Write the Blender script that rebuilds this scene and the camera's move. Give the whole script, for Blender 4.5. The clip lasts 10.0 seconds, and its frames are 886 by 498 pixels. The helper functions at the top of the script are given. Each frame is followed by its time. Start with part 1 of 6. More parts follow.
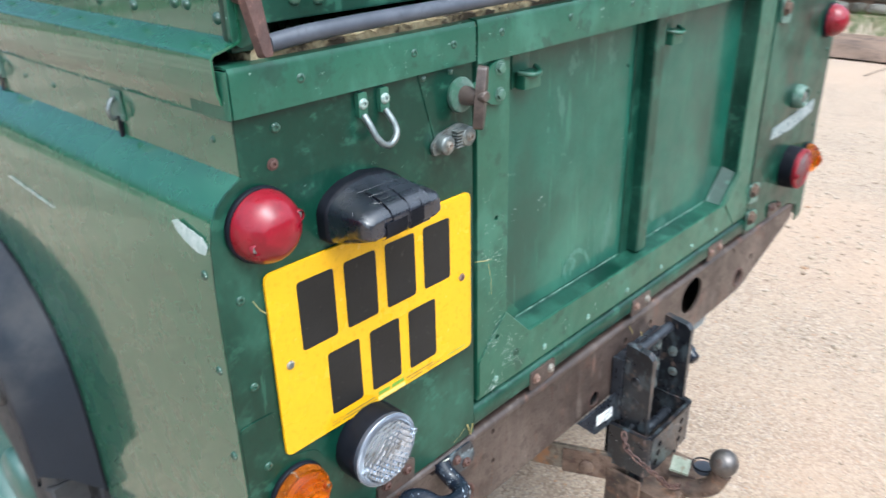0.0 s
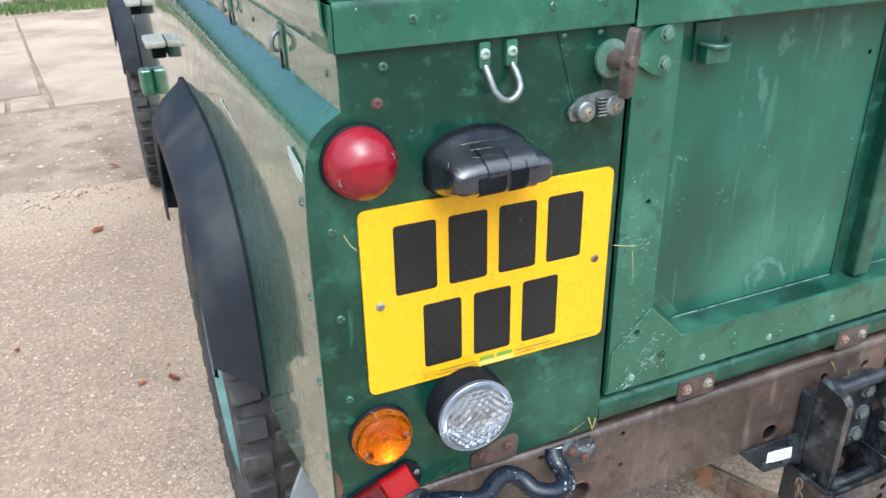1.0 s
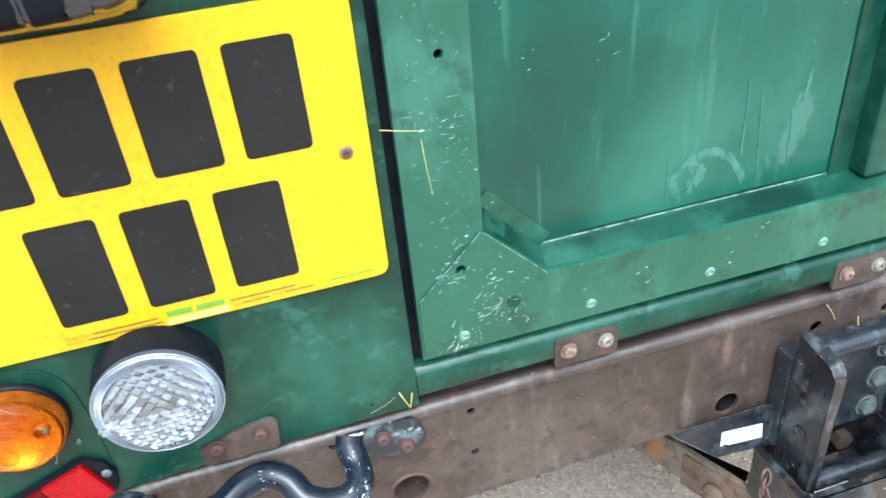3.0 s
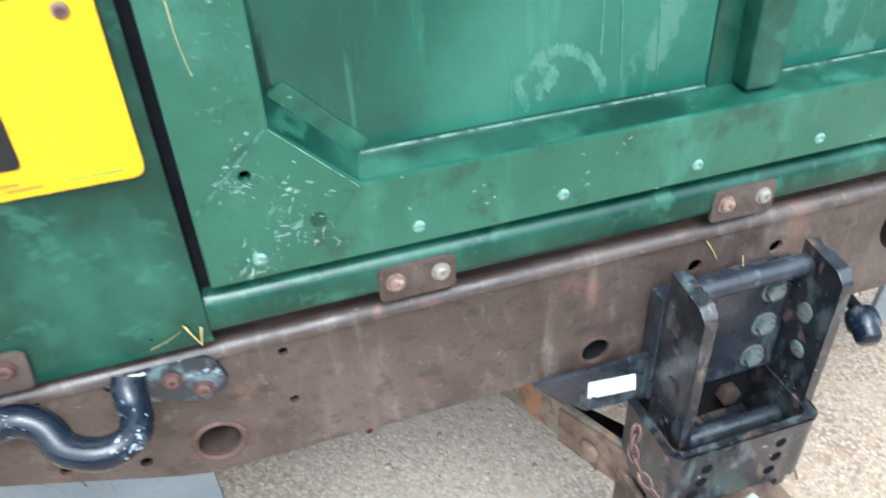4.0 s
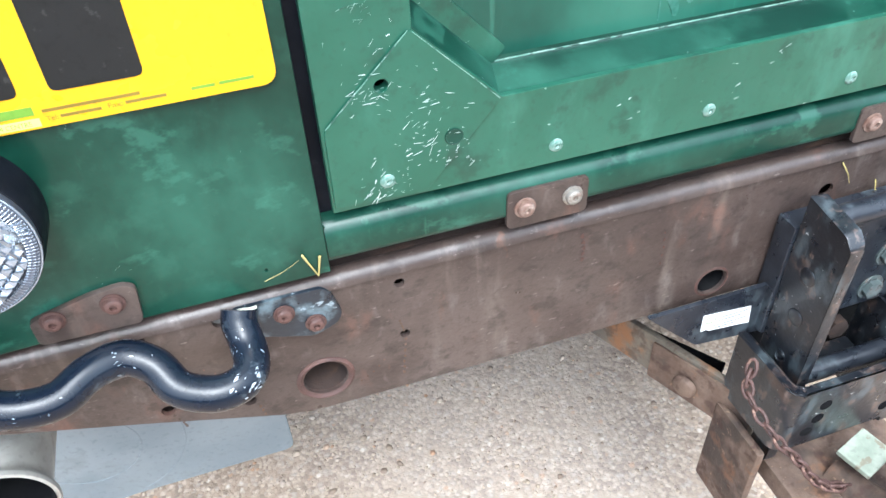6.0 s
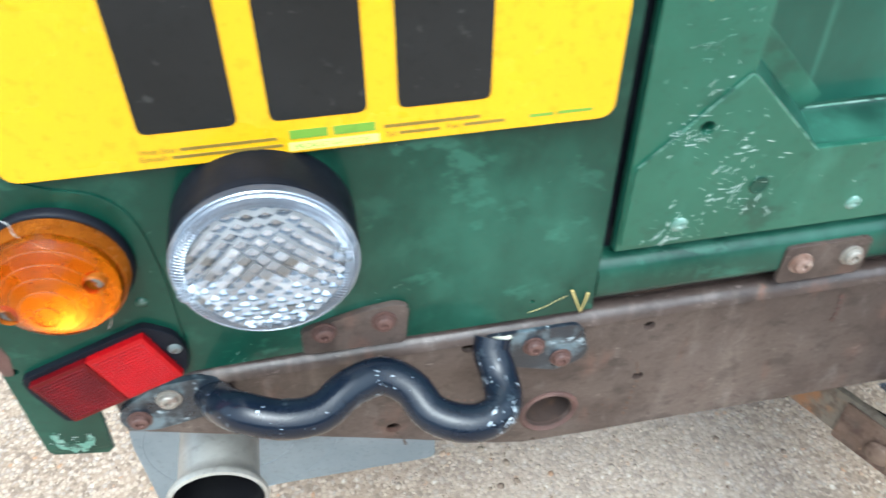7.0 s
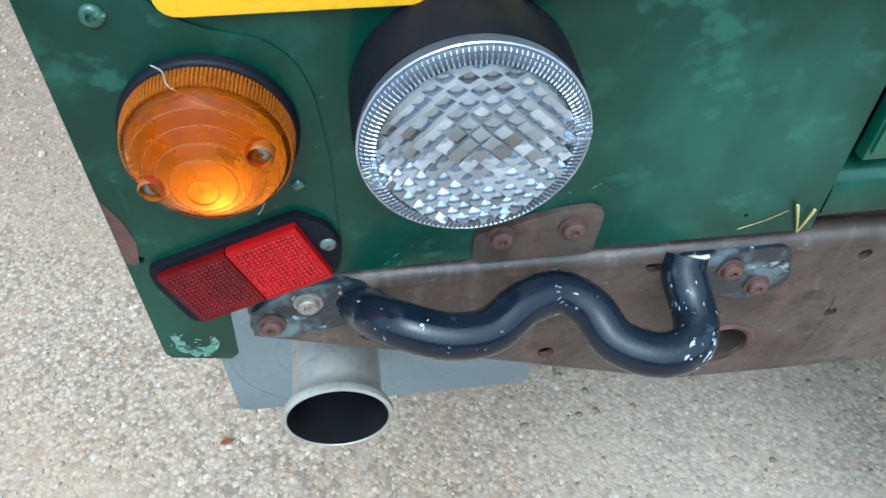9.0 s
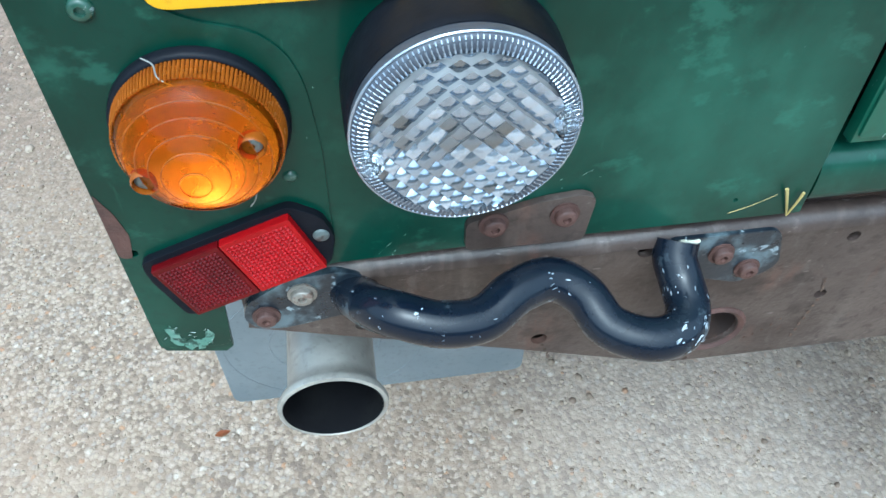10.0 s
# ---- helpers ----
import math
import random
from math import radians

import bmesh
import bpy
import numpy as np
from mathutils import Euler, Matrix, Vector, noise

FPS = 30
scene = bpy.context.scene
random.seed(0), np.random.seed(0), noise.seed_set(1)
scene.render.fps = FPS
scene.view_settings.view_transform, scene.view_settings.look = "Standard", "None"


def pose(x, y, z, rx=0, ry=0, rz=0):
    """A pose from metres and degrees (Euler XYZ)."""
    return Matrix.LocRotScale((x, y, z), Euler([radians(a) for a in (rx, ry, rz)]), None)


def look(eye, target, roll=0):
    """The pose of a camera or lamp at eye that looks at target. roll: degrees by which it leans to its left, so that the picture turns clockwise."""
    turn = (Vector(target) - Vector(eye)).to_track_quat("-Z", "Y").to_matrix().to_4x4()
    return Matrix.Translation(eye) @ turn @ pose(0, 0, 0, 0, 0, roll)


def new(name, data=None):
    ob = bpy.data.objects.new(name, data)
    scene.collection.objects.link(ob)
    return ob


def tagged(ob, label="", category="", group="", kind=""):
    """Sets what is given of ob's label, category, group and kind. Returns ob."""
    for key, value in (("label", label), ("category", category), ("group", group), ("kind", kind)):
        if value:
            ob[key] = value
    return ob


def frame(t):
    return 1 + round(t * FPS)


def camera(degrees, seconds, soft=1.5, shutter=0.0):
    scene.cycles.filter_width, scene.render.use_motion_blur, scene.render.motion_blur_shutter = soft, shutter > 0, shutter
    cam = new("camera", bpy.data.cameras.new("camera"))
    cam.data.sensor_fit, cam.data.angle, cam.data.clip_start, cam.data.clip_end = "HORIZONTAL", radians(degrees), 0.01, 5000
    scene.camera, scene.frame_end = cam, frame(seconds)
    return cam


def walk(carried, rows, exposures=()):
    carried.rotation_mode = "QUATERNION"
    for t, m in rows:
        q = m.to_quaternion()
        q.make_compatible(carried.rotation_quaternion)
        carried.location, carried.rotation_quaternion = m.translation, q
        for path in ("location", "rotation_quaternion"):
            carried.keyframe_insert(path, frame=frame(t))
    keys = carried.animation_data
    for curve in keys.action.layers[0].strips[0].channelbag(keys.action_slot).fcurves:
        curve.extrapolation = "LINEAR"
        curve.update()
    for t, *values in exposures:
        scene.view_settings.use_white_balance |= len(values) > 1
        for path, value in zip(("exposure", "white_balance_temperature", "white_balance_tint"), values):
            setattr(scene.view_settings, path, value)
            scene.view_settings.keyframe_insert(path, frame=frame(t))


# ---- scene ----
cam = camera(59.8, 10.0, shutter=0.3)
PATH = [
    (0, (-0.333, -0.541, 1.328), (0.981, 0.707, 0.483), -1.3),
    (0.5, (-0.263, -0.639, 1.329), (0.668, 0.92, 0.491), -2.0),
    (1, (-0.183, -0.625, 1.293), (0.528, 1.029, 0.423), -1.2),
    (1.5, (-0.1, -0.55, 1.277), (0.515, 1.125, 0.375), -0.9),
    (2, (0.074, -0.519, 1.25), (0.604, 1.169, 0.317), -0.8),
    (2.5, (0.193, -0.491, 1.176), (0.585, 1.182, 0.154), -4.7),
    (2.7, (0.195, -0.468, 1.157), (0.597, 1.166, 0.076), -6.0),
    (3.8, (0.308, -0.444, 1.07), (0.712, 1.15, -0.068), -4.5),
    (4, (0.331, -0.431, 1.044), (0.788, 1.111, -0.146), -2.9),
    (4.5, (0.342, -0.407, 1.008), (0.867, 1.053, -0.253), -1.0),
    (5, (0.285, -0.396, 1.01), (0.775, 1.056, -0.274), -1.1),
    (5.2, (0.256, -0.391, 1.011), (0.713, 1.069, -0.278), -1.5),
    (6.3, (0.253, -0.359, 1.013), (0.679, 1.074, -0.316), -3.1),
    (6.5, (0.226, -0.349, 1.018), (0.641, 1.091, -0.306), -2.3),
    (7, (0.135, -0.304, 1.018), (0.425, 1.162, -0.311), -0.2),
    (7.5, (0.088, -0.291, 1.003), (0.278, 1.16, -0.36), 0.8),
    (8, (0.075, -0.276, 0.989), (0.244, 1.136, -0.417), 0.9),
    (8.5, (0.066, -0.254, 0.964), (0.24, 1.116, -0.482), 0.8),
    (9, (0.065, -0.246, 0.957), (0.252, 1.092, -0.518), 1.0),
    (9.5, (0.066, -0.244, 0.954), (0.267, 1.07, -0.54), 0.6),
    (10, (0.064, -0.247, 0.958), (0.271, 1.067, -0.536), 0.8),
]
# stops, kelvin and tint of the clip's automatic exposure
EXPOSURE = [(0, 1.15, 5250, -1), (0.5, 1.25, 5250, -1), (1, 1.2, 5300, 0), (2.5, 1.5, 5100, -6), (4.5, 1.64, 5050, -4), (6.5, 1.67, 5150, 0), (7.5, 1.05, 4950, -12), (10, 0.92, 4600, -11)]
walk(cam, [(t, look(eye, target, roll)) for t, eye, target, roll in PATH], exposures=EXPOSURE)

# ---- world and light: a bright overcast day ----
world = bpy.data.worlds.new("sky")
scene.world = world
world.use_nodes = True
wn = world.node_tree.nodes
sky = wn.new("ShaderNodeTexSky")
sky.sky_type = "NISHITA"
sky.sun_disc = False
sky.sun_elevation, sky.sun_rotation = radians(60), radians(190)
sky.dust_density, sky.air_density, sky.ozone_density = 9.0, 0.40, 0.2
wn["Background"].inputs["Strength"].default_value = 0.15
world.node_tree.links.new(sky.outputs[0], wn["Background"].inputs["Color"])
sun_data = bpy.data.lights.new("sun", "SUN")
sun_data.energy, sun_data.angle, sun_data.color = 1.45, radians(166), (1.0, 0.98, 0.955)
sun = new("sun", sun_data)
sun.matrix_world = look((-0.87, -4.92, 8.66), (0, 0, 0))


# ---- materials ----
def ramp(nt, stops):
    r = nt.nodes.new("ShaderNodeValToRGB")
    r.color_ramp.elements[0].position, r.color_ramp.elements[0].color = stops[0][0], (*stops[0][1], 1)
    r.color_ramp.elements[1].position, r.color_ramp.elements[1].color = stops[-1][0], (*stops[-1][1], 1)
    for p, c in stops[1:-1]:
        e = r.color_ramp.elements.new(p)
        e.color = (*c, 1)
    return r


def tex_noise(nt, co, scale, detail=4.0, rough=0.55, stretch=None, turn=None):
    if stretch:
        m = nt.nodes.new("ShaderNodeMapping")
        m.inputs["Scale"].default_value = stretch
        if turn:
            m.inputs["Rotation"].default_value = [radians(a) for a in turn]
        nt.links.new(co, m.inputs[0])
        co = m.outputs[0]
    n = nt.nodes.new("ShaderNodeTexNoise")
    n.inputs["Scale"].default_value, n.inputs["Detail"].default_value, n.inputs["Roughness"].default_value = scale, detail, rough
    nt.links.new(co, n.inputs["Vector"])
    return n.outputs["Fac"]


def mix_over(nt, fac, a, b):
    m = nt.nodes.new("ShaderNodeMix")
    m.data_type = "RGBA"
    for sock, v in ((m.inputs["Factor"], fac), (m.inputs["A"], a), (m.inputs["B"], b)):
        if isinstance(v, bpy.types.NodeSocket):
            nt.links.new(v, sock)
        elif isinstance(v, (int, float)):
            sock.default_value = v
        else:
            sock.default_value = (*v, 1)
    return m.outputs["Result"]


def curve_to(nt, fac, lo, hi, a=0.0, b=1.0):
    r = nt.nodes.new("ShaderNodeMapRange")
    r.interpolation_type = "SMOOTHSTEP"
    nt.links.new(fac, r.inputs["Value"])
    r.inputs["From Min"].default_value, r.inputs["From Max"].default_value = lo, hi
    r.inputs["To Min"].default_value, r.inputs["To Max"].default_value = a, b
    return r.outputs["Result"]


def base_material(name):
    m = bpy.data.materials.new(name)
    m.use_nodes = True
    nt = m.node_tree
    co = nt.nodes.new("ShaderNodeTexCoord").outputs["Object"]
    return m, nt, nt.nodes["Principled BSDF"], co


def layered(name, base, tint, patches=(), rough=(0.4, 0.55), metal=0.0, bump=0.1, bump_scale=400.0, coat=0.0, coat_rough=0.05,
            scale=12.0, fine=180.0, spec=0.5, edge=None, coat_ior=1.5):
    """A surface with broad and fine variation. patches: (colour, noise scale, low, high, amount, stretch, turn, roughness)."""
    m, nt, bsdf, co = base_material(name)
    col = mix_over(nt, curve_to(nt, tex_noise(nt, co, scale), 0.35, 0.68), base, tint)
    dark = tuple(c * 0.72 for c in base)
    col = mix_over(nt, curve_to(nt, tex_noise(nt, co, fine, 3), 0.52, 0.75, 0, 0.5), col, dark)
    r = curve_to(nt, tex_noise(nt, co, scale * 2.3), 0.3, 0.7, *rough)
    height = tex_noise(nt, co, bump_scale, 5)
    for c, s, lo, hi, amount, stretch, turn, pr in patches:
        f = curve_to(nt, tex_noise(nt, co, s, 5, 0.6, stretch, turn), lo, hi, 0, amount)
        col = mix_over(nt, f, col, c)
        mm = nt.nodes.new("ShaderNodeMix")
        nt.links.new(f, mm.inputs["Factor"])
        nt.links.new(r, mm.inputs["A"])
        mm.inputs["B"].default_value = pr
        r = mm.outputs["Result"]
    if edge:
        g = nt.nodes.new("ShaderNodeNewGeometry")
        wear = nt.nodes.new("ShaderNodeMath")
        wear.operation = "MULTIPLY_ADD"
        nt.links.new(tex_noise(nt, co, 70, 4), wear.inputs[0])
        wear.inputs[1].default_value = 0.16
        nt.links.new(g.outputs["Pointiness"], wear.inputs[2])
        col = mix_over(nt, curve_to(nt, wear.outputs[0], edge[1], edge[2], 0, edge[3]), col, edge[0])
    nt.links.new(col, bsdf.inputs["Base Color"])
    nt.links.new(r, bsdf.inputs["Roughness"])
    bsdf.inputs["Metallic"].default_value = metal
    bsdf.inputs["Specular IOR Level"].default_value = spec
    bsdf.inputs["Coat Weight"].default_value, bsdf.inputs["Coat Roughness"].default_value = coat, coat_rough
    bsdf.inputs["Coat IOR"].default_value = coat_ior
    b = nt.nodes.new("ShaderNodeBump")
    b.inputs["Strength"].default_value, b.inputs["Distance"].default_value = bump, 0.001
    nt.links.new(height, b.inputs["Height"])
    nt.links.new(b.outputs[0], bsdf.inputs["Normal"])
    return m


GREEN, GREEN2 = (0.0030, 0.025, 0.0150), (0.0050, 0.034, 0.021)
CHALK = (0.048, 0.145, 0.098)
paint = layered("green_paint", GREEN, GREEN2, [
    (CHALK, 5.0, 0.50, 0.72, 0.42, (1, 1, 0.7), None, 0.5),
    (CHALK, 24.0, 0.56, 0.64, 0.36, (1, 1, 1.5), (0, 25, 0), 0.55),
    ((0.0015, 0.015, 0.009), 9.0, 0.48, 0.66, 0.8, (1, 1, 0.7), None, 0.28),
    (CHALK, 38.0, 0.50, 0.68, 0.16, None, (0, 30, 0), 0.5),
    (CHALK, 60.0, 0.63, 0.70, 0.3, (1, 1, 0.16), (0, 8, 0), 0.5),
    ((0.34, 0.44, 0.40), 260.0, 0.725, 0.75, 0.6, (1, 1, 0.45), (20, 0, 30), 0.6)],
    rough=(0.34, 0.48), bump=0.05, bump_scale=45, spec=0.25, coat=0.28, coat_rough=0.07)
skin_paint = layered("stained_green_paint", (0.0075, 0.064, 0.041), (0.0115, 0.080, 0.053), [
    (CHALK, 4.0, 0.48, 0.72, 0.55, (1, 1, 0.8), None, 0.5),
    ((0.002, 0.026, 0.017), 5.0, 0.48, 0.68, 0.7, (1, 1, 0.6), None, 0.3),
    (CHALK, 7.0, 0.58, 0.68, 0.45, (9, 1, 0.9), None, 0.5),
    ((0.07, 0.15, 0.115), 16.0, 0.62, 0.66, 0.55, (1, 1, 0.6), None, 0.6),
    ((0.34, 0.44, 0.40), 240.0, 0.73, 0.75, 0.6, (1, 1, 0.45), (20, 0, 30), 0.6)],
    rough=(0.34, 0.48), bump=0.06, bump_scale=12, spec=0.35, coat=0.4, coat_rough=0.09)
side_paint = layered("green_side_paint", (0.017, 0.086, 0.044), (0.023, 0.098, 0.051), [
    (CHALK, 9.0, 0.60, 0.78, 0.22, (1, 1, 2.2), None, 0.4),
    ((0.30, 0.38, 0.32), 150.0, 0.755, 0.775, 0.5, (0.3, 0.3, 1.2), (30, 0, 0), 0.5)],
    rough=(0.22, 0.32), bump=0.014, bump_scale=9, coat=1.0, coat_rough=0.05, coat_ior=1.62)
worn_paint = layered("worn_green_paint", (0.0115, 0.066, 0.038), (0.019, 0.084, 0.051), [
    (CHALK, 18.0, 0.50, 0.66, 0.55, (1, 1, 0.5), None, 0.55),
    ((0.004, 0.026, 0.015), 28.0, 0.55, 0.66, 0.6, None, None, 0.5),
    ((0.42, 0.52, 0.47), 190.0, 0.68, 0.71, 0.7, (0.5, 1, 1.2), (0, 35, 0), 0.7)],
    rough=(0.36, 0.50), bump=0.10, bump_scale=120, coat=0.30, coat_rough=0.16)
rust = layered("rusty_steel", (0.040, 0.028, 0.0235), (0.080, 0.059, 0.050), [
    ((0.030, 0.018, 0.014), 9.0, 0.46, 0.66, 0.8, (1, 1, 1.2), None, 0.6),
    ((0.15, 0.12, 0.098), 16.0, 0.54, 0.74, 0.55, (2.2, 1, 0.25), None, 0.6),
    ((0.15, 0.075, 0.052), 22.0, 0.56, 0.72, 0.6, (1, 1, 0.5), (0, 20, 0), 0.7),
    ((0.16, 0.135, 0.12), 70.0, 0.56, 0.74, 0.4, (1, 1, 0.45), (0, 20, 0), 0.5),
    ((0.20, 0.085, 0.045), 40.0, 0.64, 0.76, 0.5, (1, 1, 0.35), None, 0.85),
    ((0.016, 0.010, 0.008), 50.0, 0.53, 0.68, 0.6, (0.8, 1, 1.2), (0, 40, 0), 0.6),
    ((0.030, 0.020, 0.016), 150.0, 0.54, 0.70, 0.45, None, None, 0.75),
    ((0.26, 0.22, 0.20), 210.0, 0.64, 0.72, 0.4, (0.5, 1, 1.3), (0, 30, 0), 0.5)],
    rough=(0.26, 0.5), bump=0.5, bump_scale=220, scale=7.0, fine=420, coat=0.10, coat_rough=0.3)
bright_rust = layered("bright_rust", (0.090, 0.056, 0.038), (0.14, 0.095, 0.068), [
    ((0.030, 0.022, 0.018), 16.0, 0.46, 0.62, 0.8, None, None, 0.8), ((0.20, 0.10, 0.05), 26.0, 0.56, 0.68, 0.6, None, None, 0.9),
    ((0.05, 0.025, 0.018), 60.0, 0.52, 0.66, 0.7, None, None, 0.9),
    ((0.40, 0.27, 0.17), 90.0, 0.62, 0.72, 0.5, None, None, 0.8)],
    rough=(0.6, 0.85), bump=0.5, bump_scale=500, scale=40)
pale_rust = layered("pale_rust", (0.13, 0.075, 0.055), (0.22, 0.15, 0.12), [
    ((0.42, 0.36, 0.30), 150.0, 0.52, 0.66, 0.6, None, None, 0.6)], rough=(0.45, 0.65), metal=0.2, bump=0.4, bump_scale=500, scale=90)
old_zinc = layered("old_zinc", (0.20, 0.185, 0.16), (0.29, 0.27, 0.235), [
    ((0.16, 0.09, 0.06), 160.0, 0.50, 0.62, 0.7, None, None, 0.7)], rough=(0.4, 0.55), metal=0.4, bump=0.3, bump_scale=500, scale=90)
dark_rust = layered("dark_rust", (0.052, 0.026, 0.021), (0.085, 0.042, 0.033), [
    ((0.28, 0.17, 0.12), 120.0, 0.62, 0.72, 0.5, None, None, 0.8)], rough=(0.5, 0.75), bump=0.5, bump_scale=600, scale=60)
black_steel = layered("worn_black_paint", (0.006, 0.007, 0.010), (0.014, 0.016, 0.020), [
    ((0.11, 0.068, 0.048), 22.0, 0.58, 0.68, 0.5, None, None, 0.8),
    ((0.085, 0.105, 0.115), 45.0, 0.52, 0.66, 0.5, (1, 1, 0.5), None, 0.5),
    ((0.16, 0.11, 0.085), 90.0, 0.58, 0.68, 0.5, (1, 1, 0.6), None, 0.7),
    ((0.55, 0.58, 0.58), 210.0, 0.69, 0.72, 0.8, (0.6, 1, 1), None, 0.5)],
    rough=(0.26, 0.42), bump=0.25, bump_scale=220, scale=25, coat=0.25, coat_rough=0.2, edge=((0.17, 0.125, 0.11), 0.65, 0.71, 0.75))
handle_paint = layered("chipped_black_gloss", (0.004, 0.007, 0.014), (0.008, 0.012, 0.020), [
    ((0.09, 0.115, 0.135), 38.0, 0.60, 0.68, 0.5, None, None, 0.5),
    ((0.42, 0.47, 0.52), 230.0, 0.69, 0.71, 0.85, None, None, 0.5)],
    rough=(0.20, 0.30), bump=0.15, bump_scale=150, scale=30, spec=0.2, coat=0.3, coat_rough=0.05, edge=((0.45, 0.47, 0.5), 0.70, 0.74, 0.8))
plate_paint = layered("worn_black_plate", (0.006, 0.010, 0.016), (0.014, 0.020, 0.028), [
    ((0.13, 0.17, 0.19), 32.0, 0.48, 0.62, 0.75, None, None, 0.5), ((0.32, 0.38, 0.41), 110.0, 0.60, 0.66, 0.7, None, None, 0.5)],
    rough=(0.25, 0.4), bump=0.3, bump_scale=220, scale=25, coat=0.2, coat_rough=0.15)
rubber = layered("black_rubber", (0.005, 0.006, 0.009), (0.009, 0.010, 0.014), [
    ((0.09, 0.09, 0.09), 60.0, 0.64, 0.76, 0.2, None, None, 0.8)], rough=(0.38, 0.55), bump=0.12, bump_scale=500, scale=30, spec=0.10)
flare_plastic = layered("dark_grey_plastic", (0.028, 0.035, 0.049), (0.040, 0.047, 0.062), [
    ((0.14, 0.13, 0.125), 7.0, 0.46, 0.72, 0.45, None, None, 0.6)], rough=(0.36, 0.46), bump=0.12, bump_scale=900, scale=6)
tyre_rubber = layered("dusty_tyre_rubber", (0.020, 0.020, 0.021), (0.045, 0.042, 0.040), [
    ((0.14, 0.12, 0.10), 30.0, 0.55, 0.75, 0.45, None, None, 0.9)], rough=(0.6, 0.8), bump=0.2, bump_scale=300, scale=20)
flap_rubber = layered("grey_mudflap_rubber", (0.132, 0.153, 0.166), (0.18, 0.20, 0.21), [
    ((0.11, 0.12, 0.125), 18.0, 0.55, 0.72, 0.5, None, None, 0.7)], rough=(0.5, 0.65), bump=0.1, bump_scale=300, scale=9)
tape = layered("black_tape", (0.006, 0.007, 0.011), (0.014, 0.016, 0.024), [
    ((0.15, 0.16, 0.18), 160.0, 0.70, 0.74, 0.6, (0.3, 1, 1), (0, 20, 20), 0.3)], rough=(0.22, 0.32), bump=0.5, bump_scale=38, scale=25, coat=0.8, coat_rough=0.10)
zinc = layered("dull_zinc", (0.15, 0.17, 0.17), (0.25, 0.27, 0.26), [
    ((0.12, 0.10, 0.075), 80.0, 0.54, 0.68, 0.7, None, None, 0.7)], rough=(0.35, 0.5), metal=0.75, bump=0.2, bump_scale=500, scale=60)
green_zinc = layered("painted_zinc", (0.07, 0.13, 0.10), (0.14, 0.20, 0.17), [
    ((0.035, 0.11, 0.065), 60.0, 0.5, 0.62, 0.7, None, None, 0.5)], rough=(0.4, 0.55), metal=0.15, bump=0.2, bump_scale=400, scale=70)
rivet_paint = layered("painted_rivet", (0.008, 0.045, 0.026), (0.035, 0.085, 0.06), [
    ((0.40, 0.45, 0.43), 330.0, 0.60, 0.68, 0.6, None, None, 0.5)], rough=(0.35, 0.5), bump=0.2, coat=0.4, coat_rough=0.15, scale=200)
bare_rivet = layered("bare_rivet", (0.24, 0.31, 0.28), (0.36, 0.42, 0.39), [
    ((0.10, 0.20, 0.14), 420.0, 0.56, 0.66, 0.6, None, None, 0.5)], rough=(0.35, 0.5), metal=0.3, bump=0.2, scale=200)
pop_rivet = layered("worn_pop_rivet", (0.10, 0.19, 0.15), (0.26, 0.35, 0.31), [
    ((0.02, 0.09, 0.05), 380.0, 0.52, 0.62, 0.8, None, None, 0.5)], rough=(0.4, 0.5), metal=0.2, bump=0.2, scale=220)
chip_metal = layered("bare_primer", (0.36, 0.43, 0.40), (0.50, 0.55, 0.52), [
    ((0.22, 0.33, 0.27), 300.0, 0.55, 0.68, 0.6, None, None, 0.6)], rough=(0.45, 0.6), bump=0.1, scale=120)
pale_alloy = layered("pale_alloy", (0.30, 0.29, 0.25), (0.42, 0.40, 0.35), rough=(0.35, 0.5), metal=0.3, bump=0.1, scale=60)
chip_grey = layered("bare_grey_metal", (0.26, 0.30, 0.34), (0.44, 0.48, 0.52), rough=(0.4, 0.55), bump=0.05, scale=90)
chip_dull = layered("rubbed_paint", (0.10, 0.20, 0.15), (0.22, 0.31, 0.26), [
    (GREEN, 160.0, 0.50, 0.60, 0.9, None, None, 0.5)], rough=(0.5, 0.65), bump=0.05, scale=60)
pipe_steel = layered("stained_pipe_steel", (0.33, 0.32, 0.29), (0.46, 0.45, 0.41), [
    ((0.16, 0.12, 0.08), 40.0, 0.55, 0.72, 0.6, (1, 0.4, 1), None, 0.6)], rough=(0.34, 0.48), metal=0.45, bump=0.15, scale=30)
# dark rusty dirt on the rail top; also the painted shade in its holes
gap_dirt_and_shade = layered("rusty_dirt_and_shade", (0.022, 0.013, 0.010), (0.045, 0.026, 0.018), [
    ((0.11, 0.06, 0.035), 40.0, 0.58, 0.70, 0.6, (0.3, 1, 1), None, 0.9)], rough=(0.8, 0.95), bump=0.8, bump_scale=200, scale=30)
worn_stud = layered("worn_stud_paint", (0.075, 0.095, 0.095), (0.15, 0.17, 0.165), [
    ((0.13, 0.08, 0.055), 120.0, 0.52, 0.64, 0.7, None, None, 0.7), ((0.02, 0.022, 0.026), 160.0, 0.56, 0.64, 0.8, None, None, 0.5)], rough=(0.4, 0.55), metal=0.2, bump=0.3, bump_scale=400, scale=70)
# near black: soot in the exhaust, elsewhere painted shade of insides and gaps
soot_and_shade = layered("soot_and_shade", (0.006, 0.006, 0.007), (0.012, 0.012, 0.012), rough=(0.8, 0.95), bump=0.2, spec=0.03)
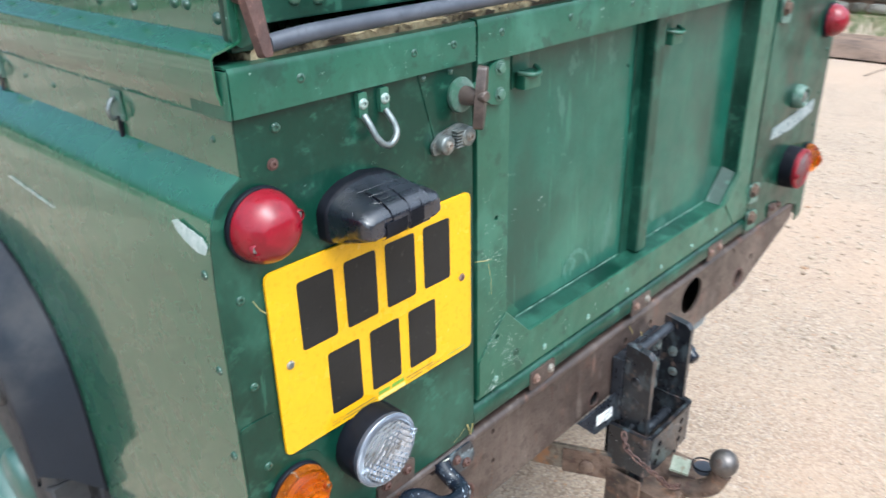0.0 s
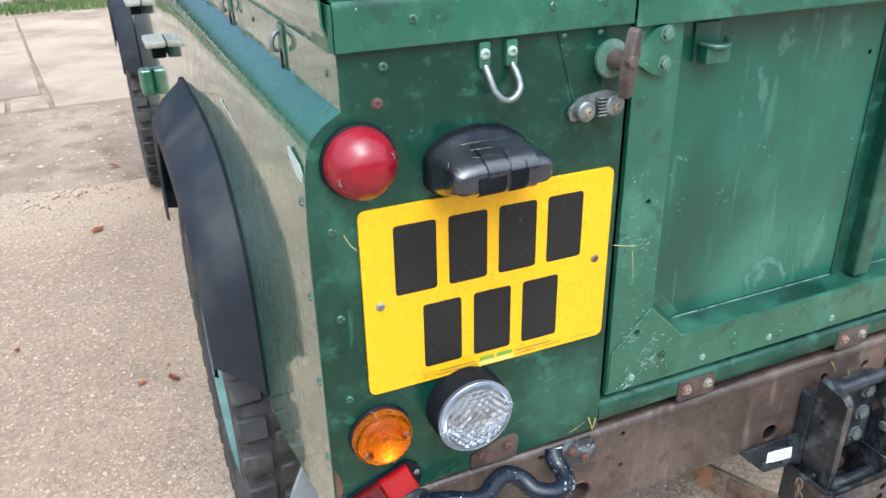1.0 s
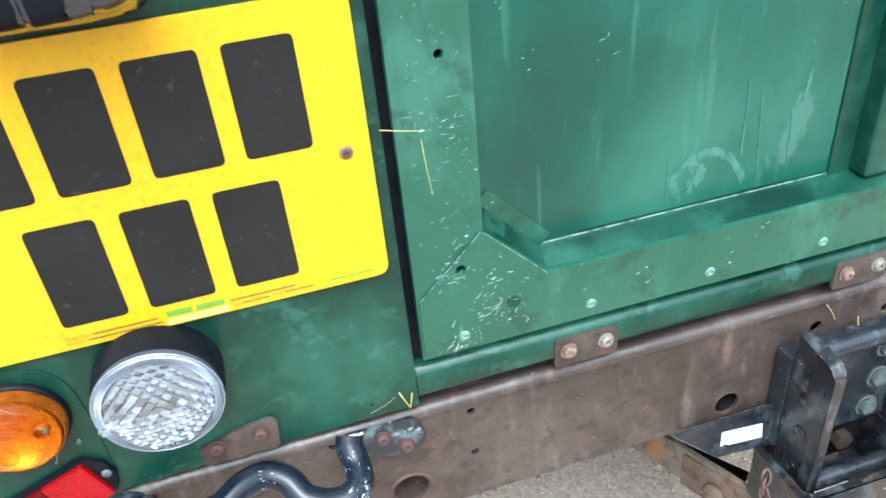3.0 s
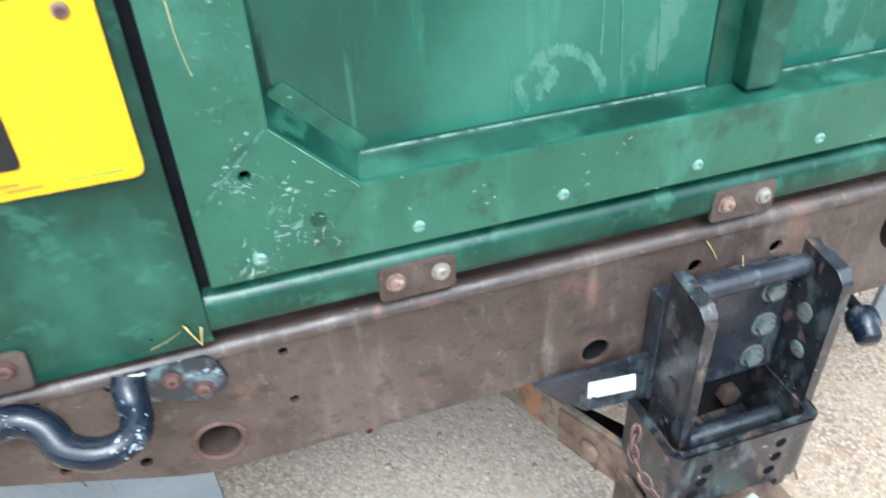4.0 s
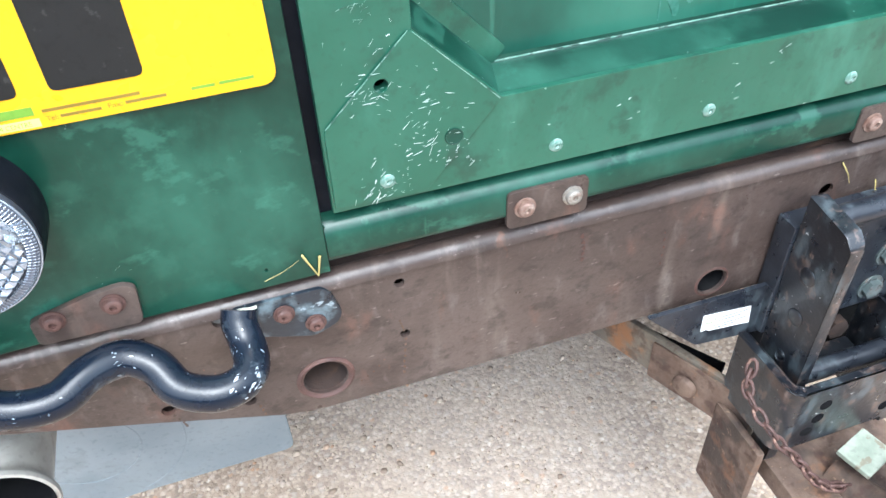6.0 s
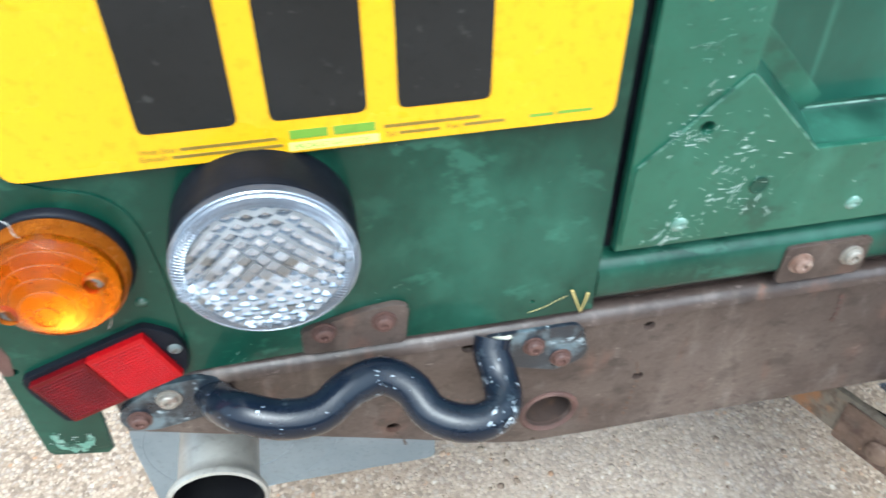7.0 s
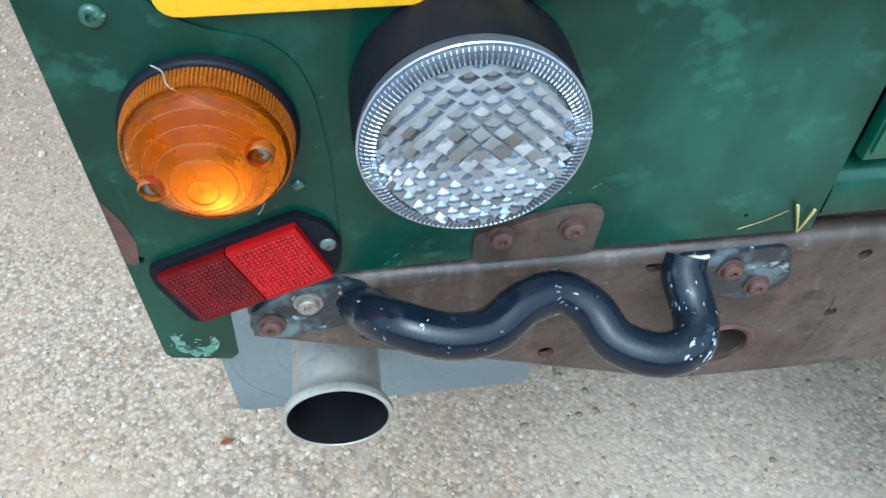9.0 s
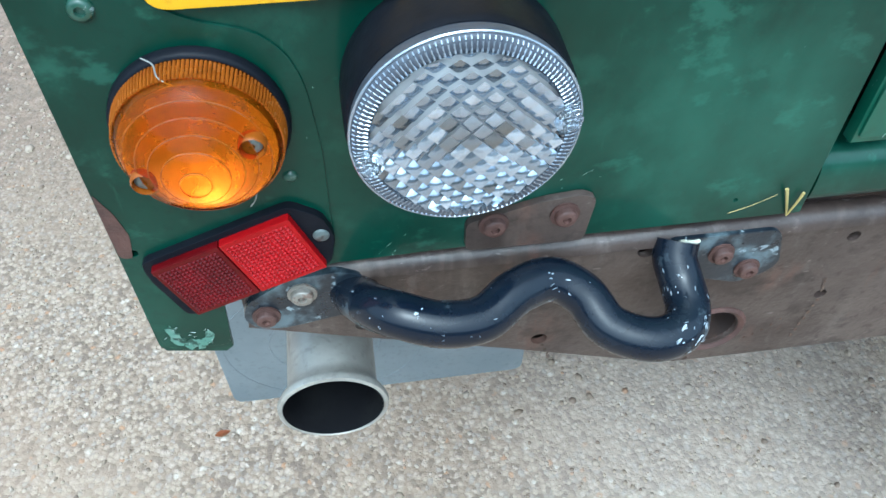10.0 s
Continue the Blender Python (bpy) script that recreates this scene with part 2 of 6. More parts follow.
yellow = layered("plate_yellow", (0.59, 0.325, 0.0003), (0.61, 0.345, 0.001), [
    ((0.62, 0.46, 0.03), 90.0, 0.66, 0.76, 0.35, None, None, 0.5)], rough=(0.22, 0.30), bump=0.02, bump_scale=30, spec=0.3, coat=0.15, coat_rough=0.08, scale=6)
plate_black = layered("plate_black", (0.010, 0.010, 0.010), (0.014, 0.014, 0.014), [
    ((0.06, 0.06, 0.055), 120.0, 0.64, 0.72, 0.4, None, None, 0.5)], rough=(0.30, 0.42), bump=0.1, spec=0.25)
print_brown = layered("brown_print", (0.15, 0.10, 0.012), (0.19, 0.125, 0.02), rough=(0.3, 0.4), bump=0.0)
print_green = layered("green_print", (0.12, 0.24, 0.02), (0.15, 0.27, 0.03), rough=(0.3, 0.4), bump=0.0)
print_white = layered("cream_print", (0.58, 0.52, 0.14), (0.62, 0.56, 0.18), rough=(0.3, 0.4), bump=0.0)
label_white = layered("white_sticker", (0.70, 0.72, 0.72), (0.78, 0.79, 0.78), [
    ((0.35, 0.36, 0.30), 140.0, 0.62, 0.70, 0.6, None, None, 0.5)], rough=(0.4, 0.5), bump=0.05, scale=80)
tape_white = layered("silver_tape", (0.20, 0.27, 0.29), (0.34, 0.40, 0.42), rough=(0.25, 0.4), metal=0.4, bump=0.3, bump_scale=120, scale=40)
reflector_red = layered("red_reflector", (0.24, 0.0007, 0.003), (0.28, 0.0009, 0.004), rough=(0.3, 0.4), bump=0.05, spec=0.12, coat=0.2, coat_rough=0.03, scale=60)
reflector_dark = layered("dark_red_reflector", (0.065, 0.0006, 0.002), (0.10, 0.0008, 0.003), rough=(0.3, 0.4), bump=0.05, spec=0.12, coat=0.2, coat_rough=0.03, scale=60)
rim_paint = layered("teal_rim_paint", (0.05, 0.115, 0.095), (0.085, 0.16, 0.135), [
    ((0.35, 0.36, 0.33), 30.0, 0.58, 0.70, 0.5, None, None, 0.6)], rough=(0.35, 0.5), bump=0.1, coat=0.3, scale=14)
foam = layered("crumbling_wood", (0.26, 0.20, 0.11), (0.46, 0.39, 0.24), [
    ((0.035, 0.024, 0.014), 32.0, 0.46, 0.58, 0.95, None, None, 0.9)], rough=(0.8, 0.95), bump=0.8, bump_scale=260, scale=70)
seal_grey = layered("grey_rubber_tube", (0.040, 0.046, 0.062), (0.065, 0.072, 0.092), rough=(0.42, 0.55), bump=0.1, bump_scale=200, scale=25)
straw = layered("dry_straw", (0.36, 0.29, 0.10), (0.46, 0.38, 0.15), rough=(0.5, 0.6), bump=0.1, scale=80)
leaf_dry = layered("dry_leaf", (0.28, 0.085, 0.03), (0.36, 0.15, 0.05), rough=(0.55, 0.7), bump=0.3, scale=40)
cobweb = layered("dusty_cobweb", (0.22, 0.23, 0.22), (0.30, 0.30, 0.28), rough=(0.8, 0.9), bump=0.2, scale=200)
twig_bark = layered("twig_bark", (0.07, 0.045, 0.03), (0.10, 0.07, 0.045), rough=(0.7, 0.9), bump=0.4, scale=60)
grass_blade = layered("grass_blade", (0.05, 0.10, 0.018), (0.09, 0.13, 0.03), rough=(0.5, 0.7), bump=0.1, scale=3)
soil = layered("leafy_soil", (0.10, 0.062, 0.04), (0.17, 0.11, 0.075), [((0.05, 0.03, 0.02), 9.0, 0.5, 0.65, 0.7, None, None, 0.95)],
               rough=(0.85, 0.98), bump=1.0, bump_scale=60, scale=2.5, fine=40)
concrete = layered("worn_concrete", (0.25, 0.19, 0.14), (0.32, 0.255, 0.195), [
    ((0.14, 0.10, 0.075), 0.9, 0.44, 0.62, 0.8, None, None, 0.9), ((0.25, 0.21, 0.17), 7.0, 0.58, 0.68, 0.5, None, None, 0.9)],
    rough=(0.75, 0.9), bump=0.4, bump_scale=90, scale=1.1, fine=60)


def lens_material(name, colour, rough, weight, ior=1.45, bump=0.0):
    m, nt, bsdf, co = base_material(name)
    bsdf.inputs["Base Color"].default_value = (*colour, 1)
    n = tex_noise(nt, co, 90, 4)
    nt.links.new(curve_to(nt, n, 0.35, 0.75, rough, rough + 0.03), bsdf.inputs["Roughness"])
    bsdf.inputs["Transmission Weight"].default_value = weight
    bsdf.inputs["IOR"].default_value = ior
    return m


amber_lens = lens_material("amber_lens", (0.80, 0.122, 0.0), 0.015, 0.98, 1.17)
amber_rib = layered("amber_rib", (0.20, 0.055, 0.003), (0.27, 0.078, 0.005), rough=(0.2, 0.3), bump=0.0, spec=0.3, scale=60)
red_lens = layered("red_lens", (0.17, 0.0022, 0.010), (0.21, 0.004, 0.015), [
    ((0.10, 0.0012, 0.006), 40.0, 0.48, 0.64, 0.6, None, None, 0.3), ((0.30, 0.03, 0.04), 120.0, 0.62, 0.72, 0.3, (1, 1, 0.4), (0, 30, 0), 0.4)],
    rough=(0.26, 0.36), bump=0.05, bump_scale=200, scale=40, spec=0.3, coat=0.35, coat_rough=0.06)
clear_lens = lens_material("clear_lens", (0.90, 0.95, 1.0), 0.03, 0.97, 1.38)


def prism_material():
    """Clear plastic prisms over a mirror: each facet's reflected light is a random painted tone."""
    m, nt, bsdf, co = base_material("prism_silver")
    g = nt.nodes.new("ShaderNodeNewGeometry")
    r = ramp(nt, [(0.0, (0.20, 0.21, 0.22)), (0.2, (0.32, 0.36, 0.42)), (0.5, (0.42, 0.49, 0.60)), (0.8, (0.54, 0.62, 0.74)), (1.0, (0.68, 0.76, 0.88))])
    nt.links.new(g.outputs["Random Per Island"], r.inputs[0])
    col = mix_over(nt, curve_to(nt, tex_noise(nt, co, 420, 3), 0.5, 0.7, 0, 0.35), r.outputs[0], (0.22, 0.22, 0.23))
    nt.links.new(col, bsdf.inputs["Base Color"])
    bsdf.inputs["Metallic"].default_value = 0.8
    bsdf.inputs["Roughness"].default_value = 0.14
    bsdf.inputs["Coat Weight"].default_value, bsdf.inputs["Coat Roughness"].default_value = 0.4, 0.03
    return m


prism_silver = prism_material()
rib_silver = layered("rib_silver", (0.34, 0.38, 0.44), (0.46, 0.51, 0.58), rough=(0.16, 0.24), metal=0.7, bump=0.05, scale=90)
dull_silver = layered("dull_reflector", (0.34, 0.34, 0.34), (0.42, 0.42, 0.42), rough=(0.45, 0.55), metal=0.5, bump=0.1, scale=30)
bright_silver = layered("bright_reflector", (0.54, 0.53, 0.51), (0.62, 0.61, 0.59), rough=(0.22, 0.32), metal=0.85, bump=0.1, scale=30)


def ground_material():
    """Exposed-aggregate paving: pale pebbles of several tints set in grey-brown mortar."""
    m, nt, bsdf, co = base_material("aggregate")
    broad = tex_noise(nt, co, 0.55, 5, 0.6)
    mid = tex_noise(nt, co, 3.2, 5, 0.65)
    v = nt.nodes.new("ShaderNodeTexVoronoi")
    v.inputs["Scale"].default_value = 150
    wob = nt.nodes.new("ShaderNodeTexNoise")
    wob.inputs["Scale"].default_value = 160
    nt.links.new(co, wob.inputs["Vector"])
    add = nt.nodes.new("ShaderNodeVectorMath")
    add.operation = "MULTIPLY_ADD"
    nt.links.new(wob.outputs["Color"], add.inputs[0])
    add.inputs[1].default_value = (0.006, 0.006, 0.006)
    nt.links.new(co, add.inputs[2])
    nt.links.new(add.outputs[0], v.inputs["Vector"])
    sep = nt.nodes.new("ShaderNodeSeparateColor")
    nt.links.new(v.outputs["Color"], sep.inputs[0])
    stones = ramp(nt, [(0.0, (0.175, 0.130, 0.096)), (0.20, (0.288, 0.218, 0.155)), (0.48, (0.367, 0.289, 0.212)), (0.68, (0.303, 0.253, 0.205)),
                       (0.82, (0.400, 0.318, 0.244)), (0.975, (0.338, 0.196, 0.108)), (0.988, (0.500, 0.430, 0.351))])
    stones.color_ramp.interpolation = "CONSTANT"
    nt.links.new(sep.outputs[0], stones.inputs[0])
    edge = curve_to(nt, v.outputs["Distance"], 0.25, 0.75, 0.0, 0.6)
    mortar = mix_over(nt, curve_to(nt, mid, 0.35, 0.65), (0.160, 0.116, 0.082), (0.248, 0.183, 0.131))
    col = mix_over(nt, edge, stones.outputs[0], mortar)
    col = mix_over(nt, curve_to(nt, mid, 0.45, 0.62, 0.0, 0.35), col, (0.288, 0.218, 0.155))
    col = mix_over(nt, curve_to(nt, broad, 0.42, 0.64, 0.0, 0.5), col, (0.367, 0.253, 0.174))
    # light reaching in under the back of the vehicle, put into a paler colour
    gx = nt.nodes.new("ShaderNodeSeparateXYZ")
    nt.links.new(co, gx.inputs[0])
    pale = nt.nodes.new("ShaderNodeMath")
    pale.operation = "MULTIPLY"
    nt.links.new(curve_to(nt, gx.outputs["X"], 0.10, 0.45, 0.0, 0.45), pale.inputs[0])
    nt.links.new(curve_to(nt, gx.outputs["X"], 0.90, 0.62, 0.0, 0.65), pale.inputs[1])
    under = nt.nodes.new("ShaderNodeMath")
    under.operation = "MULTIPLY"
    nt.links.new(pale.outputs[0], under.inputs[0])
    nt.links.new(curve_to(nt, gx.outputs["Y"], -0.20, 0.12), under.inputs[1])
    col = mix_over(nt, under.outputs[0], col, (0.52, 0.455, 0.40))
    # reddish dirt lies over the paving beside the vehicle
    sx = nt.nodes.new("ShaderNodeSeparateXYZ")
    nt.links.new(co, sx.inputs[0])
    side = curve_to(nt, sx.outputs["X"], 0.05, -0.25)
    spread = nt.nodes.new("ShaderNodeMath")
    spread.operation = "MULTIPLY"
    far = nt.nodes.new("ShaderNodeMath")
    far.operation = "MULTIPLY"
    nt.links.new(side, far.inputs[0])
    near = nt.nodes.new("ShaderNodeMath")
    near.operation = "MULTIPLY"
    nt.links.new(curve_to(nt, sx.outputs["Y"], 2.85, 2.50), near.inputs[0])
    nt.links.new(curve_to(nt, sx.outputs["Y"], 0.55, 1.05), near.inputs[1])
    nt.links.new(near.outputs[0], far.inputs[1])
    nt.links.new(far.outputs[0], spread.inputs[0])
    nt.links.new(curve_to(nt, tex_noise(nt, co, 1.7, 6, 0.65), 0.32, 0.62, 0.40, 0.75), spread.inputs[1])
    grit = mix_over(nt, curve_to(nt, tex_noise(nt, co, 55, 6, 0.75), 0.38, 0.64), (0.125, 0.086, 0.062), (0.275, 0.192, 0.138))
    grit = mix_over(nt, curve_to(nt, tex_noise(nt, co, 5.5, 5, 0.6), 0.46, 0.66, 0.0, 0.45), grit, (0.115, 0.082, 0.062))
    col = mix_over(nt, spread.outputs[0], col, grit)
    nt.links.new(col, bsdf.inputs["Base Color"])
    bsdf.inputs["Roughness"].default_value = 0.82
    b = nt.nodes.new("ShaderNodeBump")
    b.inputs["Strength"].default_value, b.inputs["Distance"].default_value = 0.4, 0.003
    b.invert = True
    nt.links.new(v.outputs["Distance"], b.inputs["Height"])
    b2 = nt.nodes.new("ShaderNodeBump")
    b2.inputs["Strength"].default_value, b2.inputs["Distance"].default_value = 0.5, 0.01
    nt.links.new(tex_noise(nt, co, 26, 6, 0.7), b2.inputs["Height"])
    nt.links.new(b.outputs[0], b2.inputs["Normal"])
    nt.links.new(b2.outputs[0], bsdf.inputs["Normal"])
    return m


aggregate = ground_material()


def pebble_material():
    m, nt, bsdf, co = base_material("pebbles")
    g = nt.nodes.new("ShaderNodeNewGeometry")
    r = ramp(nt, [(0.0, (0.180, 0.130, 0.096)), (0.3, (0.300, 0.238, 0.170)), (0.6, (0.406, 0.323, 0.243)), (0.86, (0.330, 0.275, 0.218)), (0.955, (0.390, 0.315, 0.240)), (0.975, (0.330, 0.190, 0.105)), (1.0, (0.440, 0.370, 0.300))])
    nt.links.new(g.outputs["Random Per Island"], r.inputs[0])
    col = mix_over(nt, curve_to(nt, tex_noise(nt, co, 260, 4), 0.5, 0.7, 0, 0.4), r.outputs[0], (0.195, 0.134, 0.095))
    nt.links.new(col, bsdf.inputs["Base Color"])
    bsdf.inputs["Roughness"].default_value = 0.75
    return m


pebbles_mat = pebble_material()
dirt = layered("gravelly_dirt", (0.165, 0.120, 0.088), (0.245, 0.185, 0.14), [
    ((0.112, 0.073, 0.048), 5.0, 0.50, 0.66, 0.7, None, None, 0.95), ((0.373, 0.291, 0.206), 40.0, 0.60, 0.68, 0.6, None, None, 0.9)],
    rough=(0.85, 0.97), bump=1.0, bump_scale=28, scale=3.0, fine=45)
water_mark = layered("water_mark", (0.030, 0.115, 0.082), (0.065, 0.155, 0.118), [
    ((0.010, 0.080, 0.052), 120.0, 0.50, 0.62, 0.75, None, None, 0.5)], rough=(0.45, 0.55), bump=0.02, scale=70, coat=0.3, coat_rough=0.12)


def stone_material():
    m, nt, bsdf, co = base_material("wall_stone")
    o = nt.nodes.new("ShaderNodeObjectInfo")
    r = ramp(nt, [(0.0, (0.10, 0.09, 0.075)), (0.4, (0.20, 0.18, 0.15)), (0.8, (0.30, 0.28, 0.24)), (1.0, (0.42, 0.40, 0.36))])
    nt.links.new(o.outputs["Random"], r.inputs[0])
    col = mix_over(nt, curve_to(nt, tex_noise(nt, co, 14, 5), 0.45, 0.65, 0, 0.6), r.outputs[0], (0.07, 0.08, 0.05))
    nt.links.new(col, bsdf.inputs["Base Color"])
    bsdf.inputs["Roughness"].default_value = 0.9
    return m


wall_stone = stone_material()


# ---- mesh helpers ----
def to_mesh(name, bm, material, smooth=38):
    bmesh.ops.recalc_face_normals(bm, faces=bm.faces)
    me = bpy.data.meshes.new(name)
    bm.to_mesh(me)
    bm.free()
    me.materials.append(material)
    me.polygons.foreach_set("use_smooth", [True] * len(me.polygons))
    me.set_sharp_from_angle(angle=radians(smooth))
    if len(me.polygons) < 2500:
        # normals weighted by area, so that large faces stay flat beside their rounded edges
        fn = [p.normal.copy() for p in me.polygons]
        fa = [p.area for p in me.polygons]
        around = [[] for _ in me.vertices]
        for p in me.polygons:
            for v in p.vertices:
                around[v].append(p.index)
        limit, out = math.cos(radians(smooth + 12)), []
        for p in me.polygons:
            for v in p.vertices:
                s = Vector()
                for k in around[v]:
                    if fn[k].dot(fn[p.index]) > limit:
                        s += fn[k] * fa[k]
                out.append(s.normalized() if s.length > 0 else fn[p.index])
        me.normals_split_custom_set(out)
    return me


def part(name, shape, material=None, parent=None, label="", at=None, turn=(0, 0, 0)):
    """Links a bmesh, or a mesh made before, as one object under a thing or a part."""
    me = shape if isinstance(shape, bpy.types.Mesh) else to_mesh(name, shape, material)
    ob = new(name, me)
    if parent:
        ob.parent = parent
    if at:
        ob.matrix_basis = pose(*at, *turn)
    if label:
        tagged(ob, label)
    return ob


def thing(name, label, category, at=(0, 0, 0), **more):
    e = new(name)
    e.empty_display_size = 0.1
    e.matrix_basis = pose(*at)
    return tagged(e, label, category, **more)


def soften(bm, width, segments=2, angle=30):
    edges = [e for e in bm.edges if len(e.link_faces) == 2 and e.calc_face_angle() > radians(angle)]
    if width and edges:
        bmesh.ops.bevel(bm, geom=edges, offset=width, segments=segments, affect="EDGES", profile=0.6, clamp_overlap=True)
    return bm


def box(x0, x1, y0, y1, z0, z1, bevel=0.0, segments=2, bm=None):
    own = bmesh.new()
    bmesh.ops.create_cube(own, size=1)
    for v in own.verts:
        v.co = Vector(((x0 + x1) / 2 + v.co.x * (x1 - x0), (y0 + y1) / 2 + v.co.y * (y1 - y0), (z0 + z1) / 2 + v.co.z * (z1 - z0)))
    soften(own, bevel, segments)
    return join(bm, own)


def join(bm, own):
    if bm is None:
        return own
    me = bpy.data.meshes.new("tmp")
    own.to_mesh(me)
    own.free()
    bm.from_mesh(me)
    bpy.data.meshes.remove(me)
    return bm


def moved(bm, m):
    bm.transform(m)
    return bm


def circle(cx, cz, r, n=20):
    return [(cx + r * math.cos(2 * math.pi * k / n), cz + r * math.sin(2 * math.pi * k / n)) for k in range(n)]


def oval(cx, cz, rx, rz, n=28):
    return [(cx + rx * math.cos(2 * math.pi * k / n), cz + rz * math.sin(2 * math.pi * k / n)) for k in range(n)]


def rounded(points, r, n=4):
    """A polygon with its corners rounded off."""
    out = []
    for i, p in enumerate(points):
        a, b, c = Vector(points[i - 1]), Vector(p), Vector(points[(i + 1) % len(points)])
        u, v = (a - b), (c - b)
        d = min(r, u.length * 0.45, v.length * 0.45)
        s, e = b + u.normalized() * d, b + v.normalized() * d
        for k in range(n + 1):
            t = k / n
            q = s * (1 - t) ** 2 + b * (2 * t * (1 - t)) + e * t ** 2
            out.append((q.x, q.y))
    return out


def sheet(outer, holes=(), y0=0.0, y1=0.002, bevel=0.0):
    """A plate in the x-z plane between y0 (towards the camera side) and y1, with holes through it."""
    bm = bmesh.new()
    for loop in (outer, *holes):
        vs = [bm.verts.new((x, y0, z)) for x, z in loop]
        for i in range(len(vs)):
            bm.edges.new((vs[i - 1], vs[i]))
    bmesh.ops.triangle_fill(bm, use_beauty=True, use_dissolve=False, edges=bm.edges[:], normal=(0, -1, 0))
    bmesh.ops.dissolve_limit(bm, angle_limit=0.01, verts=bm.verts[:], edges=bm.edges[:])
    ext = bmesh.ops.extrude_face_region(bm, geom=bm.faces[:])
    bmesh.ops.translate(bm, vec=(0, y1 - y0, 0), verts=[v for v in ext["geom"] if isinstance(v, bmesh.types.BMVert)])
    if bevel:
        bmesh.ops.recalc_face_normals(bm, faces=bm.faces)
        edges = [e for e in bm.edges if len(e.link_faces) == 2 and e.calc_face_angle() > radians(60) and all(abs(v.co.y - y0) < 1e-6 for v in e.verts)]
        bmesh.ops.bevel(bm, geom=edges, offset=bevel, segments=2, affect="EDGES", profile=0.6, clamp_overlap=True)
    return bm


def lathe(profile, n=32, bm=None, at=(0, 0, 0)):
    """Turns (radius, height) about an axis that points to -y, closed where the radius is 0."""
    own = bmesh.new()
    rings = []
    for r, h in profile:
        if r < 1e-6:
            rings.append([own.verts.new((at[0], at[1] - h, at[2]))])
        else:
            rings.append([own.verts.new((at[0] + r * math.cos(2 * math.pi * k / n), at[1] - h, at[2] + r * math.sin(2 * math.pi * k / n))) for k in range(n)])
    for a, b in zip(rings, rings[1:]):
        for k in range(n):
            j = (k + 1) % n
            if len(a) == 1 and len(b) > 1:
                own.faces.new((a[0], b[j], b[k]))
            elif len(b) == 1 and len(a) > 1:
                own.faces.new((a[k], a[j], b[0]))
            elif len(a) > 1:
                own.faces.new((a[k], a[j], b[j], b[k]))
    return join(bm, own)


def smooth_path(points, steps=6):
    pts = [Vector(p) for p in points]
    pts = [pts[0] * 2 - pts[1]] + pts + [pts[-1] * 2 - pts[-2]]
    out = []
    for i in range(1, len(pts) - 2):
        p0, p1, p2, p3 = pts[i - 1:i + 3]
        for k in range(steps):
            t = k / steps
            out.append(0.5 * ((2 * p1) + (p2 - p0) * t + (2 * p0 - 5 * p1 + 4 * p2 - p3) * t * t + (3 * p1 - p0 - 3 * p2 + p3) * t ** 3))
    out.append(pts[-2])
    return out


def tube(points, r, n=12, steps=6, bm=None, taper=None, closed=False):
    own = bmesh.new()
    path = smooth_path(points, steps) if steps > 1 else [Vector(p) for p in points]
    rings, up = [], None
    for i, p in enumerate(path):
        a, b = path[max(i - 1, 0)], path[min(i + 1, len(path) - 1)]
        if closed:
            a, b = path[i - 1], path[(i + 1) % len(path)]
        d = (b - a).normalized()
        if up is None:
            up = d.orthogonal().normalized()
        up = (up - d * up.dot(d)).normalized()
        side = d.cross(up)
        rr = r if taper is None else r + (taper - r) * i / max(1, len(path) - 1)
        rings.append([own.verts.new(p + (up * math.cos(2 * math.pi * k / n) + side * math.sin(2 * math.pi * k / n)) * rr) for k in range(n)])
    for a, b in (list(zip(rings, rings[1:])) + ([(rings[-1], rings[0])] if closed else [])):
        for k in range(n):
            own.faces.new((a[k], a[(k + 1) % n], b[(k + 1) % n], b[k]))
    if not closed:
        own.faces.new(rings[0])
        own.faces.new(rings[-1])
    return join(bm, own)


def ruled(a, b, thickness=0.0):
    """A strip between two rows of points; with a thickness it becomes a closed bent plate."""
    bm = bmesh.new()
    a, b = [Vector(p) for p in a], [Vector(p) for p in b]
    if not thickness:
        va, vb = [bm.verts.new(p) for p in a], [bm.verts.new(p) for p in b]
        for i in range(len(a) - 1):
            bm.faces.new((va[i], va[i + 1], vb[i + 1], vb[i]))
        return bm
    offs = []
    for i in range(len(a)):
        ns = []
        for k in (i - 1, i):
            if 0 <= k < len(a) - 1:
                ns.append((a[k + 1] - a[k]).cross(b[k] - a[k]).normalized())
        n = sum(ns, Vector()).normalized()
        offs.append(n * (thickness / max(0.4, n.dot(ns[0]))))
    rows = [[bm.verts.new(p) for p in a], [bm.verts.new(p) for p in b],
            [bm.verts.new(p + o) for p, o in zip(b, offs)], [bm.verts.new(p + o) for p, o in zip(a, offs)]]
    for r, q in ((0, 1), (1, 2), (2, 3), (3, 0)):
        for i in range(len(a) - 1):
            bm.faces.new((rows[r][i], rows[r][i + 1], rows[q][i + 1], rows[q][i]))
    for i in (0, -1):
        bm.faces.new([rows[r][i] for r in range(4)])
    return bm


def along_y(profile, y0, y1, thickness=0.002):
    """A bent sheet: (x, z) profile drawn out from y0 to y1."""
    return ruled([(x, y0, z) for x, z in profile], [(x, y1, z) for x, z in profile], thickness)


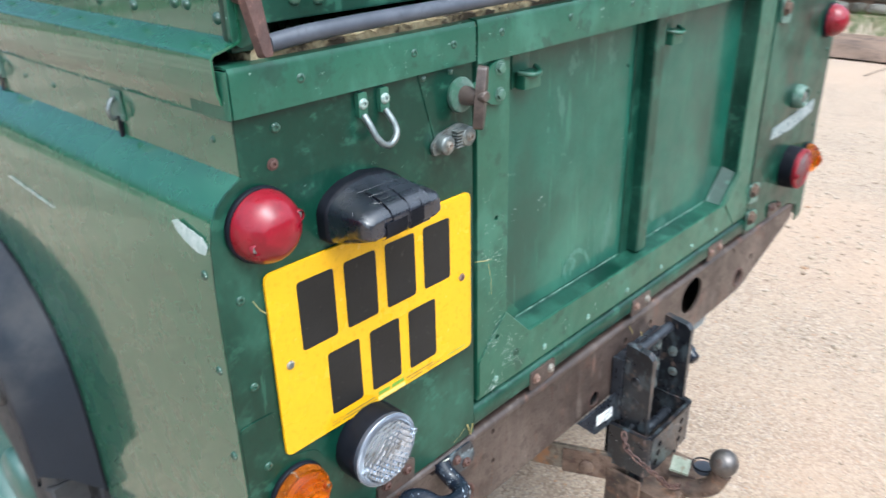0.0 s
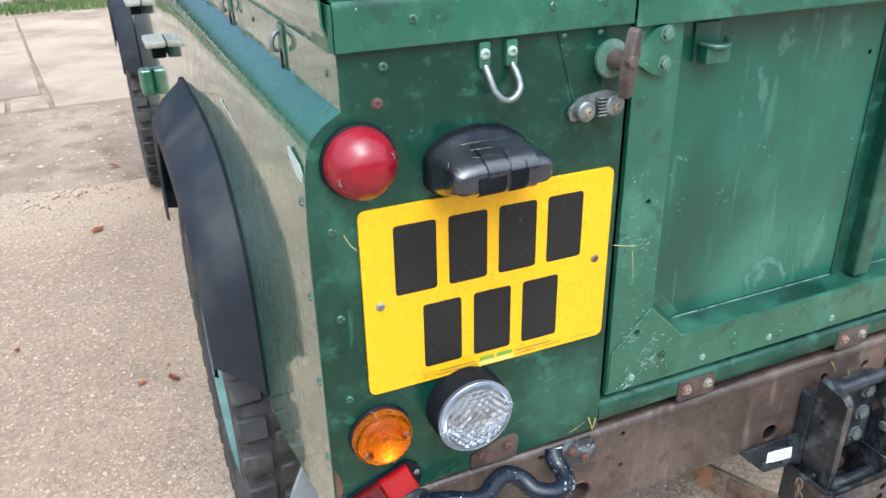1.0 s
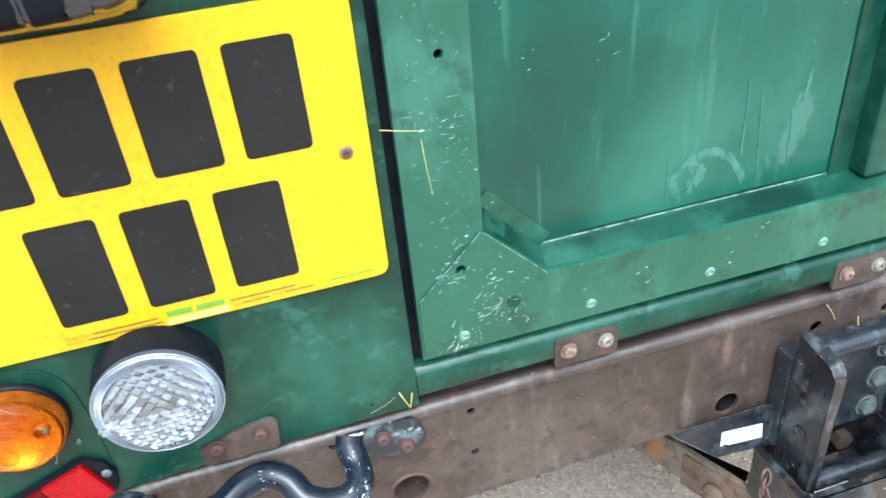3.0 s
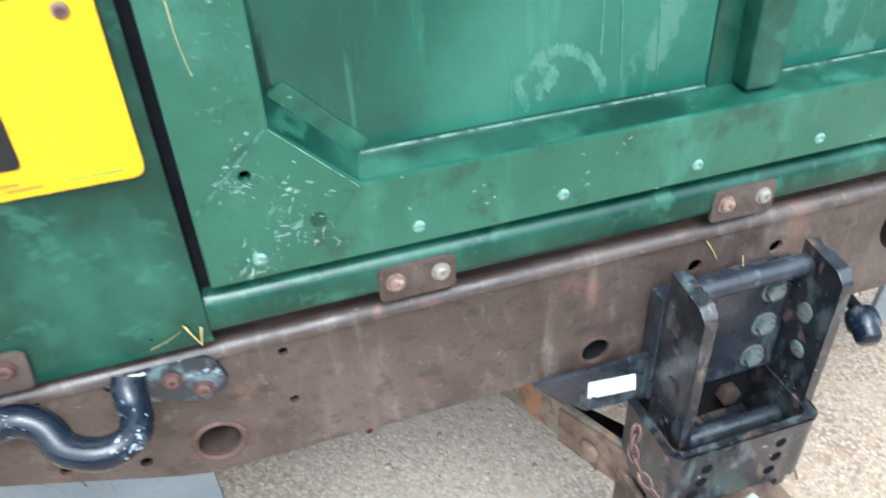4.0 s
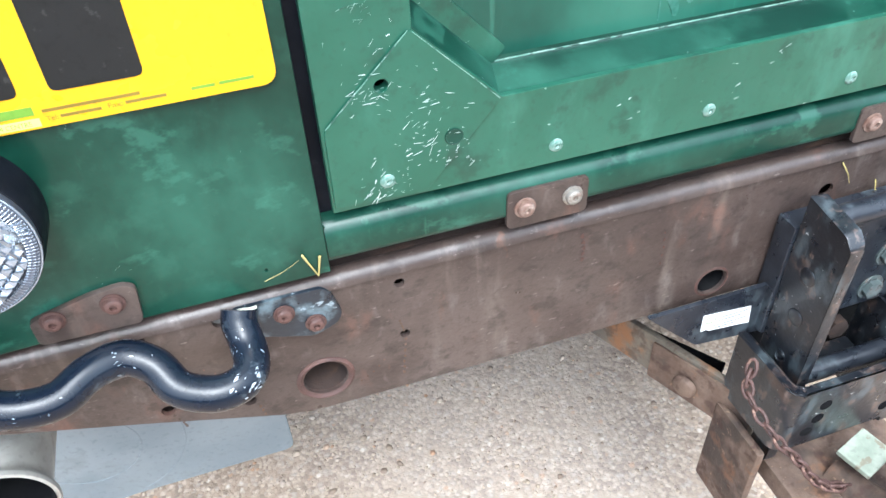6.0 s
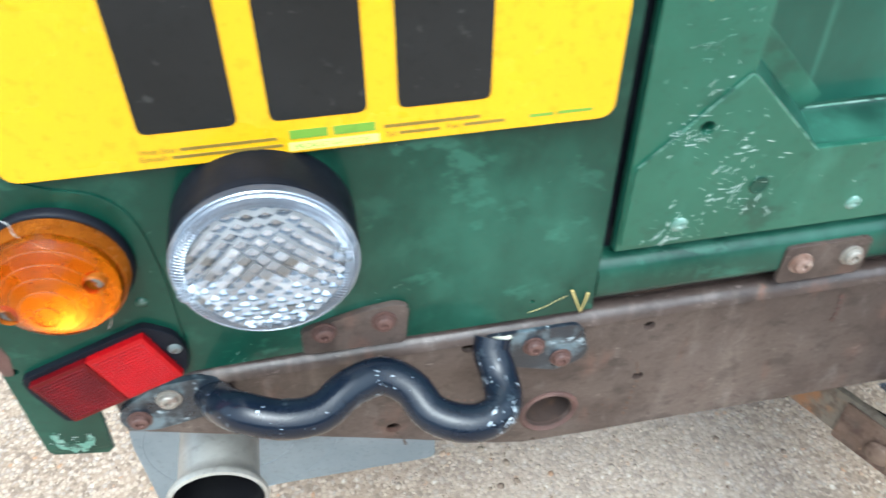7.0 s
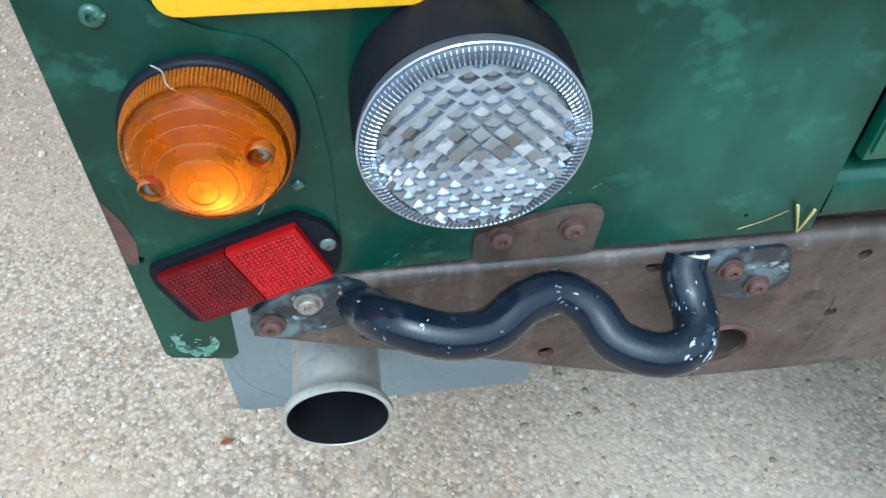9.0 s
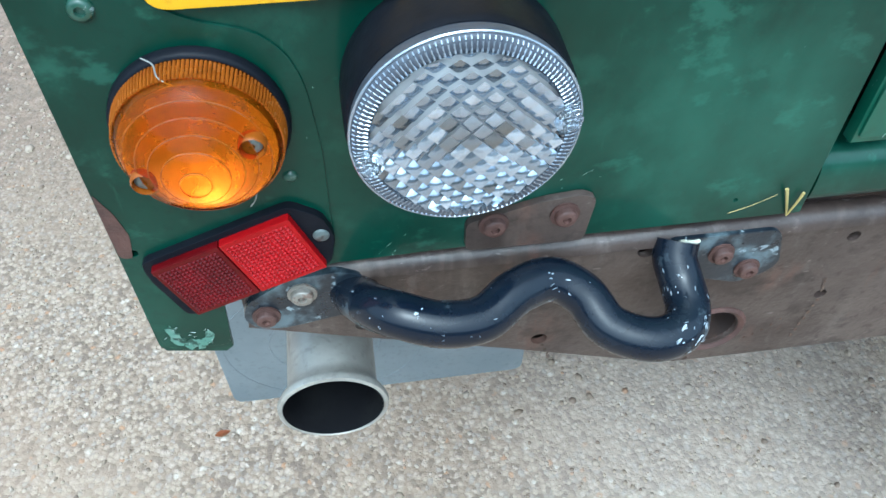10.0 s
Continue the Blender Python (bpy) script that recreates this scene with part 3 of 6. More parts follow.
# small fixings, each one mesh shared by all its copies
def fixing(kind, material, r=0.004, h=0.0018):
    if kind == "blind":
        prof = [(r * 1.0, 0), (r * 0.95, h * 0.6), (r * 0.72, h), (r * 0.42, h), (r * 0.40, h * 0.15), (0, h * 0.15)]
    elif kind == "dome":
        prof = [(r, 0), (r * 0.95, h * 0.4), (r * 0.7, h * 0.8), (r * 0.35, h), (0, h)]
    elif kind == "bolt":
        prof = [(r * 1.25, 0), (r * 1.25, h * 0.25), (r * 0.95, h * 0.3), (r * 0.90, h * 0.85), (r * 0.72, h), (r * 0.38, h), (r * 0.36, h * 0.55), (0, h * 0.55)]
    else:
        prof = [(r, 0), (r, h * 0.5), (r * 0.85, h * 0.75), (r * 0.45, h), (r * 0.4, h * 0.6), (0, h * 0.6)]
    bm = lathe(prof, 18)
    return to_mesh(kind, bm, material)


def hex_head(material, r=0.011, h=0.008):
    bm = lathe([(r * 1.35, 0), (r * 1.35, h * 0.2), (r, h * 0.22)], 24)
    own = lathe([(r, h * 0.2), (r, h * 0.9), (r * 0.86, h), (0, h)], 6)
    return to_mesh("hex_head", join(bm, own), material, 25)


RIVET = fixing("blind", rivet_paint, 0.0045, 0.002)
RIVET_BARE = fixing("blind", bare_rivet, 0.0052, 0.0022)
RIVET_SMALL = fixing("dome", rivet_paint, 0.0032, 0.0018)
BOLT_RUST = fixing("bolt", dark_rust, 0.0058, 0.0048)
BOLT_BRIGHT = fixing("bolt", pale_rust, 0.0062, 0.0050)
BOLT_ZINC = fixing("bolt", old_zinc, 0.0060, 0.0048)
RIVET_POP = to_mesh("rivet", lathe([(0.0048, 0), (0.0046, 0.0007), (0.0034, 0.0015), (0.0017, 0.0017), (0.0013, 0.0008), (0, 0.0006)], 16), pop_rivet)
SCREW = fixing("screw", zinc, 0.0040, 0.0020)
SCREW_RUST = fixing("screw", dark_rust, 0.0040, 0.0020)
HEX_GREEN = hex_head(green_zinc, 0.0058, 0.0050)
HEX_RUST = hex_head(bright_rust)


def chips(rng, regions, y, count, size):
    """Small scars in the paint: thin ragged flakes and short scratches in the x-z plane, in loose clusters."""
    bm = bmesh.new()
    cx = cz = lean = 0
    for k in range(count):
        if k % 4 == 0:
            x0, x1, z0, z1 = rng.choice(regions)
            cx, cz, lean = rng.uniform(x0, x1), rng.uniform(z0, z1), rng.choice((0.25, 0.45, -0.1, 0.9)) + rng.gauss(0, 0.2)
        px = min(max(cx + rng.gauss(0, 0.006), x0), x1)
        pz = min(max(cz + rng.gauss(0, 0.006), z0), z1)
        ang = lean + rng.gauss(0, 0.25)
        ln = size[0] + (size[1] - size[0]) * rng.random() ** 2.5
        wd = rng.uniform(0.025, 0.07) if rng.random() < 0.95 else rng.uniform(0.15, 0.3)
        n = rng.randint(7, 11)
        vs = []
        for j in range(n):
            a = 2 * math.pi * j / n
            q = ln * (0.45 + 0.75 * rng.random())
            u, v = math.cos(a) * q, math.sin(a) * q * wd
            vs.append(bm.verts.new((px + u * math.cos(ang) - v * math.sin(ang), y, pz + u * math.sin(ang) + v * math.cos(ang))))
        bm.faces.new(vs)
    ext = bmesh.ops.extrude_face_region(bm, geom=bm.faces[:])
    bmesh.ops.translate(bm, vec=(0, -0.00025, 0), verts=[v for v in ext["geom"] if isinstance(v, bmesh.types.BMVert)])
    return bm


def scars(bm, material, parent):
    return tagged(part("chipped_paint", bm, material, parent), kind="stuff")


# ---- the vehicle: the middle of its back lies at x = MID, its rear panel at y = 0 ----
MID = 0.707
car = thing("off_road_vehicle", "dark green boxy off-road vehicle with scratched aluminium bodywork, parked", "car")


def mirror(x):
    return 2 * MID - x


# -- rear corner panels --
LEFT_EDGE = [(-0.007, 1.168), (-0.006, 1.113), (-0.014, 1.1085), (-0.024, 1.102), (-0.034, 1.092), (-0.040, 1.079), (-0.0435, 1.060), (-0.0455, 1.015),
             (-0.046, 0.872), (-0.0455, 0.75), (-0.0455, 0.625), (-0.043, 0.619)]
panel_outline = LEFT_EDGE + [(-0.013, 0.613), (-0.009, 0.617), (-0.007, 0.655), (0.05, 0.675), (0.113, 0.677), (0.288, 0.677), (0.288, 1.168)]
panel_holes = [circle(-0.038, 0.697, 0.0022, 10), circle(0.249, 0.691, 0.0012, 8)]
rear_left = part("rear_panel", sheet(panel_outline, panel_holes, 0.0, 0.0025, 0.0006), paint, car, "flat dark green corner panel with rivets and scuffs")
corner = [(-0.0445, 0.875), (-0.005, 0.875), (-0.006, 0.841), (-0.002, 0.820), (0.013, 0.811), (0.034, 0.805), (0.044, 0.795), (0.049, 0.78), (0.052, 0.746), (0.051, 0.680),
          (0.030, 0.672), (-0.006, 0.658), (-0.009, 0.620), (-0.042, 0.622), (-0.0445, 0.64)]
part("corner_plate", sheet(rounded(corner, 0.006, 3), [circle(-0.038, 0.697, 0.0022, 10)], -0.0012, -0.0002, 0.0005), paint, rear_left)
part("lock_plate", sheet([(0.204, 1.1645), (0.2855, 1.1645), (0.2855, 1.0835), (0.226, 1.092)], [], -0.0012, -0.0002, 0.0004), paint, rear_left)
for x, z in [(0.033, 1.148), (-0.024, 1.004), (-0.023, 0.912), (-0.021, 0.818)]:
    part("rivet", RIVET, parent=rear_left, at=(x, 0.0 if z > 0.9 else -0.0012, z))
for x, z in [(0.212, 1.158), (0.252, 1.158), (0.014, 1.030), (0.037, 0.735)]:
    part("rivet", RIVET_SMALL, parent=rear_left, at=(x, -0.0012 if x > 0.2 or z < 0.8 else 0.0, z))
part("rusty_bolt", fixing("bolt", dark_rust, 0.0045, 0.003), parent=rear_left, at=(0.026, 0, 1.117))
right_outline = [(mirror(x), z) for x, z in panel_outline][::-1]
right_outline = [(x, z) for x, z in right_outline]
rear_right = part("rear_panel", sheet(right_outline, [], 0.0, 0.0025, 0.0006), paint, car, "flat dark green corner panel beside the tailgate")
for x, z in [(1.375, 1.148), (1.435, 1.004), (1.435, 0.912), (1.435, 0.84)]:
    part("rivet", RIVET, parent=rear_right, at=(x, 0, z))

# worn top strips
for x0, x1, where in ((-0.009, 0.2865, rear_left), (1.1265, mirror(-0.009), rear_right)):
    prof = [(0.045, 1.199), (0.004, 1.2035), (-0.003, 1.2025), (-0.0045, 1.198), (-0.0045, 1.164)]
    bm = ruled([(x0, y, z) for y, z in prof], [(x1, y, z) for y, z in prof], 0.002)
    strip = part("top_strip", soften(bm, 0.0005, 1, 50), worn_paint, where, "scuffed green capping strip")
    for dx in (0.069, 0.205, 0.262):
        part("rivet", RIVET, parent=strip, at=(x0 + dx if x0 < 0.5 else x1 - dx, -0.0055, 1.186))
bm = ruled([(-0.009, -0.0045, 1.2025), (-0.0105, -0.003, 1.2025), (-0.0115, 0.002, 1.2025), (-0.0115, 0.05, 1.2025)],
           [(-0.009, -0.0045, 1.164), (-0.0105, -0.003, 1.164), (-0.0115, 0.002, 1.164), (-0.0115, 0.05, 1.164)], 0.002)
part("corner_wrap", bm, worn_paint, rear_left)

# -- tailgate: proud outer frame, recessed skin, centre rib, lower lip --
TG0, TG1, RIGHT = 0.296, 1.118, 1.052
tailgate = part("tailgate", sheet([(TG0, 1.166), (TG0, 0.722), (TG1, 0.722), (TG1, 1.166)],
                                  [[(0.353, 1.160), (0.353, 0.831), (0.405, 0.779), (RIGHT - 0.052, 0.779), (RIGHT, 0.831), (RIGHT, 1.160)],
                                   circle(0.331, 0.969, 0.0032, 12), circle(0.333, 0.802, 0.0042, 12)], 0.0, 0.0070, 0.0040), worn_paint, car,
                "closed drop-down tailgate in scratched green paint")
part("recessed_skin", sheet([(0.345, 1.165), (0.345, 0.77), (RIGHT + 0.008, 0.77), (RIGHT + 0.008, 1.165)], [circle(0.668, 1.092, 0.0032, 12)], 0.032, 0.034), skin_paint, tailgate,
     "recessed flat green skin with water stains")
front = [(0.353, 1.160), (0.353, 0.831), (0.405, 0.779), (RIGHT - 0.052, 0.779), (RIGHT, 0.831), (RIGHT, 1.160)]
back = [(0.355, 1.160), (0.357, 0.838), (0.410, 0.7835), (RIGHT - 0.057, 0.7835), (RIGHT - 0.004, 0.838), (RIGHT - 0.002, 1.160)]
rows = []
for y, q in ((0.0038, 0.0), (0.0055, 0.02), (0.0085, 0.10), (0.025, 0.82), (0.0280, 0.93), (0.0303, 1.10), (0.0315, 1.35), (0.0318, 2.0)):
    rows.append([(f[0] + (k[0] - f[0]) * q, y, f[1] + (k[1] - f[1]) * q) for f, k in zip(front, back)])
bm = bmesh.new()
vs = [[bm.verts.new(p) for p in r] for r in rows]
for r0, r1 in zip(vs, vs[1:]):
    for i in range(len(r0) - 1):
        bm.faces.new((r0[i], r0[i + 1], r1[i + 1], r1[i]))
part("recess_flange", to_mesh("recess_flange", bm, paint, 30), parent=tailgate)
for pts in ([(0.3565, 0.8385), (0.4100, 0.7840), (0.4190, 0.7940), (0.3680, 0.8460)],):
    part("gusset_flap", sheet(rounded(pts, 0.002, 2), [], 0.0295, 0.0318, 0.0005), worn_paint, tailgate)
part("seam", tube([(0.412, 0.0312, 0.7850), (0.55, 0.0312, 0.7853), (0.70, 0.0312, 0.7850), (0.85, 0.0312, 0.7853), (RIGHT - 0.06, 0.0312, 0.7850)], 0.0005, 6, 8), chip_dull, tailgate)
# near-black sheet that paints the shade behind the tailgate's holes and gaps
part("backing", sheet([(TG0, 1.16), (TG0, 0.70), (TG1, 0.70), (TG1, 1.16)], [], 0.040, 0.042), soot_and_shade, tailgate)
bm = box(0.7065, 0.7355, 0.011, 0.033, 0.784, 1.163, 0.0035, 3)
box(0.684, 0.7065, 0.0295, 0.033, 0.782, 1.163, 0.0008, 1, bm)
box(0.7355, 0.752, 0.0295, 0.033, 0.782, 1.163, 0.0008, 1, bm)
part("centre_rib", bm, paint, tailgate, "pressed vertical stiffening rib")
for side in (0, 1):
    pts = [(0.298, 0.780), (0.351, 0.8315), (0.4035, 0.7785), (0.355, 0.7245), (0.2975, 0.7265)]
    hole = circle(0.333, 0.802, 0.0042, 12)
    if side:
        pts, hole = [(TG0 + TG1 - x, z) for x, z in pts][::-1], []
    part("gusset_plate", sheet(rounded(pts, 0.002, 2), [hole] if hole else [], -0.0017, -0.0002, 0.0006), worn_paint, tailgate, "scratched corner gusset plate")
lip = [(0.030, 0.7125), (0.0120, 0.7124), (0.0080, 0.7115), (0.0048, 0.7095), (0.0027, 0.7065), (0.0018, 0.7025), (0.0016, 0.6985), (0.0016, 0.6900), (0.0024, 0.6872), (0.0048, 0.6858), (0.020, 0.6855)]
part("bottom_lip", ruled([(0.2885, y, z) for y, z in lip], [(1.124, y, z) for y, z in lip], 0.002), paint, tailgate, "folded bottom lip with rounded top edge")
part("lip_end", box(0.2875, 0.2895, 0.0026, 0.020, 0.6862, 0.7118, 0.0006), paint, tailgate)
for x in (0.442, 0.553, 0.666, 0.778, 0.89, 0.985):
    part("rivet", RIVET_POP, parent=tailgate, at=(x, 0, 0.7355))
part("rivet", RIVET_POP, parent=tailgate, at=(0.331, -0.0017, 0.7385))
part("stud", lathe([(0.0060, -0.0002), (0.0058, 0.0006), (0.0052, 0.0008), (0.0048, 0.0004), (0, 0.0004)], 20, at=(0.3737, -0.0017, 0.7599)), paint, tailgate)
prof = [(0.045, 1.199), (0.004, 1.2045), (-0.003, 1.2035), (-0.0045, 1.199), (-0.0045, 1.160)]
cap = part("top_strip", soften(ruled([(0.290, y, z) for y, z in prof], [(1.121, y, z) for y, z in prof], 0.002), 0.0005, 1, 50), worn_paint, tailgate, "scuffed green capping strip")
for x in (0.33, 0.459, 0.60, 0.74, 0.88, 1.02, 1.09):
    part("rivet", RIVET, parent=cap, at=(x, -0.0055, 1.188))
rng = random.Random(5)
scars(chips(rng, [(0.300, 0.350, 0.90, 1.01), (0.305, 0.352, 0.80, 0.93)], -0.0004, 60, (0.0005, 0.0030)), chip_metal, tailgate)
scars(chips(rng, [(0.315, 0.385, 0.735, 0.80), (0.330, 0.375, 0.745, 0.81)], -0.0019, 110, (0.0005, 0.0036)), chip_metal, tailgate)
scars(chips(rng, [(0.322, 0.343, 0.958, 0.977), (0.310, 0.330, 0.955, 0.966)], -0.0004, 26, (0.0008, 0.0042)), chip_dull, tailgate)
scars(chips(rng, [(0.304, 0.346, 0.840, 0.952)], -0.0004, 70, (0.0005, 0.0040)), chip_dull, tailgate)
scars(chips(rng, [(0.322, 0.345, 0.793, 0.811)], -0.0019, 20, (0.0006, 0.0034)), chip_metal, tailgate)
scars(chips(rng, [(0.310, 0.345, 0.728, 0.740)], -0.0019, 24, (0.0008, 0.0050)), chip_metal, tailgate)
scars(chips(rng, [(0.30, 1.1, 0.728, 0.776)], -0.0004, 36, (0.0008, 0.003)), chip_metal, tailgate)
scars(chips(rng, [(0.36, 0.68, 0.80, 1.12), (0.36, 0.45, 0.93, 1.03)], 0.0316, 34, (0.0008, 0.0032)), chip_metal, tailgate)
scars(chips(rng, [(0.30, 1.1, 0.690, 0.705)], 0.0012, 30, (0.0008, 0.003)), chip_metal, tailgate)
scars(chips(rng, [(-0.040, -0.018, 0.618, 0.640)], -0.0016, 14, (0.0004, 0.0016)), chip_metal, rear_left)
scars(chips(rng, [(0.0, 0.28, 1.168, 1.2)], -0.0067, 26, (0.001, 0.004)), chip_dull, rear_left)
scars(chips(rng, [(0.06, 0.28, 0.68, 1.14), (0.09, 0.2, 1.06, 1.13), (0.10, 0.19, 0.68, 0.72)], -0.0004, 40, (0.0006, 0.0022)), chip_dull, rear_left)

# dried water marks on the recessed skin: an arched patch and runs below it
def water_patch(rng, way, width, step, y):
    bm = bmesh.new()
    path = smooth_path([(x, y, z) for x, z in way], step)
    for p in path:
        n = rng.randint(9, 13)
        q = [width * rng.uniform(0.5, 1.15) for _ in range(n)]
        bm.faces.new([bm.verts.new((p[0] + q[j] * math.cos(2 * math.pi * j / n) * 0.8, y + rng.uniform(0, 0.0001), p[2] + q[j] * math.sin(2 * math.pi * j / n) * 1.2)) for j in range(n)])
    ext = bmesh.ops.extrude_face_region(bm, geom=bm.faces[:])
    bmesh.ops.translate(bm, vec=(0, -0.00012, 0), verts=[v for v in ext["geom"] if isinstance(v, bmesh.types.BMVert)])
    return bm


for way, width, step in (([(0.536, 0.797), (0.529, 0.815), (0.542, 0.829), (0.563, 0.834), (0.584, 0.821), (0.596, 0.801)], 0.0048, 4), ([(0.545, 0.806), (0.556, 0.815), (0.548, 0.825)], 0.0060, 2),
                         ([(0.591, 0.888), (0.5915, 0.858), (0.592, 0.826)], 0.0013, 14), ([(0.604, 0.877), (0.607, 0.842), (0.610, 0.803)], 0.0012, 16), ([(0.636, 0.855), (0.638, 0.828), (0.640, 0.802)], 0.0013, 12),
                         ([(0.648, 0.888), (0.647, 0.872), (0.644, 0.859)], 0.0030, 3), ([(0.523, 0.836), (0.524, 0.812), (0.524, 0.791)], 0.0010, 12)):
    tagged(part("water_mark", water_patch(rng, way, width, step, 0.0316), water_mark, tailgate), "pale dried water mark", kind="stuff")
tagged(part("bare_patch", water_patch(rng, [(-0.036, 0.637), (-0.034, 0.628), (-0.024, 0.624), (-0.018, 0.630)], 0.0042, 2, -0.0014), chip_dull, rear_left), "rubbed pale patch at the panel corner", kind="stuff")
# worn edge of the gusset plate
for a, b in (((0.2990, 0.7815), (0.3500, 0.8310)), ((0.3525, 0.8300), (0.4030, 0.7790))):
    part("worn_edge", tube([(a[0], -0.0014, a[1]), ((a[0] + b[0]) / 2, -0.0014, (a[1] + b[1]) / 2), (b[0], -0.0014, b[1])], 0.00032, 6, 2), chip_dull, tailgate)

# dark seal behind the gap beside the tailgate
part("door_seal", box(0.284, 0.300, 0.014, 0.024, 0.69, 1.20, 0.002), rubber, car)
part("door_seal", box(1.114, 1.130, 0.014, 0.024, 0.69, 1.20, 0.002), rubber, car)

# tie hooks in the recess
for x in (0.410, 0.772):
    bm = box(x - 0.017, x + 0.017, 0.0285, 0.032, 1.108, 1.150, 0.003, 2)
    box(x - 0.013, x + 0.020, 0.012, 0.0285, 1.108, 1.130, 0.004, 2, bm)
    tube([(x - 0.015, 0.022, 1.130), (x - 0.004, 0.008, 1.127), (x + 0.010, 0.008, 1.128), (x + 0.020, 0.022, 1.132)], 0.0035, 8, 4, bm)
    part("strap_hook", bm, worn_paint, tailgate)

# tailgate hinges on the chassis rail
for x in (0.4380, 0.7155, 0.9900):
    hinge = part("hinge", sheet(rounded([(x - 0.0295, 0.7065), (x - 0.0295, 0.6765), (x + 0.0295, 0.6765), (x + 0.0295, 0.7065)], 0.005, 3), [], -0.0022, 0.0012, 0.001), rust, car, "small rusty hinge plate with two bolts")
    part("bolt", BOLT_BRIGHT, parent=hinge, at=(x - 0.0170, -0.0022, 0.6930))
    part("bolt", BOLT_ZINC if x < 0.9 else BOLT_BRIGHT, parent=hinge, at=(x + 0.0175, -0.0022, 0.6935))
for s in (0, 1):
    pts = [(0.113, 0.698), (0.113, 0.679), (0.172, 0.678), (0.175, 0.706), (0.168, 0.710), (0.150, 0.708)]
    bx = [(0.126, 0.6965), (0.160, 0.6985)]
    if s:
        pts, bx = [(mirror(x), z) for x, z in pts][::-1], [(mirror(x), z) for x, z in bx]
    br = part("body_bracket", sheet(rounded(pts, 0.004, 3), [], -0.0045, -0.0005, 0.001), rust, car, "rusty bracket between body and rail")
    for x, z in bx:
        part("bolt", BOLT_RUST, parent=br, at=(x, -0.0045, z))

# -- chassis rail --
RAIL = [(0.001, 0.6600), (0.001, 0.627), (0.053, 0.609), (0.143, 0.579), (0.235, 0.5465), (0.257, 0.5415), (0.30, 0.5405)]
RAIL = RAIL + [(mirror(x), z) for x, z in RAIL[::-1]]
rail_holes = [circle(0.271, 0.573, 0.0165, 24), circle(0.596, 0.559, 0.0130, 20), circle(mirror(0.271), 0.573, 0.0165, 24),
              oval(0.925, 0.618, 0.040, 0.036), circle(0.685, 0.629, 0.0070, 14), circle(0.767, 0.628, 0.0070, 14),
              circle(0.161, 0.6535, 0.0052, 12), circle(0.1615, 0.584, 0.0050, 12), circle(0.2125, 0.6540, 0.0050, 12), circle(0.333, 0.5970, 0.0040, 12),
              circle(0.060, 0.617, 0.0042, 12), circle(0.215, 0.571, 0.0050, 12), circle(0.3325, 0.648, 0.0040, 12),
              circle(1.20, 0.60, 0.008, 14), circle(1.10, 0.65, 0.005, 12)]
rail = part("chassis_rail", sheet(RAIL, rail_holes, 0.004, 0.008), rust, car, "rust-brown steel rear crossmember")
part("rail_sill", box(0.02, mirror(0.02), 0.022, 0.034, 0.663, 0.704, 0.001), gap_dirt_and_shade, rail)
top = [(0.0040, 0.6590), (0.0045, 0.6622), (0.0058, 0.6645), (0.0080, 0.6658), (0.0110, 0.6662), (0.0135, 0.6655)]
part("rail_top", ruled([(0.001, y, z) for y, z in top], [(mirror(0.001), y, z) for y, z in top], -0.003), rust, rail)
part("rail_gap", ruled([(0.001, 0.0130, 0.6650), (0.001, 0.10, 0.6650)], [(mirror(0.001), 0.0130, 0.6650), (mirror(0.001), 0.10, 0.6650)], -0.003), gap_dirt_and_shade, rail, "dark rusty dirt packed along the top of the rail")
front_edge = [(x, z) for x, z in RAIL[1:-1]]
part("rail_bottom", ruled([(x, 0.0055, z) for x, z in front_edge], [(x, 0.10, z) for x, z in front_edge], -0.003), rust, rail)
# shade inside the rail, painted as near-black blocks
part("rail_inside", box(0.02, mirror(0.02), 0.085, 0.098, 0.63, 0.662), soot_and_shade, rail)
part("rail_inside", box(0.30, mirror(0.30), 0.085, 0.10, 0.545, 0.63), soot_and_shade, rail)
# bores lined in a dark colour for the shade inside the holes
for x in (0.271, mirror(0.271)):
    part("hole_tube", lathe([(0.0161, -0.070), (0.0161, -0.003)], 28, at=(x, 0.004, 0.573)), gap_dirt_and_shade, rail)
    part("hole_rim", lathe([(0.0163, -0.004), (0.0170, 0.0005), (0.0195, 0.0020), (0.0215, 0.0008), (0.0222, -0.006), (0.0222, -0.07)], 28, at=(x, 0.004, 0.573)), dark_rust, rail)
part("hole_tube", lathe([(0.0128, -0.05), (0.0128, -0.003)], 22, at=(0.596, 0.004, 0.559)), soot_and_shade, rail)
part("hole_rim", lathe([(0.0130, -0.004), (0.0142, 0.0006), (0.016, 0.0)], 22, at=(0.596, 0.004, 0.559)), dark_rust, rail)

# rust runs below the holes, and pale rubs beside the grab handle
rng = random.Random(31)
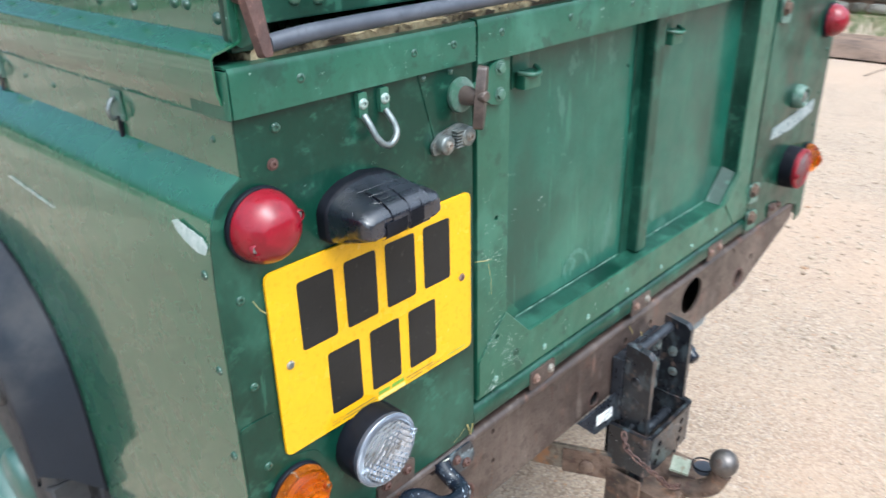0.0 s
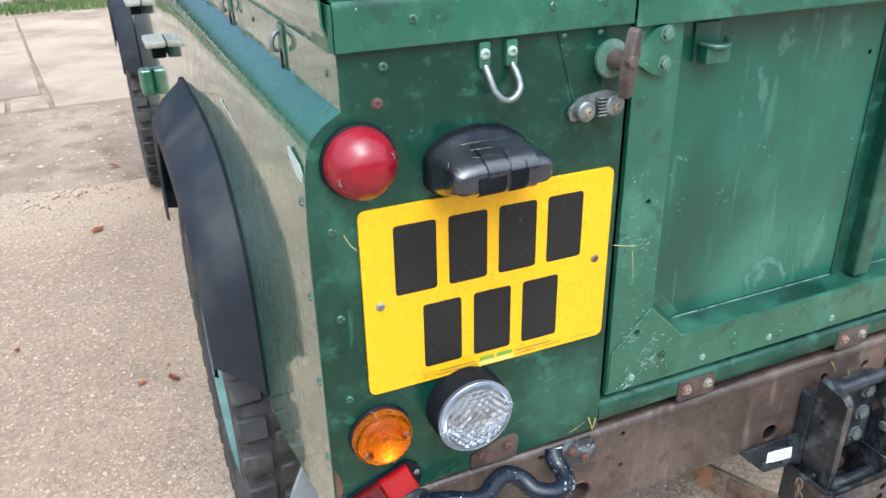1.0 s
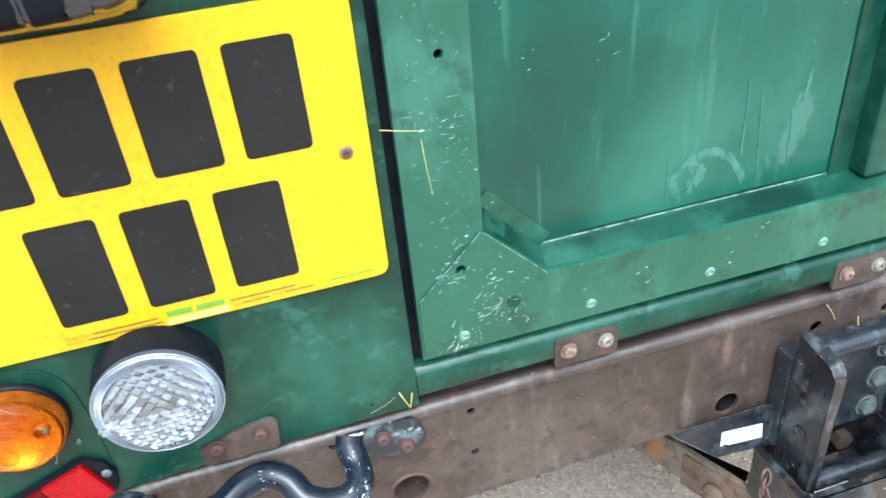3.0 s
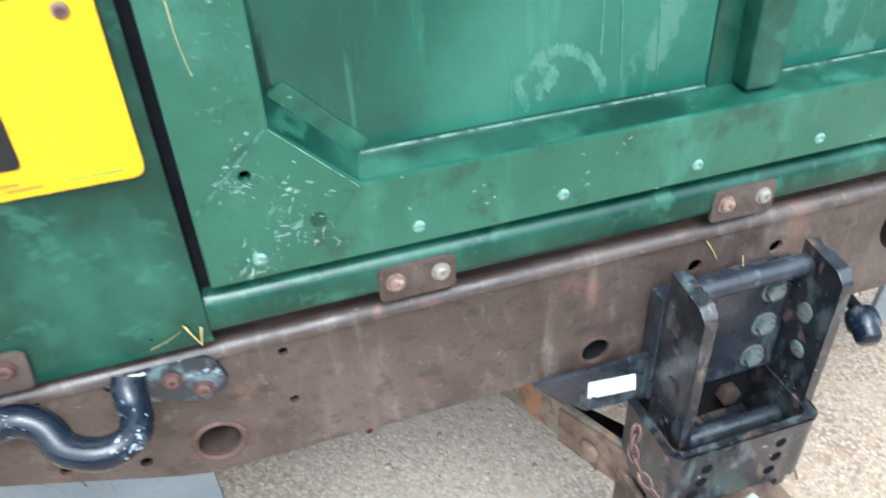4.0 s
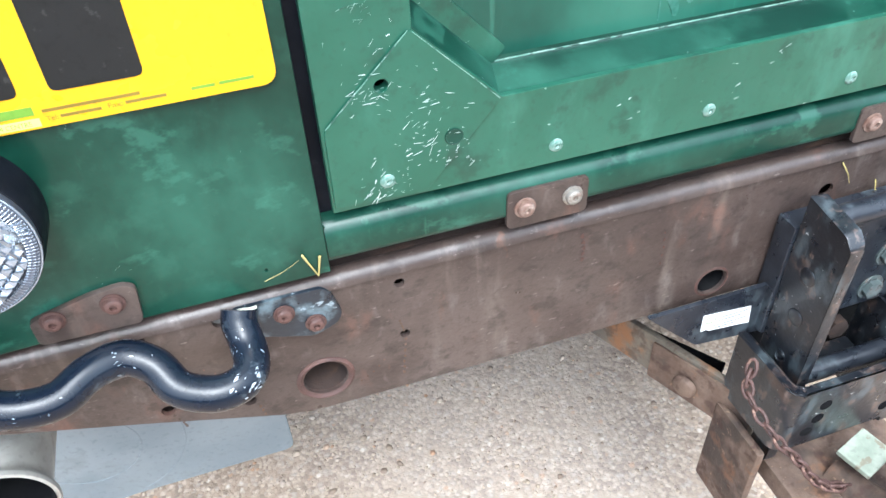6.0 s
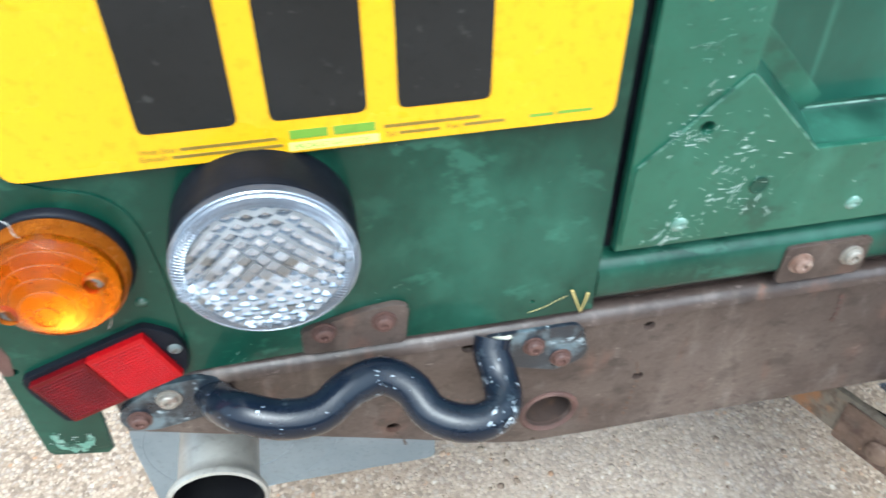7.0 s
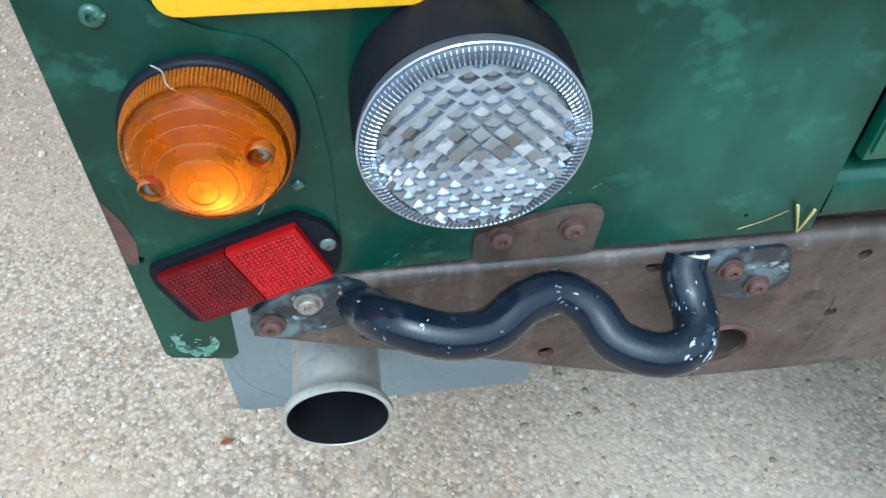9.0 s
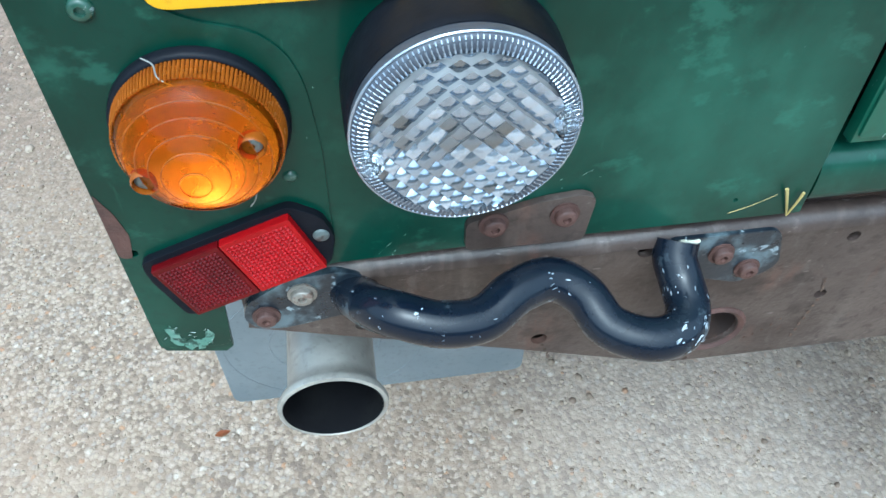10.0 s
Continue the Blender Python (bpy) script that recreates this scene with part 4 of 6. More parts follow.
for way, width, m in (([(0.3330, 0.5920), (0.3318, 0.5800), (0.3302, 0.5680), (0.3290, 0.5560)], 0.0016, bright_rust), ([(0.3300, 0.6120), (0.3312, 0.6060), (0.3322, 0.6010)], 0.0012, bright_rust),
                      ([(0.2960, 0.5600), (0.3060, 0.5660), (0.3150, 0.5760)], 0.0010, bright_rust), ([(0.2210, 0.5630), (0.2230, 0.5530)], 0.0016, bright_rust),
                      ([(0.1640, 0.5780), (0.1680, 0.5690), (0.1690, 0.5640)], 0.0014, bright_rust), ([(0.2150, 0.6010), (0.2050, 0.6040), (0.1930, 0.6150)], 0.0009, pale_rust),
                      ([(0.4700, 0.6480), (0.4720, 0.6360), (0.4715, 0.6250)], 0.0022, dark_rust), ([(0.5400, 0.6300), (0.5415, 0.6150), (0.5410, 0.5980)], 0.0014, dark_rust)):
    tagged(part("rust_stain", water_patch(rng, way, width, 2, 0.0034), m, rail), kind="stuff")

# -- number plate with plain bars in place of its characters --
plate = part("number_plate", sheet(rounded([(0.0, 1.020), (0.0, 0.817), (0.279, 0.817), (0.279, 1.020)], 0.009, 5), [], -0.0042, -0.0012, 0.0006), yellow, car, "square yellow number plate")
for x0, x1, z0, z1 in [(0.033, 0.077, 0.926, 1.000), (0.090, 0.132, 0.926, 1.000), (0.145, 0.188, 0.926, 1.000), (0.201, 0.243, 0.926, 1.000),
                       (0.061, 0.103, 0.835, 0.909), (0.117, 0.160, 0.835, 0.909), (0.174, 0.217, 0.835, 0.909)]:
    part("character_bar", sheet(rounded([(x0, z1), (x0, z0), (x1, z0), (x1, z1)], 0.004, 3), [], -0.0047, -0.0041, 0.0002), plate_black, plate)
for x0, x1, z0, z1, m in [(0.0765, 0.1187, 0.8250, 0.8265, print_brown), (0.0725, 0.1208, 0.8212, 0.8227, print_brown), (0.1243, 0.1415, 0.8246, 0.8292, print_green), (0.1440, 0.1632, 0.8246, 0.8292, print_green),
                          (0.1235, 0.1645, 0.8184, 0.8228, print_white), (0.1670, 0.2122, 0.8252, 0.8268, print_brown), (0.1740, 0.1930, 0.8211, 0.8226, print_brown), (0.2045, 0.2240, 0.8217, 0.8232, print_brown),
                          (0.2362, 0.2480, 0.8222, 0.8238, print_green), (0.2500, 0.2675, 0.8224, 0.8240, print_green)]:
    part("print_bar", sheet([(x0, z1), (x0, z0), (x1, z0), (x1, z1)], [], -0.00445, -0.0041), m, plate)


def lettering(words, x, z, height, width, material, parent):
    """Flat raised letters from the built-in font, fitted to a height and a width."""
    data = bpy.data.curves.new("words", "FONT")
    data.body, data.size, data.extrude = words, 1.0, 0.0
    text = bpy.data.objects.new("words", data)
    me = bpy.data.meshes.new_from_object(text)
    bpy.data.objects.remove(text)
    x0, x1 = min(v.co.x for v in me.vertices), max(v.co.x for v in me.vertices)
    z0, z1 = min(v.co.y for v in me.vertices), max(v.co.y for v in me.vertices)
    for v in me.vertices:
        v.co = Vector((x + (v.co.x - x0) / (x1 - x0) * width, -0.00452, z + (v.co.y - z0) / (z1 - z0) * height))
    me.materials.clear()
    me.materials.append(material)
    return part("lettering", me, parent=parent)


for words, x, z, h, w in (("Web Site:", 0.0587, 0.8247, 0.0026, 0.0161), ("Email:", 0.0588, 0.8211, 0.0026, 0.0120), ("Tel:", 0.1676, 0.8206, 0.0025, 0.0054), ("Fax:", 0.1963, 0.8212, 0.0025, 0.0068)):
    lettering(words, x, z, h, w, print_brown, plate)
lettering("SPECIALIST 4x4 CENTRE", 0.1259, 0.8192, 0.0026, 0.0347, print_green, plate)
for x, z in ((0.0165, 0.9185), (0.2625, 0.9175)):
    part("washer", lathe([(0.0046, 0.0), (0.0044, 0.0012), (0.0036, 0.0018), (0.0030, 0.0018)], 20, at=(x, -0.0042, z)), old_zinc if x < 0.1 else pale_rust, plate)
    part("screw", SCREW if x < 0.1 else SCREW_RUST, parent=plate, at=(x, -0.0044, z))


# -- lamps --
def lens_screw(parent, x, y, z):
    bm = lathe([(0.0040, 0), (0.0040, 0.0010), (0.0030, 0.0018), (0.0012, 0.0018), (0.0011, 0.0008), (0, 0.0008)], 14)
    part("screw", to_mesh("screw", bm, zinc), parent=parent, at=(x, y, z))


def round_lamp(x, z, r, kind, lens_mat, label, screw_angle=20.0):
    lamp = part("rear_lamp", lathe([(0, 0.0002), (r + 0.0015, 0.0002), (r + 0.0022, 0.002), (r + 0.0020, 0.005), (r + 0.0005, 0.0065), (r - 0.003, 0.0066)], 40, at=(x, 0, z)), rubber, car, label)
    part("reflector", lathe([(r - 0.0030, 0.0062), (r - 0.0040, 0.0170), (r - 0.0062, 0.0135), (r * 0.62, 0.0085), (r * 0.36, 0.0052), (0.005, 0.0036), (0, 0.0035)] if kind == "ringed" else [(r - 0.003, 0.0062), (r - 0.006, 0.0045), (0.010, 0.0030), (0, 0.0030)], 48, at=(x, 0, z)), bright_silver if kind == "ringed" else dull_silver, lamp)
    prof = [(r, 0.0055), (r, 0.0085), (r - 0.0008, 0.0120)]
    if kind == "ringed":
        # a rib-edged dome that steps up ring by ring to a small round boss
        prof += [(r - 0.0012, 0.0165), (r - 0.0022, 0.0188), (r - 0.0034, 0.0208), (r - 0.0050, 0.0226)]
        rr, hh = r - 0.0052, 0.0227
        while rr > 0.0090:
            prof += [(rr, hh), (rr - 0.0003, hh + 0.0010), (rr - 0.0009, hh + 0.0014), (rr - 0.0045, hh + 0.0035)]
            rr, hh = rr - 0.0048, hh + 0.0036
        prof += [(0.0056, hh), (0.0053, hh + 0.0014), (0.0042, hh + 0.0019), (0.0020, hh + 0.0015), (0, hh + 0.0014)]
    else:
        for k in range(1, 15):
            a = k / 14 * math.pi / 2
            prof.append(((r - 0.0008) * math.cos(a) ** 0.85, 0.0120 + 0.0260 * math.sin(a) ** 1.15 + (0.0010 if math.cos(a) < 0.62 else 0)))
        prof[-1] = (0, prof[-1][1])
    bm = lathe(prof, 72, at=(x, 0, z))
    if kind == "ringed":
        for v in bm.verts:
            d = math.hypot(v.co.x - x, v.co.z - z)
            if d > r - 0.0022 and -v.co.y > 0.008:
                k = round(math.atan2(v.co.z - z, v.co.x - x) / (2 * math.pi) * 72)
                s = 1.0 if k % 2 else 0.995
                v.co.x, v.co.z = x + (v.co.x - x) * s, z + (v.co.z - z) * s
    lens = part("lens", bm, lens_mat, lamp)
    lens.visible_shadow = False
    if kind == "ringed":
        rib = bmesh.new()
        for k in range(130):
            c, s = math.cos(2 * math.pi * k / 130), math.sin(2 * math.pi * k / 130)
            tube([(x + r * c, -0.0075, z + r * s), (x + (r - 0.0004) * c, -0.0120, z + (r - 0.0004) * s), (x + (r - 0.0011) * c, -0.0165, z + (r - 0.0011) * s)], 0.0006, 5, 1, rib)
        part("rim_ribs", rib, amber_rib, lamp)
        # dark lines laid on the lens steps to paint in their shading
        for k in range(5):
            rr, hh = r - 0.0054 - 0.0048 * k, 0.0234 + 0.0036 * k
            if k == 4:
                rr, hh = 0.0055, 0.0374
            part("moulded_ring", tube([(x + rr * math.cos(a * math.pi / 32), -hh, z + rr * math.sin(a * math.pi / 32)) for a in range(64)], 0.00028, 5, 1, closed=True), amber_rib, lens)
    for s in (0, 180):
        a = radians(screw_angle + s)
        far = r - 0.0105 if kind == "ringed" else r - 0.0085
        px, pz = x + far * math.cos(a), z + far * math.sin(a)
        up = 0.0058 if kind == "ringed" else 0.0072
        part("screw_well", lathe([(0.0056, 0.018 + up), (0.0054, 0.0215 + up), (0.0046, 0.0225 + up), (0.0043, 0.019 + up), (0, 0.0188 + up)], 18, at=(px, 0, pz)), amber_rib if kind == "ringed" else lens_mat, lens)
        lens_screw(lens, px, -0.0190 - up, pz)
    return lamp


round_lamp(0.005, 1.068, 0.0330, "smooth", red_lens, "round red rear lamp with a domed scuffed lens", 20)
round_lamp(0.0078, 0.7676, 0.0319, "ringed", amber_lens, "round amber indicator with a ringed lens", 17)
round_lamp(mirror(0.005), 1.068, 0.0330, "smooth", red_lens, "round red rear lamp with a domed scuffed lens", -3)
round_lamp(mirror(0.0025), 0.7700, 0.0325, "ringed", amber_lens, "round amber indicator with a ringed lens", -17)


def drum_lamp(x, z, lens_mat, prism_mat, label):
    R = 0.0440
    lamp = part("drum_lamp", lathe([(0, 0.0002), (R, 0.0002), (R + 0.0004, 0.004), (R, 0.024), (R - 0.0012, 0.0275), (R - 0.004, 0.0280), (R - 0.006, 0.022), (0.012, 0.010), (0, 0.010)], 56, at=(x, 0, z)), rubber, car, label)
    part("reflector", lathe([((R - 0.0045) * k / 12, 0.0106 + 0.0173 * (k / 12) ** 2) for k in range(12, -1, -1)], 48, at=(x, 0, z)), soot_and_shade, lamp)
    part("lens_rim", lathe([(R - 0.0022, 0.0260), (R - 0.0012, 0.0300), (R - 0.0016, 0.0335), (R - 0.0030, 0.0350), (R - 0.0060, 0.0362), (R - 0.0085, 0.0352), (R - 0.0090, 0.0300)], 90, at=(x, 0, z)), seal_grey if prism_mat is prism_silver else prism_mat, lamp)
    # diamond prisms at 45 degrees: each a nearly flat facet, stepped like the zones of a dished mirror
    bm = bmesh.new()
    rad, cell, k, tilt = R - 0.0080, 0.0056, 4, random.Random(3)
    span = int(rad / cell) + 1

    def dome(a, b):
        return 0.0352 + 0.0085 * (1 - (a * a + b * b) / rad ** 2)

    for ci in range(-span, span + 1):
        for cj in range(-span, span + 1):
            mp, mq = (ci + 0.5) * cell, (cj + 0.5) * cell
            ma, mb = (mp + mq) * 0.7071, (mp - mq) * 0.7071
            if math.hypot(ma, mb) > rad + cell * 0.3:
                continue
            sa, sb = 0.30 * ma / rad + tilt.gauss(0, 0.05), 0.60 * mb / rad - 0.10 + tilt.gauss(0, 0.05)
            own = {}
            for i in range(k + 1):
                for j in range(k + 1):
                    pf, qf = i / k - 0.5, j / k - 0.5
                    p, q = (ci + 0.5 + pf * 0.97) * cell, (cj + 0.5 + qf * 0.97) * cell
                    a, b = (p + q) * 0.7071, (p - q) * 0.7071
                    d = math.hypot(a, b)
                    h = dome(ma, mb) + sa * (a - ma) + sb * (b - mb) + 0.00075 * (1 - 4 * pf * pf) * (1 - 4 * qf * qf)
                    if d > rad:
                        a, b = a * rad / d, b * rad / d
                    own[i, j] = bm.verts.new((x + a, -h, z + b))
            for i in range(k):
                for j in range(k):
                    bm.faces.new((own[i, j], own[i + 1, j], own[i + 1, j + 1], own[i, j + 1]))
    bmesh.ops.dissolve_degenerate(bm, edges=bm.edges[:], dist=0.00002)
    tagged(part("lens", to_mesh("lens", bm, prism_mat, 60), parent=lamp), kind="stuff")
    part("lens_bed", lathe([(rad + 0.0006, 0.0330)] + [(rad * k / 10, 0.0328 + 0.0085 * (1 - (k / 10) ** 2)) for k in range(10, -1, -1)], 48, at=(x, 0, z)), dull_silver, lamp)
    part("rim_edge", tube([(x + (R - 0.0014) * math.cos(a * math.pi / 40), -0.0335, z + (R - 0.0014) * math.sin(a * math.pi / 40)) for a in range(80)], 0.00055, 6, 1, closed=True), rib_silver if prism_mat is prism_silver else prism_mat, lamp)
    # ribbed rim with a beaded outer ring
    rib = bmesh.new()
    for k in range(130):
        a = 2 * math.pi * (k + 0.5) / 130
        tube([(x + (R - 0.0040) * math.cos(a), -0.0352, z + (R - 0.0040) * math.sin(a)), (x + (R - 0.0078) * math.cos(a), -0.0363, z + (R - 0.0078) * math.sin(a))], 0.00044, 6, 1, rib)
        tube([(x + (R - 0.0024) * math.cos(a), -0.0343, z + (R - 0.0024) * math.sin(a)), (x + (R - 0.0034) * math.cos(a), -0.0354, z + (R - 0.0034) * math.sin(a))], 0.00040, 6, 1, rib)
    part("rim_ribs", rib, rib_silver if prism_mat is prism_silver else prism_mat, lamp)
    for s in (10, 190):
        a = radians(s)
        px, pz = x + (R - 0.0075) * math.cos(a), z + (R - 0.0075) * math.sin(a)
        part("screw_boss", lathe([(0.0055, 0.034), (0.0052, 0.0395), (0.0032, 0.0405), (0.0028, 0.0375), (0, 0.0375)], 18, at=(px, 0, pz)), lens_mat, lamp).visible_shadow = False
    return lamp


drum_lamp(0.1058, 0.7770, clear_lens, prism_silver, "round reversing lamp in a black rubber drum with a clear prismatic lens")
drum_lamp(mirror(0.1055), 0.7775, red_lens, red_lens, "round red fog lamp in a black rubber drum")

# tilted rectangular reflector
refl = part("reflector_backing", moved(sheet(rounded([(-0.0385, 0.0215), (-0.0415, 0.010), (-0.0420, -0.0205), (-0.033, -0.0225), (0.036, -0.0210), (0.0455, -0.006), (0.0460, 0.008), (0.0365, 0.0215)], 0.004, 3), [], -0.0055, -0.0012, 0.001),
                                          pose(0.0080, 0, 0.6880, 0, -21.5, 0)), rubber, car, "red rectangular reflector on a black backing, fixed at a slant")
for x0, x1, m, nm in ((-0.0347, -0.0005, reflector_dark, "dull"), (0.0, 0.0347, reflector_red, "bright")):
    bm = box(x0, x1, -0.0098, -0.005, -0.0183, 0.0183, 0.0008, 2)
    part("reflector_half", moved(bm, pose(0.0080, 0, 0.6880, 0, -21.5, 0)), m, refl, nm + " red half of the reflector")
    dots = bmesh.new()
    for i in range(14):
        for j in range(15):
            cx, cz = x0 + 0.0030 + i * (x1 - x0 - 0.006) / 13, -0.0148 + j * 0.0296 / 14
            vs = [dots.verts.new((cx + a * 0.00100, -0.0099, cz + b * 0.00088)) for a, b in ((-1, -1), (1, -1), (1, 1), (-1, 1))]
            tip = dots.verts.new((cx, -0.0107, cz))
            for k in range(4):
                dots.faces.new((vs[k], vs[(k + 1) % 4], tip))
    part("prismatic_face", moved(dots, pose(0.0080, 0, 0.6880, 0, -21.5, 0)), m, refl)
part("bolt", fixing("dome", worn_stud, 0.0038, 0.0014), parent=refl, at=(0.0462, -0.0055, 0.7015))

# taped-up plate lamp: an oval plinth and a rounded box wrapped in tape
def loft(rings, caps=True):
    bm = bmesh.new()
    vs = [[bm.verts.new(p) for p in ring] for ring in rings]
    for a, b in zip(vs, vs[1:]):
        for k in range(len(a)):
            bm.faces.new((a[k], a[(k + 1) % len(a)], b[(k + 1) % len(a)], b[k]))
    if caps:
        bm.faces.new(vs[0])
        bm.faces.new(vs[-1])
    return bm


def super_ring(cx, cz, a, b, y, power=3.0, n=36, arch=0.0):
    out = []
    for k in range(n):
        t = 2 * math.pi * k / n
        c, s = math.cos(t), math.sin(t)
        u, w = abs(c) ** (2 / power) * math.copysign(1, c), abs(s) ** (2 / power) * math.copysign(1, s)
        out.append((cx + a * u, y, cz + b * w + (arch * (1 - u * u) if w > 0 else 0)))
    return out


lamp_box = part("plate_lamp", loft([super_ring(0.1200, 1.047, 0.0535, 0.0225, 0.0, 4.5, arch=0.0170), super_ring(0.1200, 1.047, 0.0535, 0.0225, -0.010, 4.5, arch=0.0170),
                                    super_ring(0.1200, 1.047, 0.0525, 0.0215, -0.0135, 4.5, arch=0.0165), super_ring(0.1200, 1.047, 0.0500, 0.0190, -0.015, 4.5, arch=0.0150)]), rubber, car,
                "black plate lamp wrapped in creased tape")
rng = random.Random(11)
rings = []
for y, cz, a, b, arch in [(-0.013, 1.0475, 0.0512, 0.0208, 0.0155), (-0.022, 1.0485, 0.0512, 0.0202, 0.0125), (-0.032, 1.0500, 0.0510, 0.0190, 0.0090), (-0.044, 1.0528, 0.0508, 0.0168, 0.0055),
                          (-0.0525, 1.0542, 0.0504, 0.0152, 0.0035), (-0.0585, 1.0545, 0.0494, 0.0136, 0.0025), (-0.0630, 1.0542, 0.0476, 0.0114, 0.0018), (-0.0655, 1.0540, 0.0452, 0.0088, 0.0010), (-0.0665, 1.0540, 0.0420, 0.0060, 0.0)]:
    rings.append([(px + rng.gauss(0, 0.00035), py + rng.gauss(0, 0.0003), pz + rng.gauss(0, 0.00035)) for px, py, pz in super_ring(0.1200, cz, a, b, y, 5.0, 52, arch=arch)])
part("tape_wrap", loft(rings), tape, lamp_box)
# overlapping turns of tape round the front, and two dull squares where the gloss is gone
wrap = ((-0.030, 1.0775), (-0.0440, 1.0755), (-0.0530, 1.0732), (-0.0595, 1.0705), (-0.0645, 1.0665), (-0.0672, 1.0600), (-0.0672, 1.0480), (-0.0650, 1.0428), (-0.0600, 1.0398))
for x0, wdt, lean in ((0.1005, 0.0180, 0.06), (0.1390, 0.0110, 0.03), (0.1245, 0.0150, -0.05)):
    rows = [(x0 + lean * (1.08 - z), y - 0.0004 + rng.gauss(0, 0.0002), z + 0.0004 + rng.gauss(0, 0.0002)) for y, z in wrap]
    part("tape_strip", ruled([(x + rng.gauss(0, 0.0004), y, z) for x, y, z in rows], [(x + wdt + rng.gauss(0, 0.0004), y, z) for x, y, z in rows], -0.0005), tape, lamp_box)
for x0, x1, z1 in ((0.0930, 0.1185, 1.0575), (0.1235, 0.1405, 1.0610)):
    face = [(-0.0681, z1), (-0.0681, 1.0480), (-0.0660, 1.0425), (-0.0610, 1.0392)]
    part("dull_patch", ruled([(x0 + rng.gauss(0, 0.0006), y, z) for y, z in face], [(x1 + rng.gauss(0, 0.0006), y, z + 0.0008) for y, z in face], -0.0004), rubber, lamp_box, "dull black square of old tape")
for pts in ([(0.094, -0.0500, 1.0725), (0.104, -0.0560, 1.0718), (0.114, -0.0640, 1.0668), (0.1195, -0.0690, 1.0590)], [(0.096, -0.0420, 1.0765), (0.112, -0.0445, 1.0772), (0.128, -0.0440, 1.0770)],
            [(0.090, -0.0330, 1.0795), (0.110, -0.0350, 1.0808), (0.137, -0.0345, 1.0802)], [(0.1215, -0.0690, 1.0640), (0.1205, -0.0692, 1.0540), (0.1212, -0.0672, 1.0420)],
            [(0.0735, -0.0440, 1.0690), (0.0700, -0.0500, 1.0600), (0.0712, -0.0520, 1.0500), (0.0690, -0.0480, 1.0430)], [(0.1400, -0.0440, 1.0752), (0.1420, -0.0560, 1.0712), (0.1412, -0.0650, 1.0650)]):
    part("tape_crease", tube(pts, 0.00045, 6, 5, taper=0.0002), tape, lamp_box)

# U-shaped tie ring
ring = part("tie_ring", tube([(0.1285, -0.005, 1.139), (0.1295, -0.012, 1.130), (0.1315, -0.017, 1.120), (0.137, -0.0195, 1.1125), (0.1445, -0.020, 1.1095), (0.1525, -0.0195, 1.1125),
                              (0.1580, -0.017, 1.120), (0.1575, -0.012, 1.130), (0.1555, -0.005, 1.139)], 0.0033, 12, 5), zinc, car, "small U-shaped tie ring on two riveted tabs")
for x in (0.128, 0.1555):
    part("tab", sheet(rounded([(x - 0.0055, 1.1605), (x - 0.0055, 1.137), (x + 0.0055, 1.137), (x + 0.0055, 1.1605)], 0.002, 2), [], -0.0055, -0.0002, 0.0006), worn_paint, ring)
    part("rivet", RIVET_BARE, parent=ring, at=(x, -0.0055, 1.150))

# turn-latch that holds the tailgate
latch = part("tailgate_latch", lathe([(0, 0.0), (0.0175, 0.0), (0.0190, 0.003), (0.0180, 0.0062), (0.0130, 0.0075), (0, 0.0080)], 36, at=(0.2645, -0.001, 1.132)), green_zinc, car, "turn latch with a rusty handle bar")
bar = sheet(rounded([(-0.0050, 0.0310), (-0.0098, 0.0090), (-0.0090, -0.0140), (-0.0062, -0.0350), (0.0062, -0.0350), (0.0090, -0.0140), (0.0098, 0.0090), (0.0050, 0.0310)], 0.0040, 4), [], -0.0060, 0.0045, 0.0030)
part("handle_bar", moved(bar, pose(0.2690, -0.0280, 1.1335, 4, 2, 30)), rust, latch, "rusty latch handle bar")
part("boss", lathe([(0.0070, 0.028), (0.0066, 0.0365), (0.0050, 0.0385), (0, 0.0385)], 16, at=(0.2665, 0, 1.1345)), rust, latch)
part("pivot", lathe([(0.0105, 0.006), (0.0100, 0.015), (0.0080, 0.022), (0.0070, 0.027), (0, 0.027)], 18, at=(0.2660, 0, 1.1320)), rust, latch)
arm = sheet(rounded([(0.281, 1.1385), (0.281, 1.1245), (0.297, 1.1225), (0.313, 1.1115), (0.331, 1.1085), (0.3385, 1.1180), (0.3375, 1.1560), (0.330, 1.1605), (0.313, 1.1560), (0.299, 1.1405)], 0.004, 3), [], -0.0065, -0.0002, 0.001)
keeper = part("latch_keeper", arm, worn_paint, car, "green latch keeper bolted to the tailgate")
for z in (1.1505, 1.1215):
    part("bolt", HEX_GREEN, parent=keeper, at=(0.3265, -0.0065, z))

# cam cleat below the latch
cleat = part("cam_cleat", sheet(rounded([(0.2185, 1.0860), (0.2215, 1.0745), (0.262, 1.0780), (0.2790, 1.0850), (0.2785, 1.0960), (0.262, 1.1025), (0.232, 1.0975)], 0.005, 4), [], -0.0050, -0.0013, 0.001), zinc, car, "grey toothed cam cleat with two screws")
for x, z, w in ((0.2345, 1.0855, 0.0105), (0.2675, 1.0880, 0.0110)):
    cam_bm = lathe([(w, 0.005), (w, 0.0125), (w - 0.0015, 0.0140), (0.0050, 0.0142)], 20, at=(x, 0, z))
    part("cam", cam_bm, zinc, cleat)
    part("screw", fixing("bolt", old_zinc, 0.0042, 0.0035), parent=cleat, at=(x, -0.0140, z))
teeth = bmesh.new()
